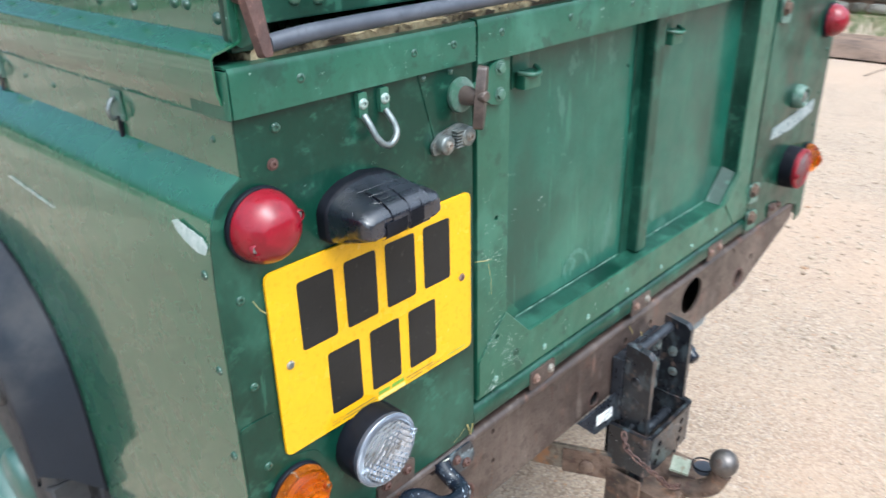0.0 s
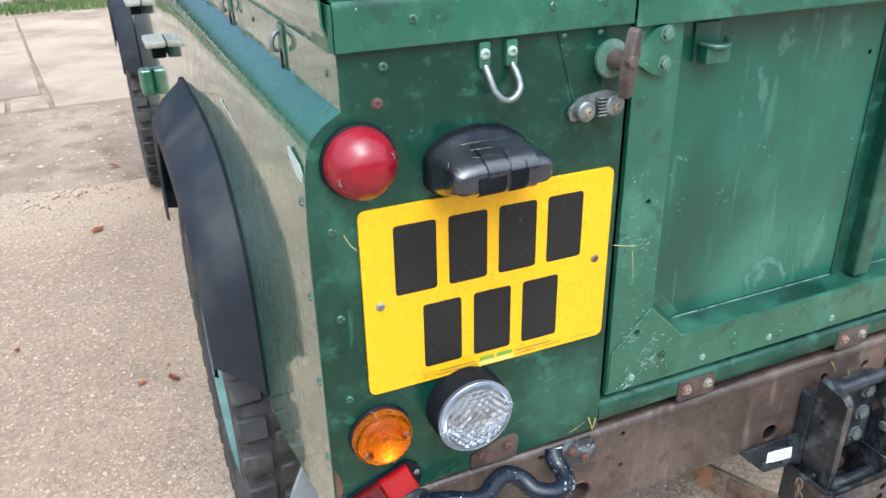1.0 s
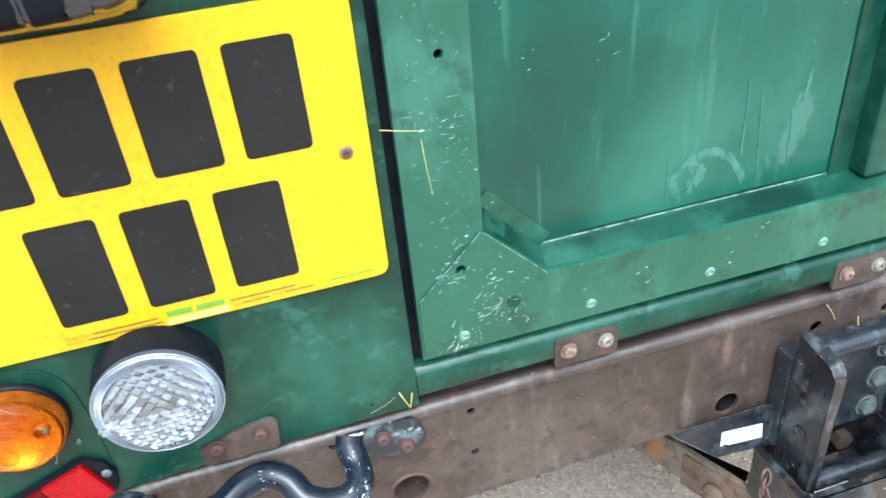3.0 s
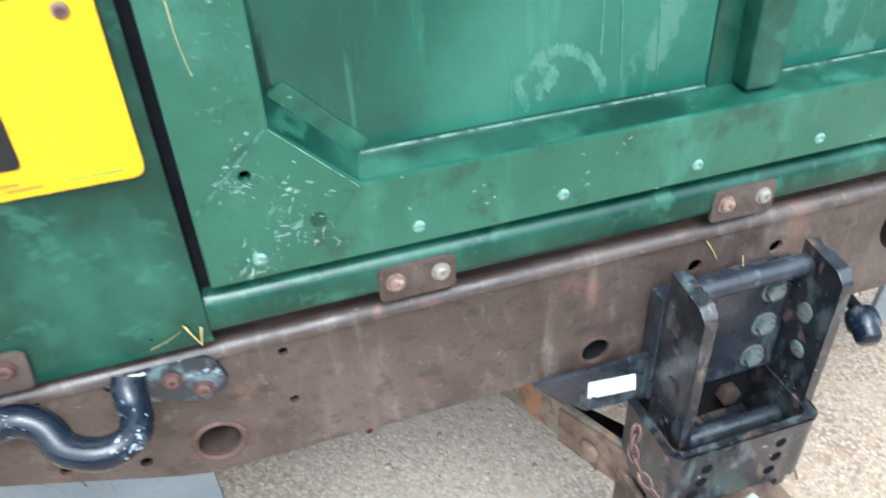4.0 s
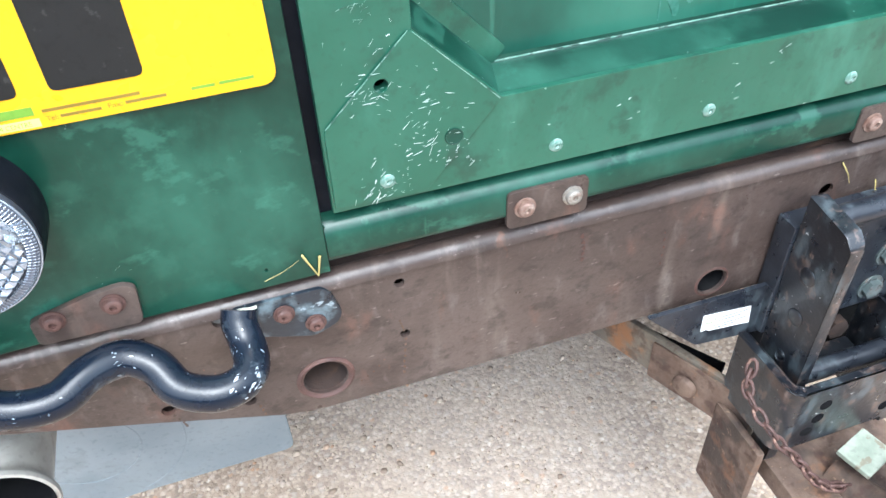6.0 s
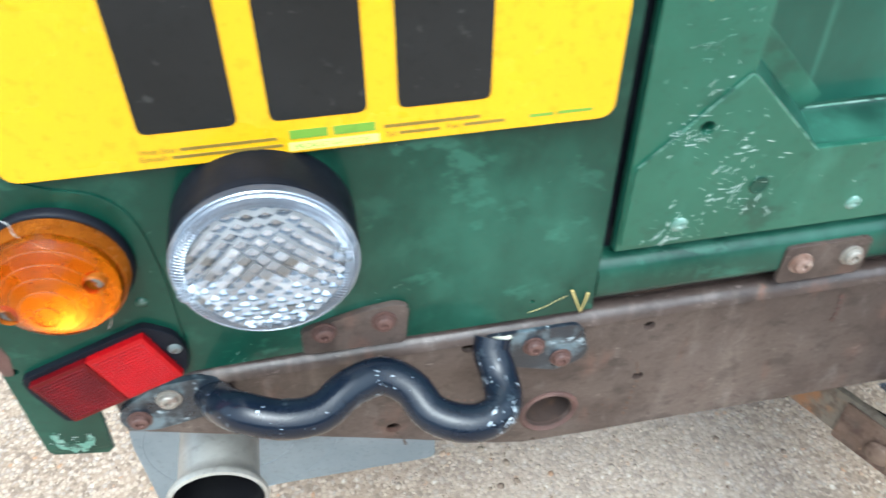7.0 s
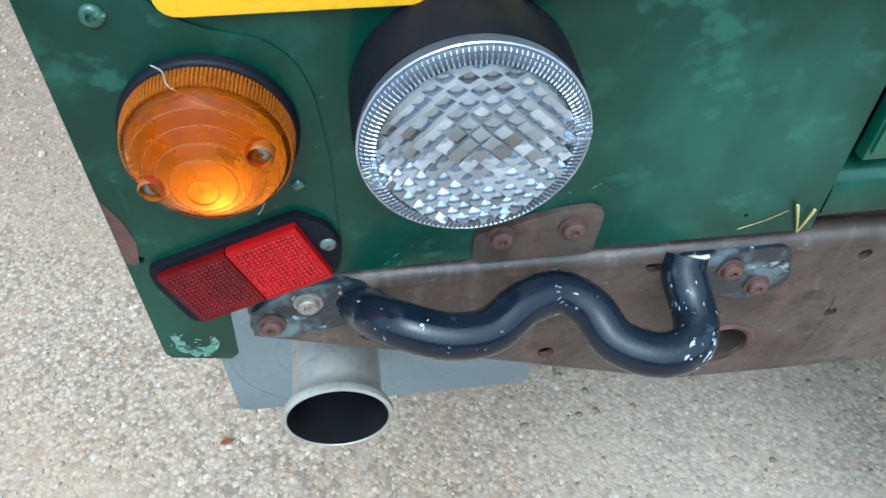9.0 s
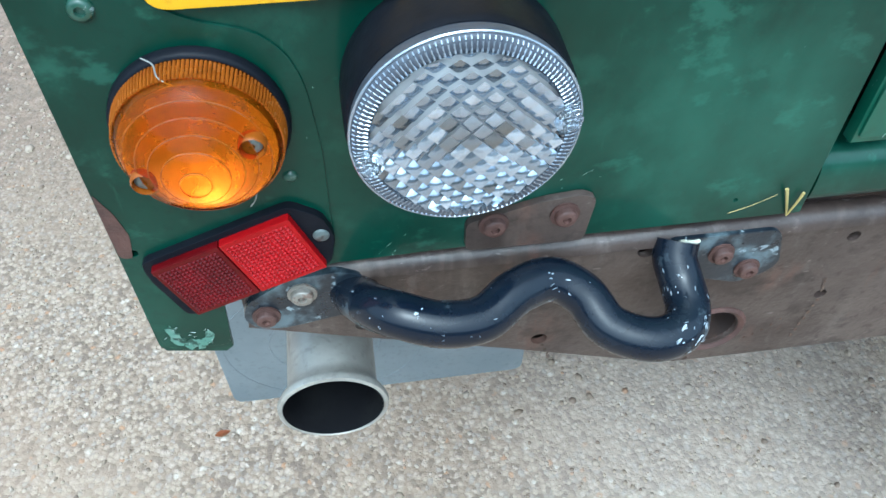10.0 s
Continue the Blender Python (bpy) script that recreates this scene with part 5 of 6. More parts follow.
for k in range(6):
    z = 1.0785 + k * 0.0034
    box(0.2485, 0.2590 + 0.001 * k, -0.0130, -0.0045, z, z + 0.0018, 0.0004, 1, teeth)
part("teeth", teeth, zinc, cleat)

# -- right-hand fittings --
sock = part("trailer_socket", lathe([(0, 0.0), (0.024, 0.0), (0.025, 0.006), (0.021, 0.018), (0.017, 0.019), (0.015, 0.010), (0, 0.010)], 24, at=(1.296, 0, 0.931)), green_zinc, car, "round grey-green trailer socket")
part("socket_cap", lathe([(0, 0.012), (0.013, 0.012), (0.012, 0.017), (0, 0.018)], 20, at=(1.298, 0, 0.931)), zinc, sock)
part("tape_patch", sheet([(1.195, 0.885), (1.19, 0.862), (1.30, 0.861), (1.41, 0.878), (1.412, 0.903), (1.30, 0.893)], [], -0.0008, -0.0001), tape_white, car, "strip of silver tape stuck on the paint")
for x, z in ((1.140, 0.765), (1.146, 0.705), (1.160, 1.113)):
    fit_b = part("catch", sheet(rounded([(x - 0.022, z + 0.022), (x - 0.022, z - 0.018), (x + 0.020, z - 0.022), (x + 0.022, z + 0.018)], 0.006, 3), [oval(x + 0.004, z, 0.009, 0.012, 14)], -0.005, -0.0005, 0.001), green_zinc, car)
    part("bolt", HEX_RUST, parent=fit_b, at=(x - 0.008, -0.005, z + 0.008))

# -- grab handle, bent from tube --
hp = [(0.056, 0.003, 0.6490), (0.060, -0.006, 0.6535), (0.066, -0.017, 0.6600), (0.077, -0.028, 0.6660), (0.097, -0.034, 0.6625), (0.118, -0.032, 0.6605), (0.136, -0.021, 0.6640), (0.155, -0.014, 0.6620),
      (0.171, -0.020, 0.6550), (0.182, -0.034, 0.6450), (0.202, -0.042, 0.6405), (0.219, -0.039, 0.6405), (0.2265, -0.028, 0.6425), (0.2265, -0.014, 0.6480), (0.2245, -0.004, 0.6560), (0.2265, 0.002, 0.6630)]
grab = part("grab_handle", tube(hp, 0.0115, 18, 6), handle_paint, car, "bent black tube handle with chipped paint")
rng, way = random.Random(12), smooth_path(hp, 12)
scuff = bmesh.new()
for lo, hi, count, big in ((0.44, 0.50, 9, 0.8), (0.70, 0.78, 22, 0.9), (0.80, 0.92, 14, 0.6), (0.10, 0.34, 7, 0.5)):
    for _ in range(count):
        i = int(rng.uniform(lo, hi) * (len(way) - 2)) + 1
        d = (way[i + 1] - way[i - 1]).normalized()
        up = (Vector((0, 0, 1)) - d * d.z).normalized()
        out = Vector((0, -1, 0)) - d * (-d.y)
        out = (out - up * out.dot(up)).normalized()
        mid, ln, wd, lean = rng.gauss(0.7, 0.45), rng.uniform(0.0006, 0.0030) * big, rng.uniform(0.0002, 0.0010) * big, rng.gauss(0.1, 0.35)
        vs = []
        for k in range(7):
            a, q = 2 * math.pi * k / 7, rng.uniform(0.5, 1.1)
            u, w = math.cos(a) * ln * q, math.sin(a) * wd * q
            u, w = u * math.cos(lean) - w * math.sin(lean), u * math.sin(lean) + w * math.cos(lean)
            t = mid + w / 0.0117
            vs.append(scuff.verts.new(way[i] + d * u + (out * math.cos(t) + up * math.sin(t)) * 0.01172))
        scuff.faces.new(vs)
scars(scuff, chip_grey, grab)
for pts, bolts in (([(0.003, 0.650), (0.000, 0.638), (0.006, 0.629), (0.020, 0.627), (0.060, 0.635), (0.063, 0.664), (0.050, 0.668), (0.026, 0.666)], [(0.0120, 0.6400), (0.0320, 0.6550)]),
                   ([(0.221, 0.665), (0.223, 0.640), (0.248, 0.630), (0.270, 0.623), (0.287, 0.630), (0.2910, 0.638), (0.285, 0.660), (0.280, 0.665)], [(0.2530, 0.6510), (0.2720, 0.6360)])):
    pl = part("mounting_plate", sheet(rounded(pts, 0.004, 3), [], 0.0000, 0.0042, 0.001), plate_paint, grab)
    for k, (x, z) in enumerate(bolts):
        part("bolt", BOLT_RUST if (x > 0.1 or k == 0) else BOLT_ZINC, parent=grab, at=(x, 0.0, z))

part("paint_drip", tube([(0.2235, -0.0035, 0.6640), (0.2275, -0.0020, 0.6645), (0.2330, -0.0012, 0.6632), (0.2375, -0.0008, 0.6640)], 0.0026, 8, 3, taper=0.0010), layered("old_filler", (0.42, 0.42, 0.33), (0.55, 0.55, 0.45), rough=(0.5, 0.6), bump=0.4, bump_scale=300, scale=150), grab, "pale blob of old filler at the tube end")

# -- exhaust and mud flaps --
ex = part("exhaust_pipe", lathe([(0.0285, -0.42), (0.0285, -0.012), (0.0295, -0.006), (0.0335, -0.001), (0.0350, 0.002), (0.0345, 0.005), (0.0320, 0.0055), (0.0300, 0.002), (0.0270, -0.010), (0.0268, -0.30)], 40, at=(0.0360, 0.012, 0.5290)), pipe_steel, car, "stained steel exhaust pipe with a rolled lip")
part("pipe_bore", lathe([(0.0315, 0.0053), (0.0296, 0.0020), (0.0266, -0.010), (0.0262, -0.30), (0, -0.30)], 36, at=(0.0360, 0.012, 0.5290)), soot_and_shade, ex)
for x0, x1 in ((-0.088, 0.226), (mirror(0.226), mirror(-0.088))):
    fl = part("mud_flap", moved(sheet(rounded([(x0 + (0.060 if x0 < 0.5 else 0), 0.335), (x0 + (0.024 if x0 < 0.5 else 0), 0.250), (x0, 0.06), (x0, -0.06), (x1, -0.06), (x1, 0.06), (x1 - (0.024 if x0 > 0.5 else 0), 0.250), (x1 - (0.060 if x0 > 0.5 else 0), 0.335)], 0.012, 3), [], 0, 0.008, 0.001), pose(0, 0.205, 0.285, 3, 0, 0)), flap_rubber, car, "grey rubber mud flap")
    cx = (x0 + x1) / 2 - 0.05
    for rr in (0.055, 0.100):
        part("moulded_ring", tube([(cx + rr * math.cos(a * math.pi / 18), 0.2035 - rr * math.sin(a * math.pi / 18) * 0.052, 0.325 + rr * math.sin(a * math.pi / 18)) for a in range(36)], 0.0012, 6, 1, closed=True), flap_rubber, fl)

# -- body side: shoulder, wheel arch, door --
WING = [(-0.0065, 1.190), (-0.0065, 1.1135)] + [(x, z) for x, z in LEFT_EDGE[2:8]] + [(-0.046, 0.96)]
Y_GAP = 1.235


def wing_side(sign):
    """The rear wing's skin, from the rear edge to the door, with its shoulder and wheel opening."""
    sx = (lambda x: x) if sign < 0 else mirror
    who = part("rear_wing", along_y([(sx(x), z) for x, z in WING], 0.0022, Y_GAP, 0.0018), side_paint, car, "green rear wing with a rounded shoulder and scrapes")
    pts = [(0.0022, 0.96), (0.0022, 0.619), (0.10, 0.610), (0.16, 0.598), (0.305, 0.553), (0.40, 0.553), (0.43, 0.70), (0.47, 0.80), (0.56, 0.875), (0.68, 0.905), (0.82, 0.915), (1.02, 0.912),
           (1.13, 0.84), (1.19, 0.73), (1.20, 0.55), (Y_GAP, 0.55), (Y_GAP, 0.96)]
    bm = sheet(pts, [], 0, 0.0018)
    m = Matrix(((0, 1 if sign < 0 else -1, 0, sx(-0.046)), (1, 0, 0, 0), (0, 0, 1, 0), (0, 0, 0, 1)))
    part("wing_skin", moved(bm, m), side_paint, who)
    return who


wing = wing_side(-1)
wing_side(1)
for y, z in ((0.016, 1.032), (0.016, 0.935), (0.016, 0.837), (0.016, 0.74)):
    part("rivet", RIVET, parent=wing, at=(-0.0460 if z < 1.03 else -0.0448, y, z), turn=(0, 0, -90))
# scuffs where the metal shows through
def side_patch(pts, x):
    bm = bmesh.new()
    vs = [bm.verts.new((x, y, z)) for y, z in pts]
    bm.faces.new(vs)
    ext = bmesh.ops.extrude_face_region(bm, geom=bm.faces[:])
    bmesh.ops.translate(bm, vec=(-0.0003, 0, 0), verts=[v for v in ext["geom"] if isinstance(v, bmesh.types.BMVert)])
    return bm


part("bare_patch", moved(side_patch([(0.004, 1.062), (0.010, 1.052), (0.022, 1.051), (0.040, 1.056), (0.052, 1.062), (0.060, 1.071), (0.050, 1.075), (0.030, 1.071), (0.012, 1.068)], -0.0438), pose(0, 0, 0)), chip_metal, wing, "bare scraped patch")
part("scratch", side_patch([(0.330, 1.0135), (0.335, 1.0115), (0.462, 1.0205), (0.458, 1.0230)], -0.0462), chip_metal, wing, "long pale scratch")
for x, z, w, h in ((-0.0405, 0.715, 0.0042, 0.020),):
    pts = [(x - w * 0.9, z + h), (x - w, z), (x - w * 0.9, z - h), (x + w * 0.4, z - h * 1.05), (x + w, z - h * 0.3), (x + w * 0.3, z + h * 0.4)]
    part("bare_patch", sheet(rounded(pts, 0.002, 2), [], -0.0015, -0.0013), dark_rust, rear_left, "chipped brown patch on the panel edge")

# upper side between shoulder and roof, with hood hooks
hook_y = (0.205, 0.52, 0.86)
for y in hook_y:
    hook = part("hood_hook", box(-0.0090, -0.0065, y - 0.011, y + 0.011, 1.128, 1.158, 0.0012), green_zinc, car, "small galvanised hood hook on the body side")
    part("hook_bar", tube([(-0.009, y, 1.150), (-0.014, y - 0.001, 1.148), (-0.0185, y - 0.002, 1.140), (-0.0165, y - 0.002, 1.132), (-0.0125, y - 0.001, 1.131)], 0.0026, 10, 4), zinc, hook)
    part("strap", box(-0.0100, -0.0078, y - 0.004, y + 0.003, 1.098, 1.132, 0.0008), rubber, hook)
for y in (0.035, 0.36, 0.44, 0.70):
    part("rivet", RIVET_SMALL, parent=wing, at=(-0.0066, y, 1.140), turn=(0, 0, -90))

# roof section that sits on the body: flanged bottom edge, plain side
for sign in (-1, 1):
    sx = (lambda x: x) if sign < 0 else mirror
    flange = [(-0.0125, 1.176), (-0.0160, 1.186), (-0.0165, 1.212), (-0.0145, 1.2145), (0.010, 1.221), (0.0125, 1.224), (0.0125, 1.90)]
    hard = part("roof_side", along_y([(sx(x), z) for x, z in flange], 0.001, 2.15, 0.002), side_paint, car, "green roof side with a flanged, riveted bottom edge")
    part("under_flange", along_y([(sx(x), z) for x, z in ((-0.0125, 1.176), (-0.010, 1.166), (-0.0068, 1.160))], 0.004, 2.15, 0.0018), side_paint, hard)
    if sign < 0:
        for y in (0.03, 0.075, 0.095, 0.17, 0.24, 0.31, 0.38, 0.50):
            part("rivet", fixing("dome", rivet_paint, 0.0055, 0.0040), parent=hard, at=(0.0115, y, 1.246 if y in (0.075, 0.095) else 1.238), turn=(0, 0, -90))
part("roof", box(0.0, mirror(0.0), 0.02, 2.2, 1.88, 1.93, 0.03, 3), paint, car, "plain green roof")
# upper rear door, its rubber tube, hinge and the crumbling strip under it
door = part("upper_door", box(0.030, mirror(0.030), 0.006, 0.016, 1.232, 1.88, 0.003), paint, car, "green upper rear door above the tailgate")
for x, z in ((0.070, 1.2485), (0.095, 1.2465), (0.215, 1.2440), (0.36, 1.2440), (0.5, 1.244), (0.7, 1.244)):
    part("bolt", fixing("dome", rivet_paint, 0.0058, 0.0035), parent=door, at=(x, 0.006, z))
part("corner_post", box(0.006, 0.0305, 0.008, 0.020, 1.212, 1.88, 0.004), paint, car, "rounded roof corner post")
part("corner_post", box(mirror(0.0305), mirror(0.006), 0.008, 0.020, 1.212, 1.88, 0.004), paint, car, "rounded roof corner post")
part("door_tube", tube([(0.036, 0.0, 1.2175), (0.08, -0.004, 1.2215), (0.17, -0.007, 1.2235), (0.335, -0.007, 1.2245), (0.7, -0.007, 1.2255), (mirror(0.04), -0.004, 1.2215)], 0.0075, 12, 8), seal_grey, car, "grey rubber tube along the upper door")
strip_bm = box(0.022, mirror(0.022), 0.006, 0.040, 1.196, 1.211)
bmesh.ops.subdivide_edges(strip_bm, edges=[e for e in strip_bm.edges if abs(e.verts[0].co.x - e.verts[1].co.x) > 0.1], cuts=300)
bmesh.ops.subdivide_edges(strip_bm, edges=[e for e in strip_bm.edges if abs(e.verts[0].co.y - e.verts[1].co.y) > 0.02], cuts=5)
for v in strip_bm.verts:
    q = noise.noise(v.co * 140) * 0.0035 + noise.noise(v.co * 420) * 0.0018
    if v.co.z > 1.2:
        v.co.z += q
    v.co.y += q * 0.6
part("wood_strip", strip_bm, foam, car, "crumbling pale wood strip under the upper door")
ch = part("door_catch", moved(sheet(rounded([(-0.0085, 0.060), (-0.0085, 0.012), (-0.0060, -0.032), (0.0050, -0.033), (0.0085, 0.012), (0.0085, 0.060)], 0.004, 3), [], -0.004, 0.004, 0.001), pose(0.0165, -0.014, 1.243, -10, -4, 12)), dark_rust, car, "rusty hanging door catch")
part("catch_pivot", lathe([(0.012, 0), (0.012, 0.012), (0.009, 0.017), (0, 0.017)], 20, at=(0.0165, 0.006, 1.262)), dark_rust, ch)
part("catch_plate", sheet(rounded([(0.004, 1.30), (0.004, 1.222), (0.012, 1.216), (0.034, 1.222), (0.034, 1.30)], 0.005, 3), [], 0.003, 0.0075, 0.001), worn_paint, ch)

# tub floor and inner walls that close the body, near black for its unlit inside
part("tub_floor", box(0.03, mirror(0.03), 0.05, 2.1, 0.70, 0.72), soot_and_shade, car)
part("wheel_box", box(0.0, 0.30, 0.42, 1.18, 0.90, 0.915), soot_and_shade, car)
part("wheel_box", box(0.235, 0.245, 0.24, 1.2, 0.45, 0.90), soot_and_shade, car)
part("wheel_box", box(mirror(0.30), mirror(0.0), 0.42, 1.18, 0.90, 0.915), soot_and_shade, car)
part("inner_wall", box(-0.003, 0.002, 0.06, 2.1, 0.92, 1.19), soot_and_shade, car)


def flare(y_shift, sign, label):
    sx = (lambda x: x) if sign < 0 else mirror
    inner = [(0.402, 0.560), (0.405, 0.66), (0.418, 0.745), (0.450, 0.815), (0.52, 0.880), (0.62, 0.918), (0.74, 0.932), (0.90, 0.935), (1.03, 0.932), (1.12, 0.890), (1.19, 0.800), (1.22, 0.700), (1.225, 0.56)]
    outer = [(0.440, 0.608), (0.445, 0.68), (0.458, 0.735), (0.490, 0.788), (0.555, 0.832), (0.65, 0.858), (0.76, 0.868), (0.90, 0.870), (1.012, 0.866), (1.09, 0.825), (1.15, 0.750), (1.178, 0.670), (1.185, 0.600)]
    a = [(sx(-0.047), y + y_shift, z) for y, z in inner]
    m1 = [(sx(-0.085), (yi * 0.45 + yo * 0.55) + y_shift, (zi * 0.45 + zo * 0.55) + 0.006) for (yi, zi), (yo, zo) in zip(inner, outer)]
    b = [(sx(-0.116), y + y_shift, z) for y, z in outer]
    c = [(sx(-0.119), y * 0.97 + 0.8 * 0.03 + y_shift, z - 0.022) for y, z in outer]
    d = [(sx(-0.112), y * 0.95 + 0.8 * 0.05 + y_shift, z - 0.030) for y, z in outer]
    rows = [smooth_path(r, 4) for r in (a, m1, b, c, d)]
    bm = bmesh.new()
    vs = [[bm.verts.new(p) for p in r] for r in rows]
    for r0, r1 in zip(vs, vs[1:]):
        for i in range(len(r0) - 1):
            bm.faces.new((r0[i], r0[i + 1], r1[i + 1], r1[i]))
    bmesh.ops.solidify(bm, geom=bm.faces[:], thickness=0.004)
    f = part("wheel_arch_flare", to_mesh("flare", bm, flare_plastic, 50), parent=car, label=label)
    part("flare_seal", tube([(sx(-0.0475), y + y_shift - 0.002, z + 0.002) for y, z in inner], 0.0022, 6, 4), rubber, f)
    return f


flare(0.0, -1, "dark grey plastic wheel arch flare")
flare(0.0, 1, "dark grey plastic wheel arch flare")
flare(2.36, -1, "dark grey plastic wheel arch flare")
flare(2.36, 1, "dark grey plastic wheel arch flare")


def wheel(x, y, outward):
    """An off-road wheel: tyre with tread blocks, and a painted steel rim. outward: -1 or 1."""
    R, W = 0.365, 0.205
    hub = thing_part("wheel", (x, y, R))
    prof = [(0.215, -0.085), (0.235, -0.100), (0.29, -0.1045), (0.335, -0.098), (0.352, -0.088), (0.354, 0.088), (0.335, 0.098), (0.29, 0.1045), (0.235, 0.100), (0.215, 0.085)]
    bm = lathe(prof, 64)
    bm.transform(Matrix.Rotation(radians(90), 4, "Z"))
    ty = part("tyre", bm, tyre_rubber, hub, "chunky dusty tyre")
    blocks = bmesh.new()
    for k in range(34):
        for j, (w0, w1) in enumerate(((-0.104, -0.052), (-0.044, -0.004), (0.004, 0.044), (0.052, 0.104))):
            a = 2 * math.pi * (k + (0.5 if j % 2 else 0)) / 34
            own = box(w0, w1, -0.021, 0.021, 0.345, R, 0.004, 1)
            if abs(w0) > 0.09 or abs(w1) > 0.09:
                for v in own.verts:
                    if abs(v.co.x) > 0.09 and v.co.z < 0.35:
                        v.co.z -= 0.022
            own.transform(Matrix.Rotation(a, 4, "X"))
            join(blocks, own)
    part("tread", blocks, tyre_rubber, ty)
    rim_prof = [(0.222, -0.092), (0.212, -0.094), (0.206, -0.080), (0.196, -0.070), (0.190, -0.030), (0.178, -0.020), (0.150, -0.024), (0.120, -0.040), (0.080, -0.044), (0.060, -0.040), (0.055, -0.075), (0.045, -0.085), (0, -0.088)]
    bm = lathe([(r, h * 1.0) for r, h in rim_prof], 56)
    bm.transform(Matrix.Rotation(radians(90 if outward < 0 else -90), 4, "Z"))
    if outward < 0:
        bmesh.ops.transform(bm, matrix=Matrix.Scale(1, 4), verts=bm.verts)
    part("rim", bm, rim_paint, hub, "teal painted steel rim")
    return hub


def thing_part(name, at):
    e = new(name)
    e.parent = car
    e.empty_display_size = 0.05
    e.matrix_basis = pose(*at)
    return e


for x, y, o in ((0.005, 0.80, -1), (mirror(0.005), 0.80, 1), (0.005, 3.16, -1), (mirror(0.005), 3.16, 1)):
    wheel(x, y, o)
part("rear_axle", moved(lathe([(0, -0.62), (0.05, -0.62), (0.05, 0.62), (0, 0.62)], 20), pose(MID, 0.80, 0.37, 0, 0, 90)), soot_and_shade, car)

# doors, front wings, bonnet and cab, plainly closed
for sign in (-1, 1):
    sx = (lambda x: x) if sign < 0 else mirror
    prof = [(sx(x), z) for x, z in [(-0.0065, 1.19), (-0.0065, 1.1135)] + LEFT_EDGE[2:8] + [(-0.046, 0.60), (-0.046, 0.50)]]
    dr = part("front_door", along_y(prof, Y_GAP + 0.006, 2.16, 0.002), side_paint, car, "green front door")
    if sign < 0:
        for y, z, m in ((1.32, 0.955, rubber), (2.05, 0.955, rubber)):
            hd = part("door_handle", box(-0.092, -0.046, y - 0.055, y + 0.055, z - 0.002, z + 0.014, 0.006), pale_alloy, dr)
            part("handle_base", box(-0.080, -0.047, y - 0.03, y + 0.035, z - 0.030, z - 0.002, 0.006), m, hd)
        for y, z in ((1.33, 0.70), (2.07, 0.72)):
            part("door_stay", box(-0.088, -0.046, y - 0.03, y + 0.03, z - 0.055, z + 0.03, 0.012, 3), side_paint, dr)
    part("door_gap", box(min(sx(-0.040), sx(-0.036)), max(sx(-0.040), sx(-0.036)), Y_GAP - 0.01, Y_GAP + 0.016, 0.55, 1.16), soot_and_shade, car)
    part("front_wing", along_y(prof[1:], 2.166, 2.74, 0.002), side_paint, car, "green front wing")
    part("front_wing", along_y([(sx(-0.0065), 1.1135)] + [(sx(x), z) for x, z in LEFT_EDGE[2:8]] + [(sx(-0.046), 0.93)], 2.74, 3.75, 0.002), side_paint, car, "green front wing over the wheel")
part("bonnet", box(0.0, mirror(0.0), 2.3, 3.72, 1.09, 1.15, 0.02, 3), paint, car, "plain green bonnet")
part("front_panel", box(0.0, mirror(0.0), 3.70, 3.75, 0.62, 1.10, 0.01), paint, car)
part("bulkhead", box(0.02, mirror(0.02), 2.16, 2.28, 0.55, 1.90, 0.01), soot_and_shade, car)
part("chassis_leg", box(0.28, 0.36, 0.10, 3.6, 0.57, 0.66, 0.004), soot_and_shade, car)
part("chassis_leg", box(mirror(0.36), mirror(0.28), 0.10, 3.6, 0.57, 0.66, 0.004), soot_and_shade, car)

# -- tow bracket --
bar_black = layered("black_bar_paint", (0.010, 0.012, 0.017), (0.022, 0.025, 0.032), [((0.085, 0.105, 0.115), 50.0, 0.54, 0.68, 0.5, (1, 1, 0.5), None, 0.5), ((0.07, 0.05, 0.04), 40.0, 0.60, 0.72, 0.6, None, None, 0.6)], rough=(0.24, 0.38), bump=0.2, bump_scale=200, scale=30)
tow = part("tow_bracket", box(0.6425, 0.7805, -0.0185, 0.002, 0.500, 0.620, 0.002), bar_black, car, "heavy adjustable tow bracket in chipped black paint")
for x0, x1 in ((0.6455, 0.6565), (0.7735, 0.7835)):
    pts = rounded([(-0.0195, 0.6525), (-0.0195, 0.375), (-0.0690, 0.375), (-0.0690, 0.6370), (-0.0610, 0.6460)], 0.003, 3)
    bm = sheet(pts, [circle(-0.044, 0.498, 0.006, 14)], 0, x1 - x0, 0.0)
    m = Matrix(((0, 1, 0, x0), (1, 0, 0, 0), (0, 0, 1, 0), (0, 0, 0, 1)))
    pl = part("side_plate", soften(moved(bm, m), 0.0015, 2, 60), black_steel, tow)
    for y, z in ((-0.042, 0.588), (-0.044, 0.545)):
        part("bolt_head", fixing("dome", black_steel if x0 < 0.7 else worn_stud, 0.0080, 0.0016), parent=pl, at=(x0, y, z), turn=(0, 0, -90))
    if x0 > 0.7:
        for y, z in ((-0.040, 0.583), (-0.045, 0.545)):
            part("stud", fixing("dome", worn_stud, 0.0085, 0.0022), parent=pl, at=(x0, y, z), turn=(0, 0, -90))
part("cross_bar", moved(lathe([(0, 0), (0.0095, 0), (0.0095, 0.121), (0, 0.121)], 20), pose(0.651, -0.0300, 0.6325, 0, 0, 90)), bar_black, tow)
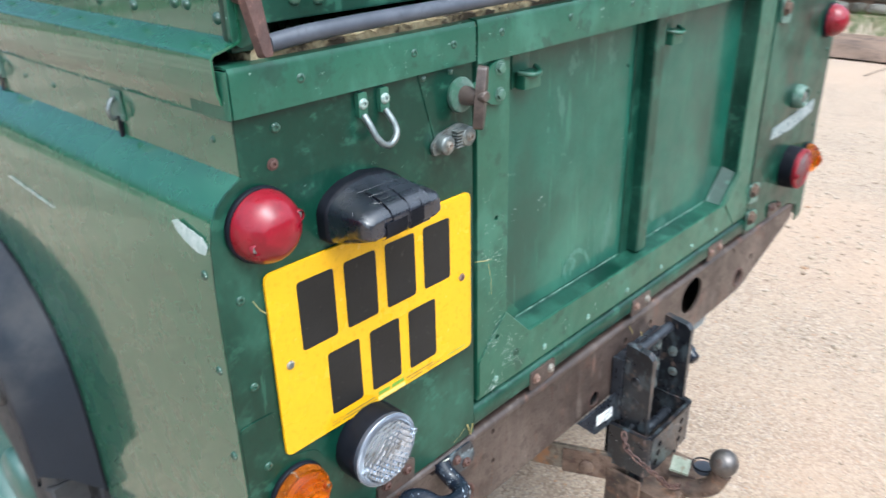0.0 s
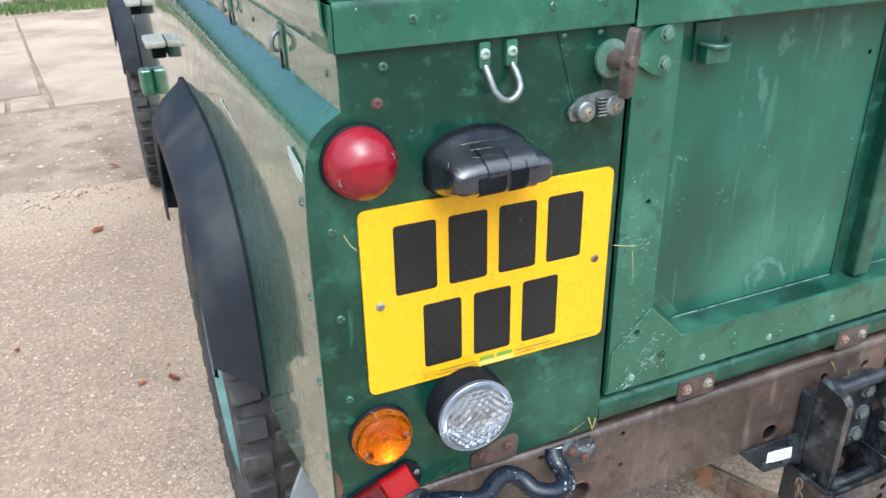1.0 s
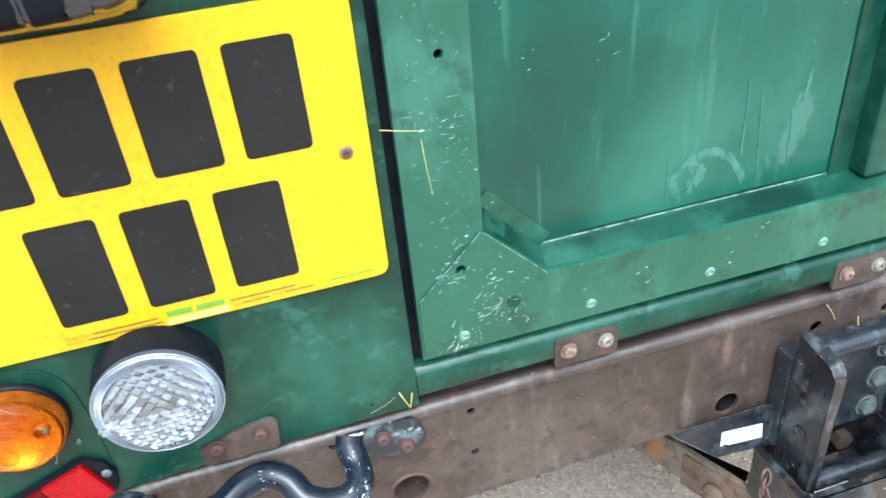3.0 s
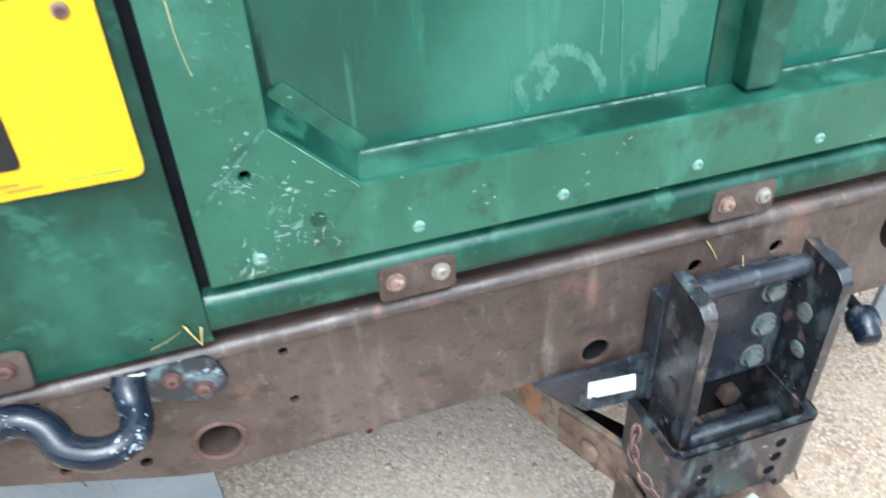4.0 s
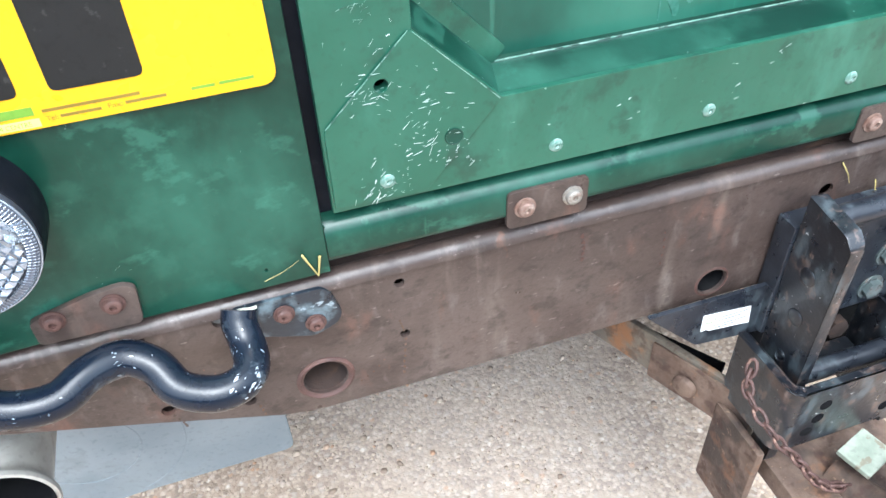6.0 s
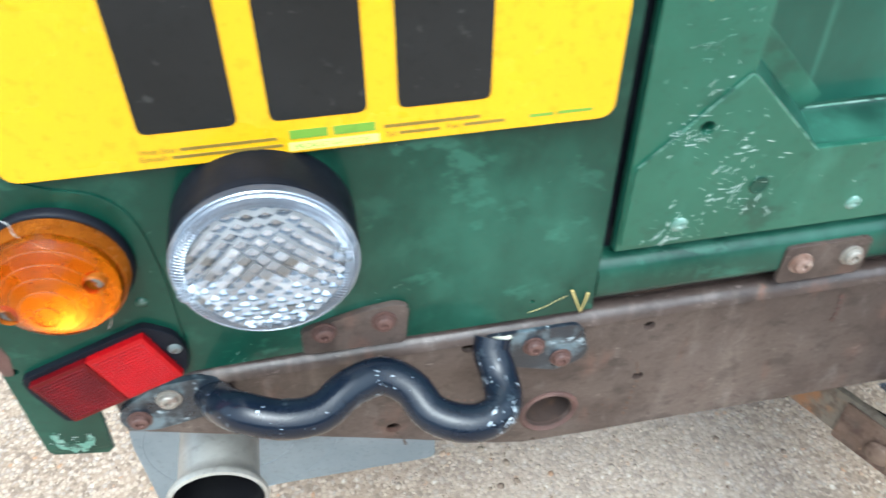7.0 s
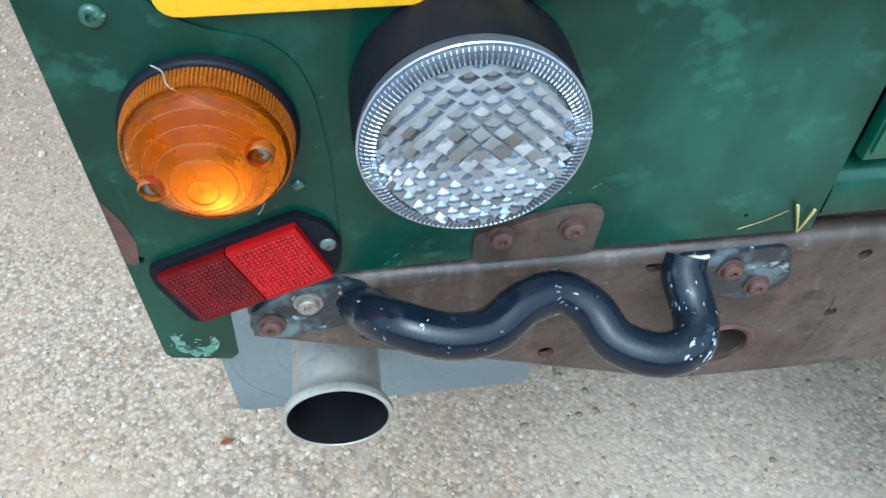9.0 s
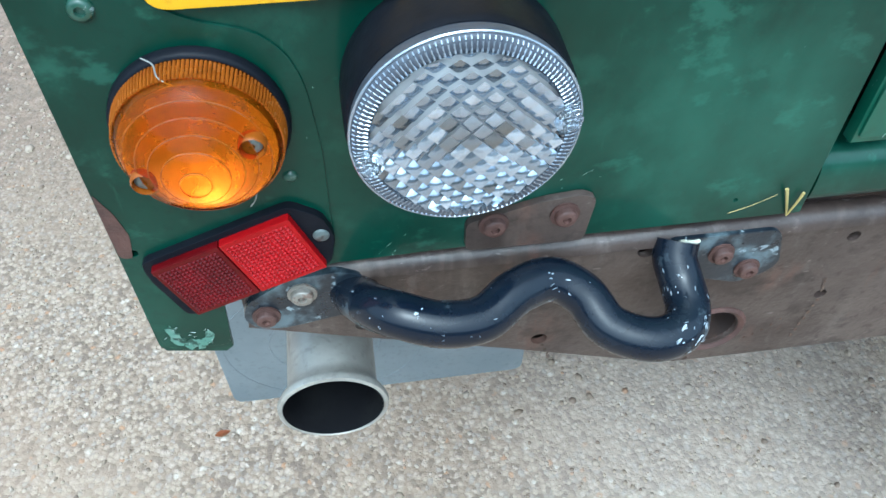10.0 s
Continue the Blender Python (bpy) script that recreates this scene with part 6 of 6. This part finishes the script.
for x, z in ((0.7550, 0.600), (0.7540, 0.560), (0.7500, 0.521), (0.676, 0.600), (0.676, 0.560)):
    part("bolt", hex_head(worn_stud, 0.0095, 0.0070), parent=tow, at=(x, -0.0185, z))
# added black sheet for the shaded opening below the back plate
part("opening_shade", box(0.6425, 0.8300, 0.0005, 0.0035, 0.372, 0.499, 0.0005), soot_and_shade, tow)
part("web_side", box(0.7737, 0.7833, -0.0194, 0.0004, 0.376, 0.499, 0.0005), black_steel, tow)
part("spindle", moved(lathe([(0, 0), (0.012, 0), (0.012, 0.010), (0.008, 0.012), (0, 0.012)], 6), pose(0.748, 0.0005, 0.455)), gap_dirt_and_shade, tow)
part("shelf", box(0.653, 0.771, -0.030, -0.002, 0.425, 0.431, 0.001), black_steel, tow)
u_pts = rounded([(0.632, -0.012), (0.632, -0.087), (0.791, -0.087), (0.791, -0.012)], 0.014, 6)[7:21] + rounded([(0.784, -0.012), (0.784, -0.080), (0.639, -0.080), (0.639, -0.012)], 0.009, 6)[7:21]
u_pts = [(0.632, -0.012)] + u_pts[:14] + [(0.791, -0.012), (0.784, -0.012)] + u_pts[14:] + [(0.639, -0.012)]
bm = sheet(u_pts, [], 0.0, 0.078)
moved(bm, Matrix(((0.955, 0, 0, 0.0240), (0, 0, 1, 0), (0, 1, 0, 0.421), (0, 0, 0, 1))))
slider = part("sliding_bracket", soften(bm, 0.0015, 2, 50), black_steel, tow, "U-shaped sliding bracket with rusty edges")
# flat black discs on the face, painting the dark of the bolt holes
for x, z in ((0.672, 0.473), (0.669, 0.456), (0.662, 0.440), (0.748, 0.477), (0.747, 0.458), (0.744, 0.440)):
    part("hole_shade_disc", lathe([(0.0060, 0.0), (0.0056, 0.0004), (0, 0.0004)], 16, at=(x - 0.006, -0.0870, z)), soot_and_shade, slider)
part("pin", moved(lathe([(0, 0), (0.0095, 0), (0.0095, 0.118), (0, 0.118)], 20), pose(0.653, -0.046, 0.462, 0, 0, 90)), bar_black, tow)
part("base_plate", box(0.645, 0.782, -0.130, -0.02, 0.352, 0.376, 0.004), bright_rust, tow, "rusty base plate")
part("ball_neck", tube([(0.700, -0.100, 0.372), (0.705, -0.140, 0.380), (0.712, -0.168, 0.400), (0.716, -0.180, 0.432)], 0.016, 16, 6), bright_rust, tow)
ball_bm = bmesh.new()
bmesh.ops.create_uvsphere(ball_bm, u_segments=28, v_segments=18, radius=0.0235)
part("tow_ball", moved(ball_bm, pose(0.716, -0.180, 0.452)), layered("worn_ball_steel", (0.10, 0.09, 0.085), (0.17, 0.15, 0.14), [((0.10, 0.06, 0.04), 60.0, 0.52, 0.66, 0.7, None, None, 0.6)], rough=(0.28, 0.42), metal=0.7, bump=0.2, scale=60), tow, "worn steel tow ball")
blk = part("electric_plate", moved(box(-0.020, 0.020, -0.016, 0.016, -0.0025, 0.0025, 0.0008), pose(0.7130, -0.1080, 0.4080, 4, 0, 18)), layered("verdigris", (0.19, 0.215, 0.165), (0.28, 0.30, 0.24), [((0.16, 0.12, 0.08), 90.0, 0.55, 0.66, 0.7, None, None, 0.8)], rough=(0.5, 0.7), metal=0.2, bump=0.3, scale=50), tow, "corroded grey-green plate")
part("plug_cap", moved(lathe([(0, 0), (0.0165, 0), (0.0175, 0.003), (0.0165, 0.0065), (0.010, 0.0080), (0, 0.0080)], 28), pose(0.730, -0.143, 0.4070, -90)), seal_grey, blk, "dark grey rubber plug cap")
part("cap_ring", tube([(0.730 + 0.018 * math.cos(k * math.pi / 10), -0.141 + 0.018 * math.sin(k * math.pi / 10), 0.417) for k in range(20)], 0.0016, 8, 1, closed=True), rubber, blk)
# brace and angle bar under the rail
brace_steel = layered("rusty_brace_steel", (0.085, 0.075, 0.062), (0.14, 0.115, 0.085), [((0.21, 0.095, 0.035), 14.0, 0.48, 0.60, 0.85, None, None, 0.8), ((0.05, 0.032, 0.022), 60.0, 0.52, 0.66, 0.6, None, None, 0.85)], rough=(0.55, 0.75), bump=0.5, bump_scale=350, scale=22)
brace = part("brace", moved(box(0.0, 0.250, -0.004, 0.004, 0.383, 0.434, 0.003), pose(0.542, 0.182, 0, 0, 0, -65.2)), brace_steel, tow, "flat rusty brace bar under the rail")
part("brace_end", moved(box(0.135, 0.246, -0.0075, -0.0042, 0.380, 0.430, 0.002), pose(0.542, 0.182, 0, 0, 0, -65.2)), bright_rust, brace)
part("bolt", moved(lathe([(0.0125, 0), (0.0125, 0.003), (0.010, 0.0055), (0, 0.006)], 24), pose(0.6085, 0.0165, 0.4020, 0, 0, -65.2)), bright_rust, brace)
part("angle_bar", moved(box(-0.090, 0.108, -0.007, 0.007, 0.380, 0.391, 0.001), pose(0.602, 0.119, 0, 0, 0, -55.0)), soot_and_shade, tow, "black angle bar beside the brace")
part("drop_plate", box(0.6225, 0.6310, -0.079, -0.014, 0.290, 0.408, 0.003), bright_rust, tow, "rusty drop plate below the bracket")
part("backing_bar", sheet(rounded([(0.530, 0.5520), (0.583, 0.5000), (0.650, 0.4935), (0.650, 0.5520)], 0.003, 3), [], -0.0105, -0.0065, 0.0008), bar_black, tow)
sticker = part("sticker", sheet([(0.5840, 0.5365), (0.5845, 0.5165), (0.5900, 0.5180), (0.5925, 0.5155), (0.6335, 0.5110), (0.6310, 0.5315)], [], -0.0112, -0.0106), label_white, tow, "torn white sticker")
part("print_ring", tube([(0.5915 + 0.0052 * math.cos(k * math.pi / 10), -0.0113, 0.5290 + 0.0034 * math.sin(k * math.pi / 10)) for k in range(20)], 0.0004, 6, 1, closed=True), print_green, sticker)
for x0, x1, z in ((0.600, 0.628, 0.5290), (0.600, 0.624, 0.5255), (0.595, 0.629, 0.5205), (0.596, 0.622, 0.5175)):
    part("print_bar", box(x0, x1, -0.0115, -0.0113, z - 0.0004, z + 0.0004), seal_grey, sticker)
# breakaway socket beyond the bracket
plug = part("towing_plug", moved(lathe([(0, 0), (0.014, 0), (0.0155, 0.006), (0.0155, 0.016), (0.0125, 0.020), (0.0120, 0.030), (0.008, 0.033), (0, 0.033)], 20), pose(0.866, -0.020, 0.5400, 20, 0, -20)), handle_paint, car, "black towing plug")
part("cable", tube([(0.866, -0.020, 0.540), (0.880, 0.020, 0.532), (0.890, 0.07, 0.540), (0.895, 0.12, 0.570)], 0.006, 8, 6), rubber, plug)

# -- chain hanging from the bracket --
chain = thing("chain", "short rusty steel chain hanging from the tow bracket", "chain", (0.640, -0.060, 0.47))
cp = smooth_path([(0.6170, -0.045, 0.500), (0.6090, -0.058, 0.478), (0.6200, -0.090, 0.452), (0.642, -0.104, 0.425), (0.655, -0.112, 0.405), (0.672, -0.118, 0.392), (0.690, -0.120, 0.386)], 3)
link_bm = tube([(0.0042 * math.cos(k * math.pi / 8) , 0, 0.0082 * math.sin(k * math.pi / 8)) for k in range(16)], 0.0016, 8, 1, closed=True)
LINK = to_mesh("link", link_bm, dark_rust)
for i, (p, q) in enumerate(zip(cp, cp[1:])):
    mid = (p + q) / 2
    ob = part("link", LINK, parent=chain)
    rot = (q - p).to_track_quat("Z", "Y").to_matrix().to_4x4() @ Matrix.Rotation(radians(90 * (i % 2) + 20), 4, "Z")
    ob.matrix_basis = Matrix.Translation(mid - Vector((0.640, -0.060, 0.47))) @ rot

# ---- ground and surroundings ----
def ground_sheet():
    """One sheet out to the horizon, finely divided near the vehicle and gently uneven."""
    bm = bmesh.new()
    xs = [-400, -60, -20] + [-8 + 0.25 * k for k in range(65)] + [20, 60, 400]
    ys = [-400, -60, -20] + [-6 + 0.25 * k for k in range(73)] + [24, 60, 400]
    vs = {}
    for i, x in enumerate(xs):
        for j, y in enumerate(ys):
            h = 0.006 * noise.noise((x * 0.7, y * 0.7, 0)) if abs(x) < 9 and abs(y) < 13 else 0
            vs[i, j] = bm.verts.new((x, y, h - 0.004))
    for i in range(len(xs) - 1):
        for j in range(len(ys) - 1):
            bm.faces.new((vs[i, j], vs[i + 1, j], vs[i + 1, j + 1], vs[i, j + 1]))
    return bm


ground = tagged(part("ground", ground_sheet(), aggregate), "tan exposed-aggregate paving with small pale pebbles", "paving", kind="structure")


def scatter_stones(rng, count, area, size, z=0.0):
    """Loose stones as low, uneven lumps."""
    base = bmesh.new()
    bmesh.ops.create_icosphere(base, subdivisions=1, radius=1)
    bv = [v.co.copy() for v in base.verts]
    bf = [[v.index for v in f.verts] for f in base.faces]
    base.free()
    verts, faces = [], []
    for _ in range(count):
        x, y = rng.uniform(area[0], area[1]), rng.uniform(area[2], area[3])
        s = rng.uniform(*size) * (1.0 if rng.random() < 0.92 else 1.8)
        sx, sy, sz, a = s * rng.uniform(0.8, 1.3), s * rng.uniform(0.7, 1.1), s * rng.uniform(0.35, 0.65), rng.uniform(0, 3.14)
        o = len(verts)
        for c in bv:
            q = 1 + rng.uniform(-0.18, 0.18)
            u, w = c.x * sx * q, c.y * sy * q
            verts.append((x + u * math.cos(a) - w * math.sin(a), y + u * math.sin(a) + w * math.cos(a), z + c.z * sz * q + 0.006 * noise.noise((x * 0.7, y * 0.7, 0)) - 0.004 + sz * 0.25))
        faces += [[o + k for k in f] for f in bf]
    me = bpy.data.meshes.new("stones")
    me.from_pydata(verts, [], faces)
    me.materials.append(pebbles_mat)
    me.polygons.foreach_set("use_smooth", [True] * len(me.polygons))
    return me


tagged(part("pebbles", scatter_stones(random.Random(1), 12000, (-0.9, 2.0, -0.35, 1.1), (0.0015, 0.0036))), "small pale pebbles standing out of the paving", "pebbles", kind="stuff")
tagged(part("pebbles", scatter_stones(random.Random(2), 9000, (-2.2, 0.05, 0.9, 3.2), (0.002, 0.006))), "loose pale pebbles on the paving", "pebbles", kind="stuff")
tagged(part("gravel", scatter_stones(random.Random(4), 2600, (-3.4, 0.3, 2.9, 4.75), (0.003, 0.010), 0.004)), "coarse loose gravel between paving and slabs", "gravel", kind="stuff")
tagged(part("pebbles", scatter_stones(random.Random(6), 6000, (1.9, 4.5, -0.8, 2.2), (0.003, 0.008))), "loose pale pebbles on the paving", "pebbles", kind="stuff")

def dirt_sheet():
    """Gravelly dirt washed over the paving, with an uneven front edge and low humps."""
    bm = bmesh.new()
    xs, ys = [-6 + 0.12 * k for k in range(76)], [0.1 * k for k in range(19)]
    vs = {}
    for i, x in enumerate(xs):
        front = 3.25 + 0.22 * noise.noise((x * 1.3, 5, 0)) + 0.08 * noise.noise((x * 5, 9, 0))
        for j, k in enumerate(ys):
            y = front + (9.25 - front) * (k / 1.8) ** 2
            lift = min(1.0, j / 3) * (0.004 + 0.010 * (0.5 + noise.noise((x * 6, y * 6, 2))))
            vs[i, j] = bm.verts.new((x, y, -0.006 + 0.006 * noise.noise((x * 0.7, y * 0.7, 0)) + lift))
    for i in range(len(xs) - 1):
        for j in range(len(ys) - 1):
            bm.faces.new((vs[i, j], vs[i + 1, j], vs[i + 1, j + 1], vs[i, j + 1]))
    return bm


tagged(part("dirt_strip", dirt_sheet(), dirt), "brown gravelly dirt washed against the concrete slabs", "dirt", kind="structure")

# concrete slabs beyond the gravel, with cracked corner
slabs = thing("concrete_apron", "worn concrete slabs with dark joints and a cracked corner", "concrete slab", (0, 4.8, 0), kind="structure")


def slab(points):
    bm = sheet(points, [], 0, 0.05)
    moved(bm, Matrix(((1, 0, 0, 0), (0, 0, 1, 0), (0, -1, 0, 0.03), (0, 0, 0, 1))))
    for v in bm.verts:
        v.co.z = 0.022 if v.co.z > 0.0 else -0.02
    return soften(bm, 0.008, 2, 50)


def slab_at(points):
    # points as (x, y); the plate is turned flat
    bm = bmesh.new()
    f = bm.faces.new([bm.verts.new((x, y - 4.8, -0.02)) for x, y in points])
    ext = bmesh.ops.extrude_face_region(bm, geom=[f])
    bmesh.ops.translate(bm, vec=(0, 0, 0.042), verts=[v for v in ext["geom"] if isinstance(v, bmesh.types.BMVert)])
    bmesh.ops.recalc_face_normals(bm, faces=bm.faces)
    return soften(bm, 0.008, 2, 50)


for pts in ([(-0.525, 4.80), (2.6, 4.84), (2.6, 9.2), (-0.98, 9.2), (-0.70, 6.4)],
            [(-0.62, 5.20), (-0.72, 6.4), (-1.0, 9.2), (-5.5, 9.2), (-5.5, 4.95), (-1.1, 5.12)],
            [(-0.555, 4.80), (-0.60, 5.16), (-0.80, 5.14), (-0.78, 4.79)],
            [(-0.81, 4.79), (-0.83, 5.12), (-1.2, 5.08), (-5.5, 4.90), (-5.5, 4.76)]):
    part("slab", slab_at(pts), concrete, slabs)

# grass verge and rubble wall behind the slabs
def grass_tufts(rng, count, area, height):
    verts, faces = [], []
    for _ in range(count):
        x, y, a = rng.uniform(area[0], area[1]), rng.uniform(area[2], area[3]), rng.uniform(0, 6.28)
        h, w, b = rng.uniform(*height), rng.uniform(0.003, 0.006), rng.uniform(0.01, 0.05)
        o = len(verts)
        c, s = math.cos(a), math.sin(a)
        verts += [(x - w * s, y + w * c, 0), (x + w * s, y - w * c, 0), (x + b * 0.4 * c + w * 0.6 * s, y + b * 0.4 * s - w * 0.6 * c, h * 0.6),
                  (x + b * 0.4 * c - w * 0.6 * s, y + b * 0.4 * s + w * 0.6 * c, h * 0.6), (x + b * c, y + b * s, h)]
        faces += [(o, o + 1, o + 2, o + 3), (o + 3, o + 2, o + 4)]
    me = bpy.data.meshes.new("grass")
    me.from_pydata(verts, [], faces)
    me.materials.append(grass_blade)
    return me


tagged(part("grass", grass_tufts(random.Random(8), 9000, (-6, 3, 9.3, 10.0), (0.04, 0.12))), "short green grass verge below a stone wall", "grass", kind="stuff")
tagged(part("grass", grass_tufts(random.Random(9), 3000, (7.6, 9.0, 0.0, 5.0), (0.04, 0.12))), "short green grass verge", "grass", kind="stuff")


def stone_mesh(rng):
    bm = bmesh.new()
    bmesh.ops.create_icosphere(bm, subdivisions=2, radius=0.5)
    for v in bm.verts:
        c = v.co.normalized()
        v.co = Vector([math.copysign(abs(k) ** 0.6, k) for k in c]) * 0.5
        v.co *= 1 + 0.18 * noise.noise(v.co * 3 + Vector((rng.random() * 50, 0, 0)))
    return to_mesh("stone", bm, wall_stone)


STONES = [stone_mesh(random.Random(k)) for k in range(5)]


def rubble_wall(origin, along, length, rows, rng, label):
    wall = thing("stone_wall", label, "wall", origin, kind="structure")
    u = Vector(along).normalized()
    n = Vector((-u.y, u.x, 0))
    core = bmesh.new()
    bmesh.ops.create_cube(core, size=1)
    hgt = rows * 0.13
    for v in core.verts:
        v.co = u * ((v.co.x + 0.5) * length) + n * (v.co.y * 0.22) + Vector((0, 0, (v.co.z + 0.5) * hgt))
    part("wall_core", core, soil, wall)
    for r in range(rows):
        d = 0.0
        while d < length:
            w, h = rng.uniform(0.18, 0.42), rng.uniform(0.11, 0.15)
            ob = part("stone", rng.choice(STONES), parent=wall)
            ob.matrix_basis = Matrix.Translation(u * (d + w / 2) + Vector((0, 0, r * 0.13 + 0.065))) @ Matrix.Rotation(math.atan2(u.y, u.x) + rng.gauss(0, 0.06), 4, "Z") @ Matrix.Diagonal((w, 0.34, h, 1))
            d += w * 0.97
    return wall


rubble_wall((-6, 10.3, 0), (1, 0, 0), 10.0, 7, random.Random(21), "rough grey rubble stone wall behind the yard")
rubble_wall((9.3, -3.0, 0), (0, 1, 0), 8.0, 4, random.Random(22), "low pale rubble stone wall beside the yard")


def bed_sheet():
    bm = bmesh.new()
    xs, ys = [6.55 + 0.12 * k for k in range(10)], [-2 + 0.25 * k for k in range(33)]
    vs = {(i, j): bm.verts.new((x + 0.08 * noise.noise((0, y * 2, 3)) * (i == 0), y, 0.012 + (0.05 * noise.noise((x * 4, y * 4, 1)) + 0.04) * (0 < i < 9))) for i, x in enumerate(xs) for j, y in enumerate(ys)}
    for i in range(len(xs) - 1):
        for j in range(len(ys) - 1):
            bm.faces.new((vs[i, j], vs[i + 1, j], vs[i + 1, j + 1], vs[i, j + 1]))
    return bm


tagged(part("soil_bed", bed_sheet(), soil), "brown leafy soil bed along the paving edge", "soil", kind="structure")

# unseen plain wall, added behind the camera to cut glare on the rear panels
block_wall_mat = layered("dark_wall_render", (0.10, 0.095, 0.075), (0.15, 0.135, 0.11), [((0.05, 0.06, 0.035), 0.8, 0.48, 0.65, 0.7, None, None, 0.9)], rough=(0.85, 0.95), bump=0.3, bump_scale=30, scale=0.6, fine=9)
tagged(part("light_block_wall", box(-16, 16, -8.4, -8.0, -0.05, 2.2, 0.02), block_wall_mat), "plain dark unseen wall added behind the camera to hold back light", "wall", kind="structure")

# ---- loose small things ----
def leaf(at, size, turn, label):
    bm = bmesh.new()
    prof = [(-1, 0), (-0.6, 0.34), (-0.1, 0.48), (0.4, 0.36), (0.8, 0.14), (1.05, 0.0)]
    up = [bm.verts.new((u * size, w * size, 0.20 * size * abs(w) + 0.10 * size * u * u)) for u, w in prof[1:-1]]
    dn = [bm.verts.new((u * size, -w * size, 0.26 * size * abs(w) + 0.10 * size * u * u)) for u, w in prof[1:-1]]
    mid = [bm.verts.new((u * size, 0, 0.10 * size * u * u)) for u, w in prof]
    for k in range(4):
        if k == 0:
            bm.faces.new((mid[0], mid[1], up[0]))
            bm.faces.new((mid[0], dn[0], mid[1]))
        else:
            bm.faces.new((mid[k], mid[k + 1], up[k], up[k - 1]))
            bm.faces.new((mid[k], dn[k - 1], dn[k], mid[k + 1]))
    bm.faces.new((mid[4], mid[5], up[3]))
    bm.faces.new((mid[4], dn[3], mid[5]))
    bmesh.ops.solidify(bm, geom=bm.faces[:], thickness=0.0006)
    return tagged(part("leaf", bm, leaf_dry, at=at, turn=turn), label, "leaf", group="fallen leaves")


leaf((-0.175, 1.387, 0.004), 0.030, (20, 10, 100), "curled orange-brown fallen leaf on the paving")
leaf((-0.260, 1.40, 0.002), 0.016, (10, 0, 30), "small dark brown fallen leaf on the paving")
leaf((-0.34, 2.62, 0.006), 0.034, (15, 0, 40), "brown fallen leaf on the gravel")
leaf((-0.24, 3.4, 0.02), 0.030, (10, 20, 0), "brown fallen leaf on the gravel")
leaf((0.446, 0.46, 0.004), 0.010, (0, 15, 60), "small orange leaf scrap on the paving")
leaf((0.60, 0.55, 0.004), 0.007, (0, 15, 10), "small orange leaf scrap on the paving")
leaf((-0.15, 0.30, 0.004), 0.011, (0, 10, 20), "small orange leaf scrap on the paving")
leaf((-0.60, 1.75, 0.004), 0.016, (0, 10, 70), "small dark brown fallen leaf on the paving")


def stalk(points, r, label):
    return tagged(part("straw", tube(points, r, 6, 5, taper=r * 0.5), straw), label, "straw", group="stray straws")


stalk([(0.2722, -0.0025, 0.6980), (0.2760, -0.0022, 0.6878), (0.2798, -0.0012, 0.6772)], 0.0009, "short yellow straw caught below the tailgate")
stalk([(0.2826, -0.0025, 0.6940), (0.2812, -0.0022, 0.6860), (0.2798, -0.0014, 0.6772)], 0.0009, "short yellow straw caught below the tailgate")
stalk([(0.2466, -0.0014, 0.6835), (0.2584, -0.0014, 0.6877), (0.2695, -0.0014, 0.6936)], 0.00018, "fine pale straw lying on the panel edge")
stalk([(0.286, -0.004, 0.928), (0.300, -0.008, 0.926), (0.316, -0.006, 0.922)], 0.0004, "pale straw sticking out of the tailgate gap")
stalk([(0.313, -0.003, 0.915), (0.314, -0.006, 0.895), (0.317, -0.004, 0.872)], 0.0003, "pale straw hanging on the tailgate")
stalk([(0.691, 0.0030, 0.655), (0.698, 0.0010, 0.644), (0.705, 0.0025, 0.632)], 0.0006, "yellow straw lying on the rail")
stalk([(0.7325, 0.0030, 0.628), (0.7315, -0.002, 0.617), (0.7300, -0.006, 0.606)], 0.0006, "yellow straw lying on the rail")
stalk([(-0.004, -0.007, 0.985), (-0.010, -0.007, 0.992), (-0.014, -0.004, 1.001)], 0.0005, "tiny straw behind the number plate")
tagged(part("cobweb", tube([(-0.004, -0.012, 0.8045), (0.000, -0.015, 0.8035), (0.001, -0.016, 0.798), (0.012, -0.021, 0.794), (0.019, -0.024, 0.790)], 0.0003, 6, 4), cobweb), "grey cobweb thread on the amber lamp", "cobweb")
tagged(part("cobweb", tube([(0.024, -0.010, 0.739), (0.0225, -0.011, 0.733), (0.0195, -0.009, 0.727)], 0.0003, 6, 4), cobweb), "grey cobweb thread under the amber lamp", "cobweb")
for k, (x, y, ln, a) in enumerate(((5.2, 1.2, 0.5, 0.3), (5.6, 1.7, 0.4, 0.1), (6.0, 1.1, 0.6, -0.2), (5.3, 0.7, 0.35, 0.5), (6.3, 1.9, 0.5, 0.0), (4.6, 1.05, 0.3, 0.25), (1.06, 0.13, 0.03, 1.2))):
    c, s = math.cos(a), math.sin(a)
    tagged(part("twig", tube([(x, y, 0.006), (x + c * ln * 0.5, y + s * ln * 0.5 + 0.02 * ln, 0.012), (x + c * ln, y + s * ln, 0.006)], 0.004 if ln > 0.1 else 0.002, 6, 5, taper=0.0015), twig_bark), "thin brown twig lying on the paving", "twig", group="fallen twigs")
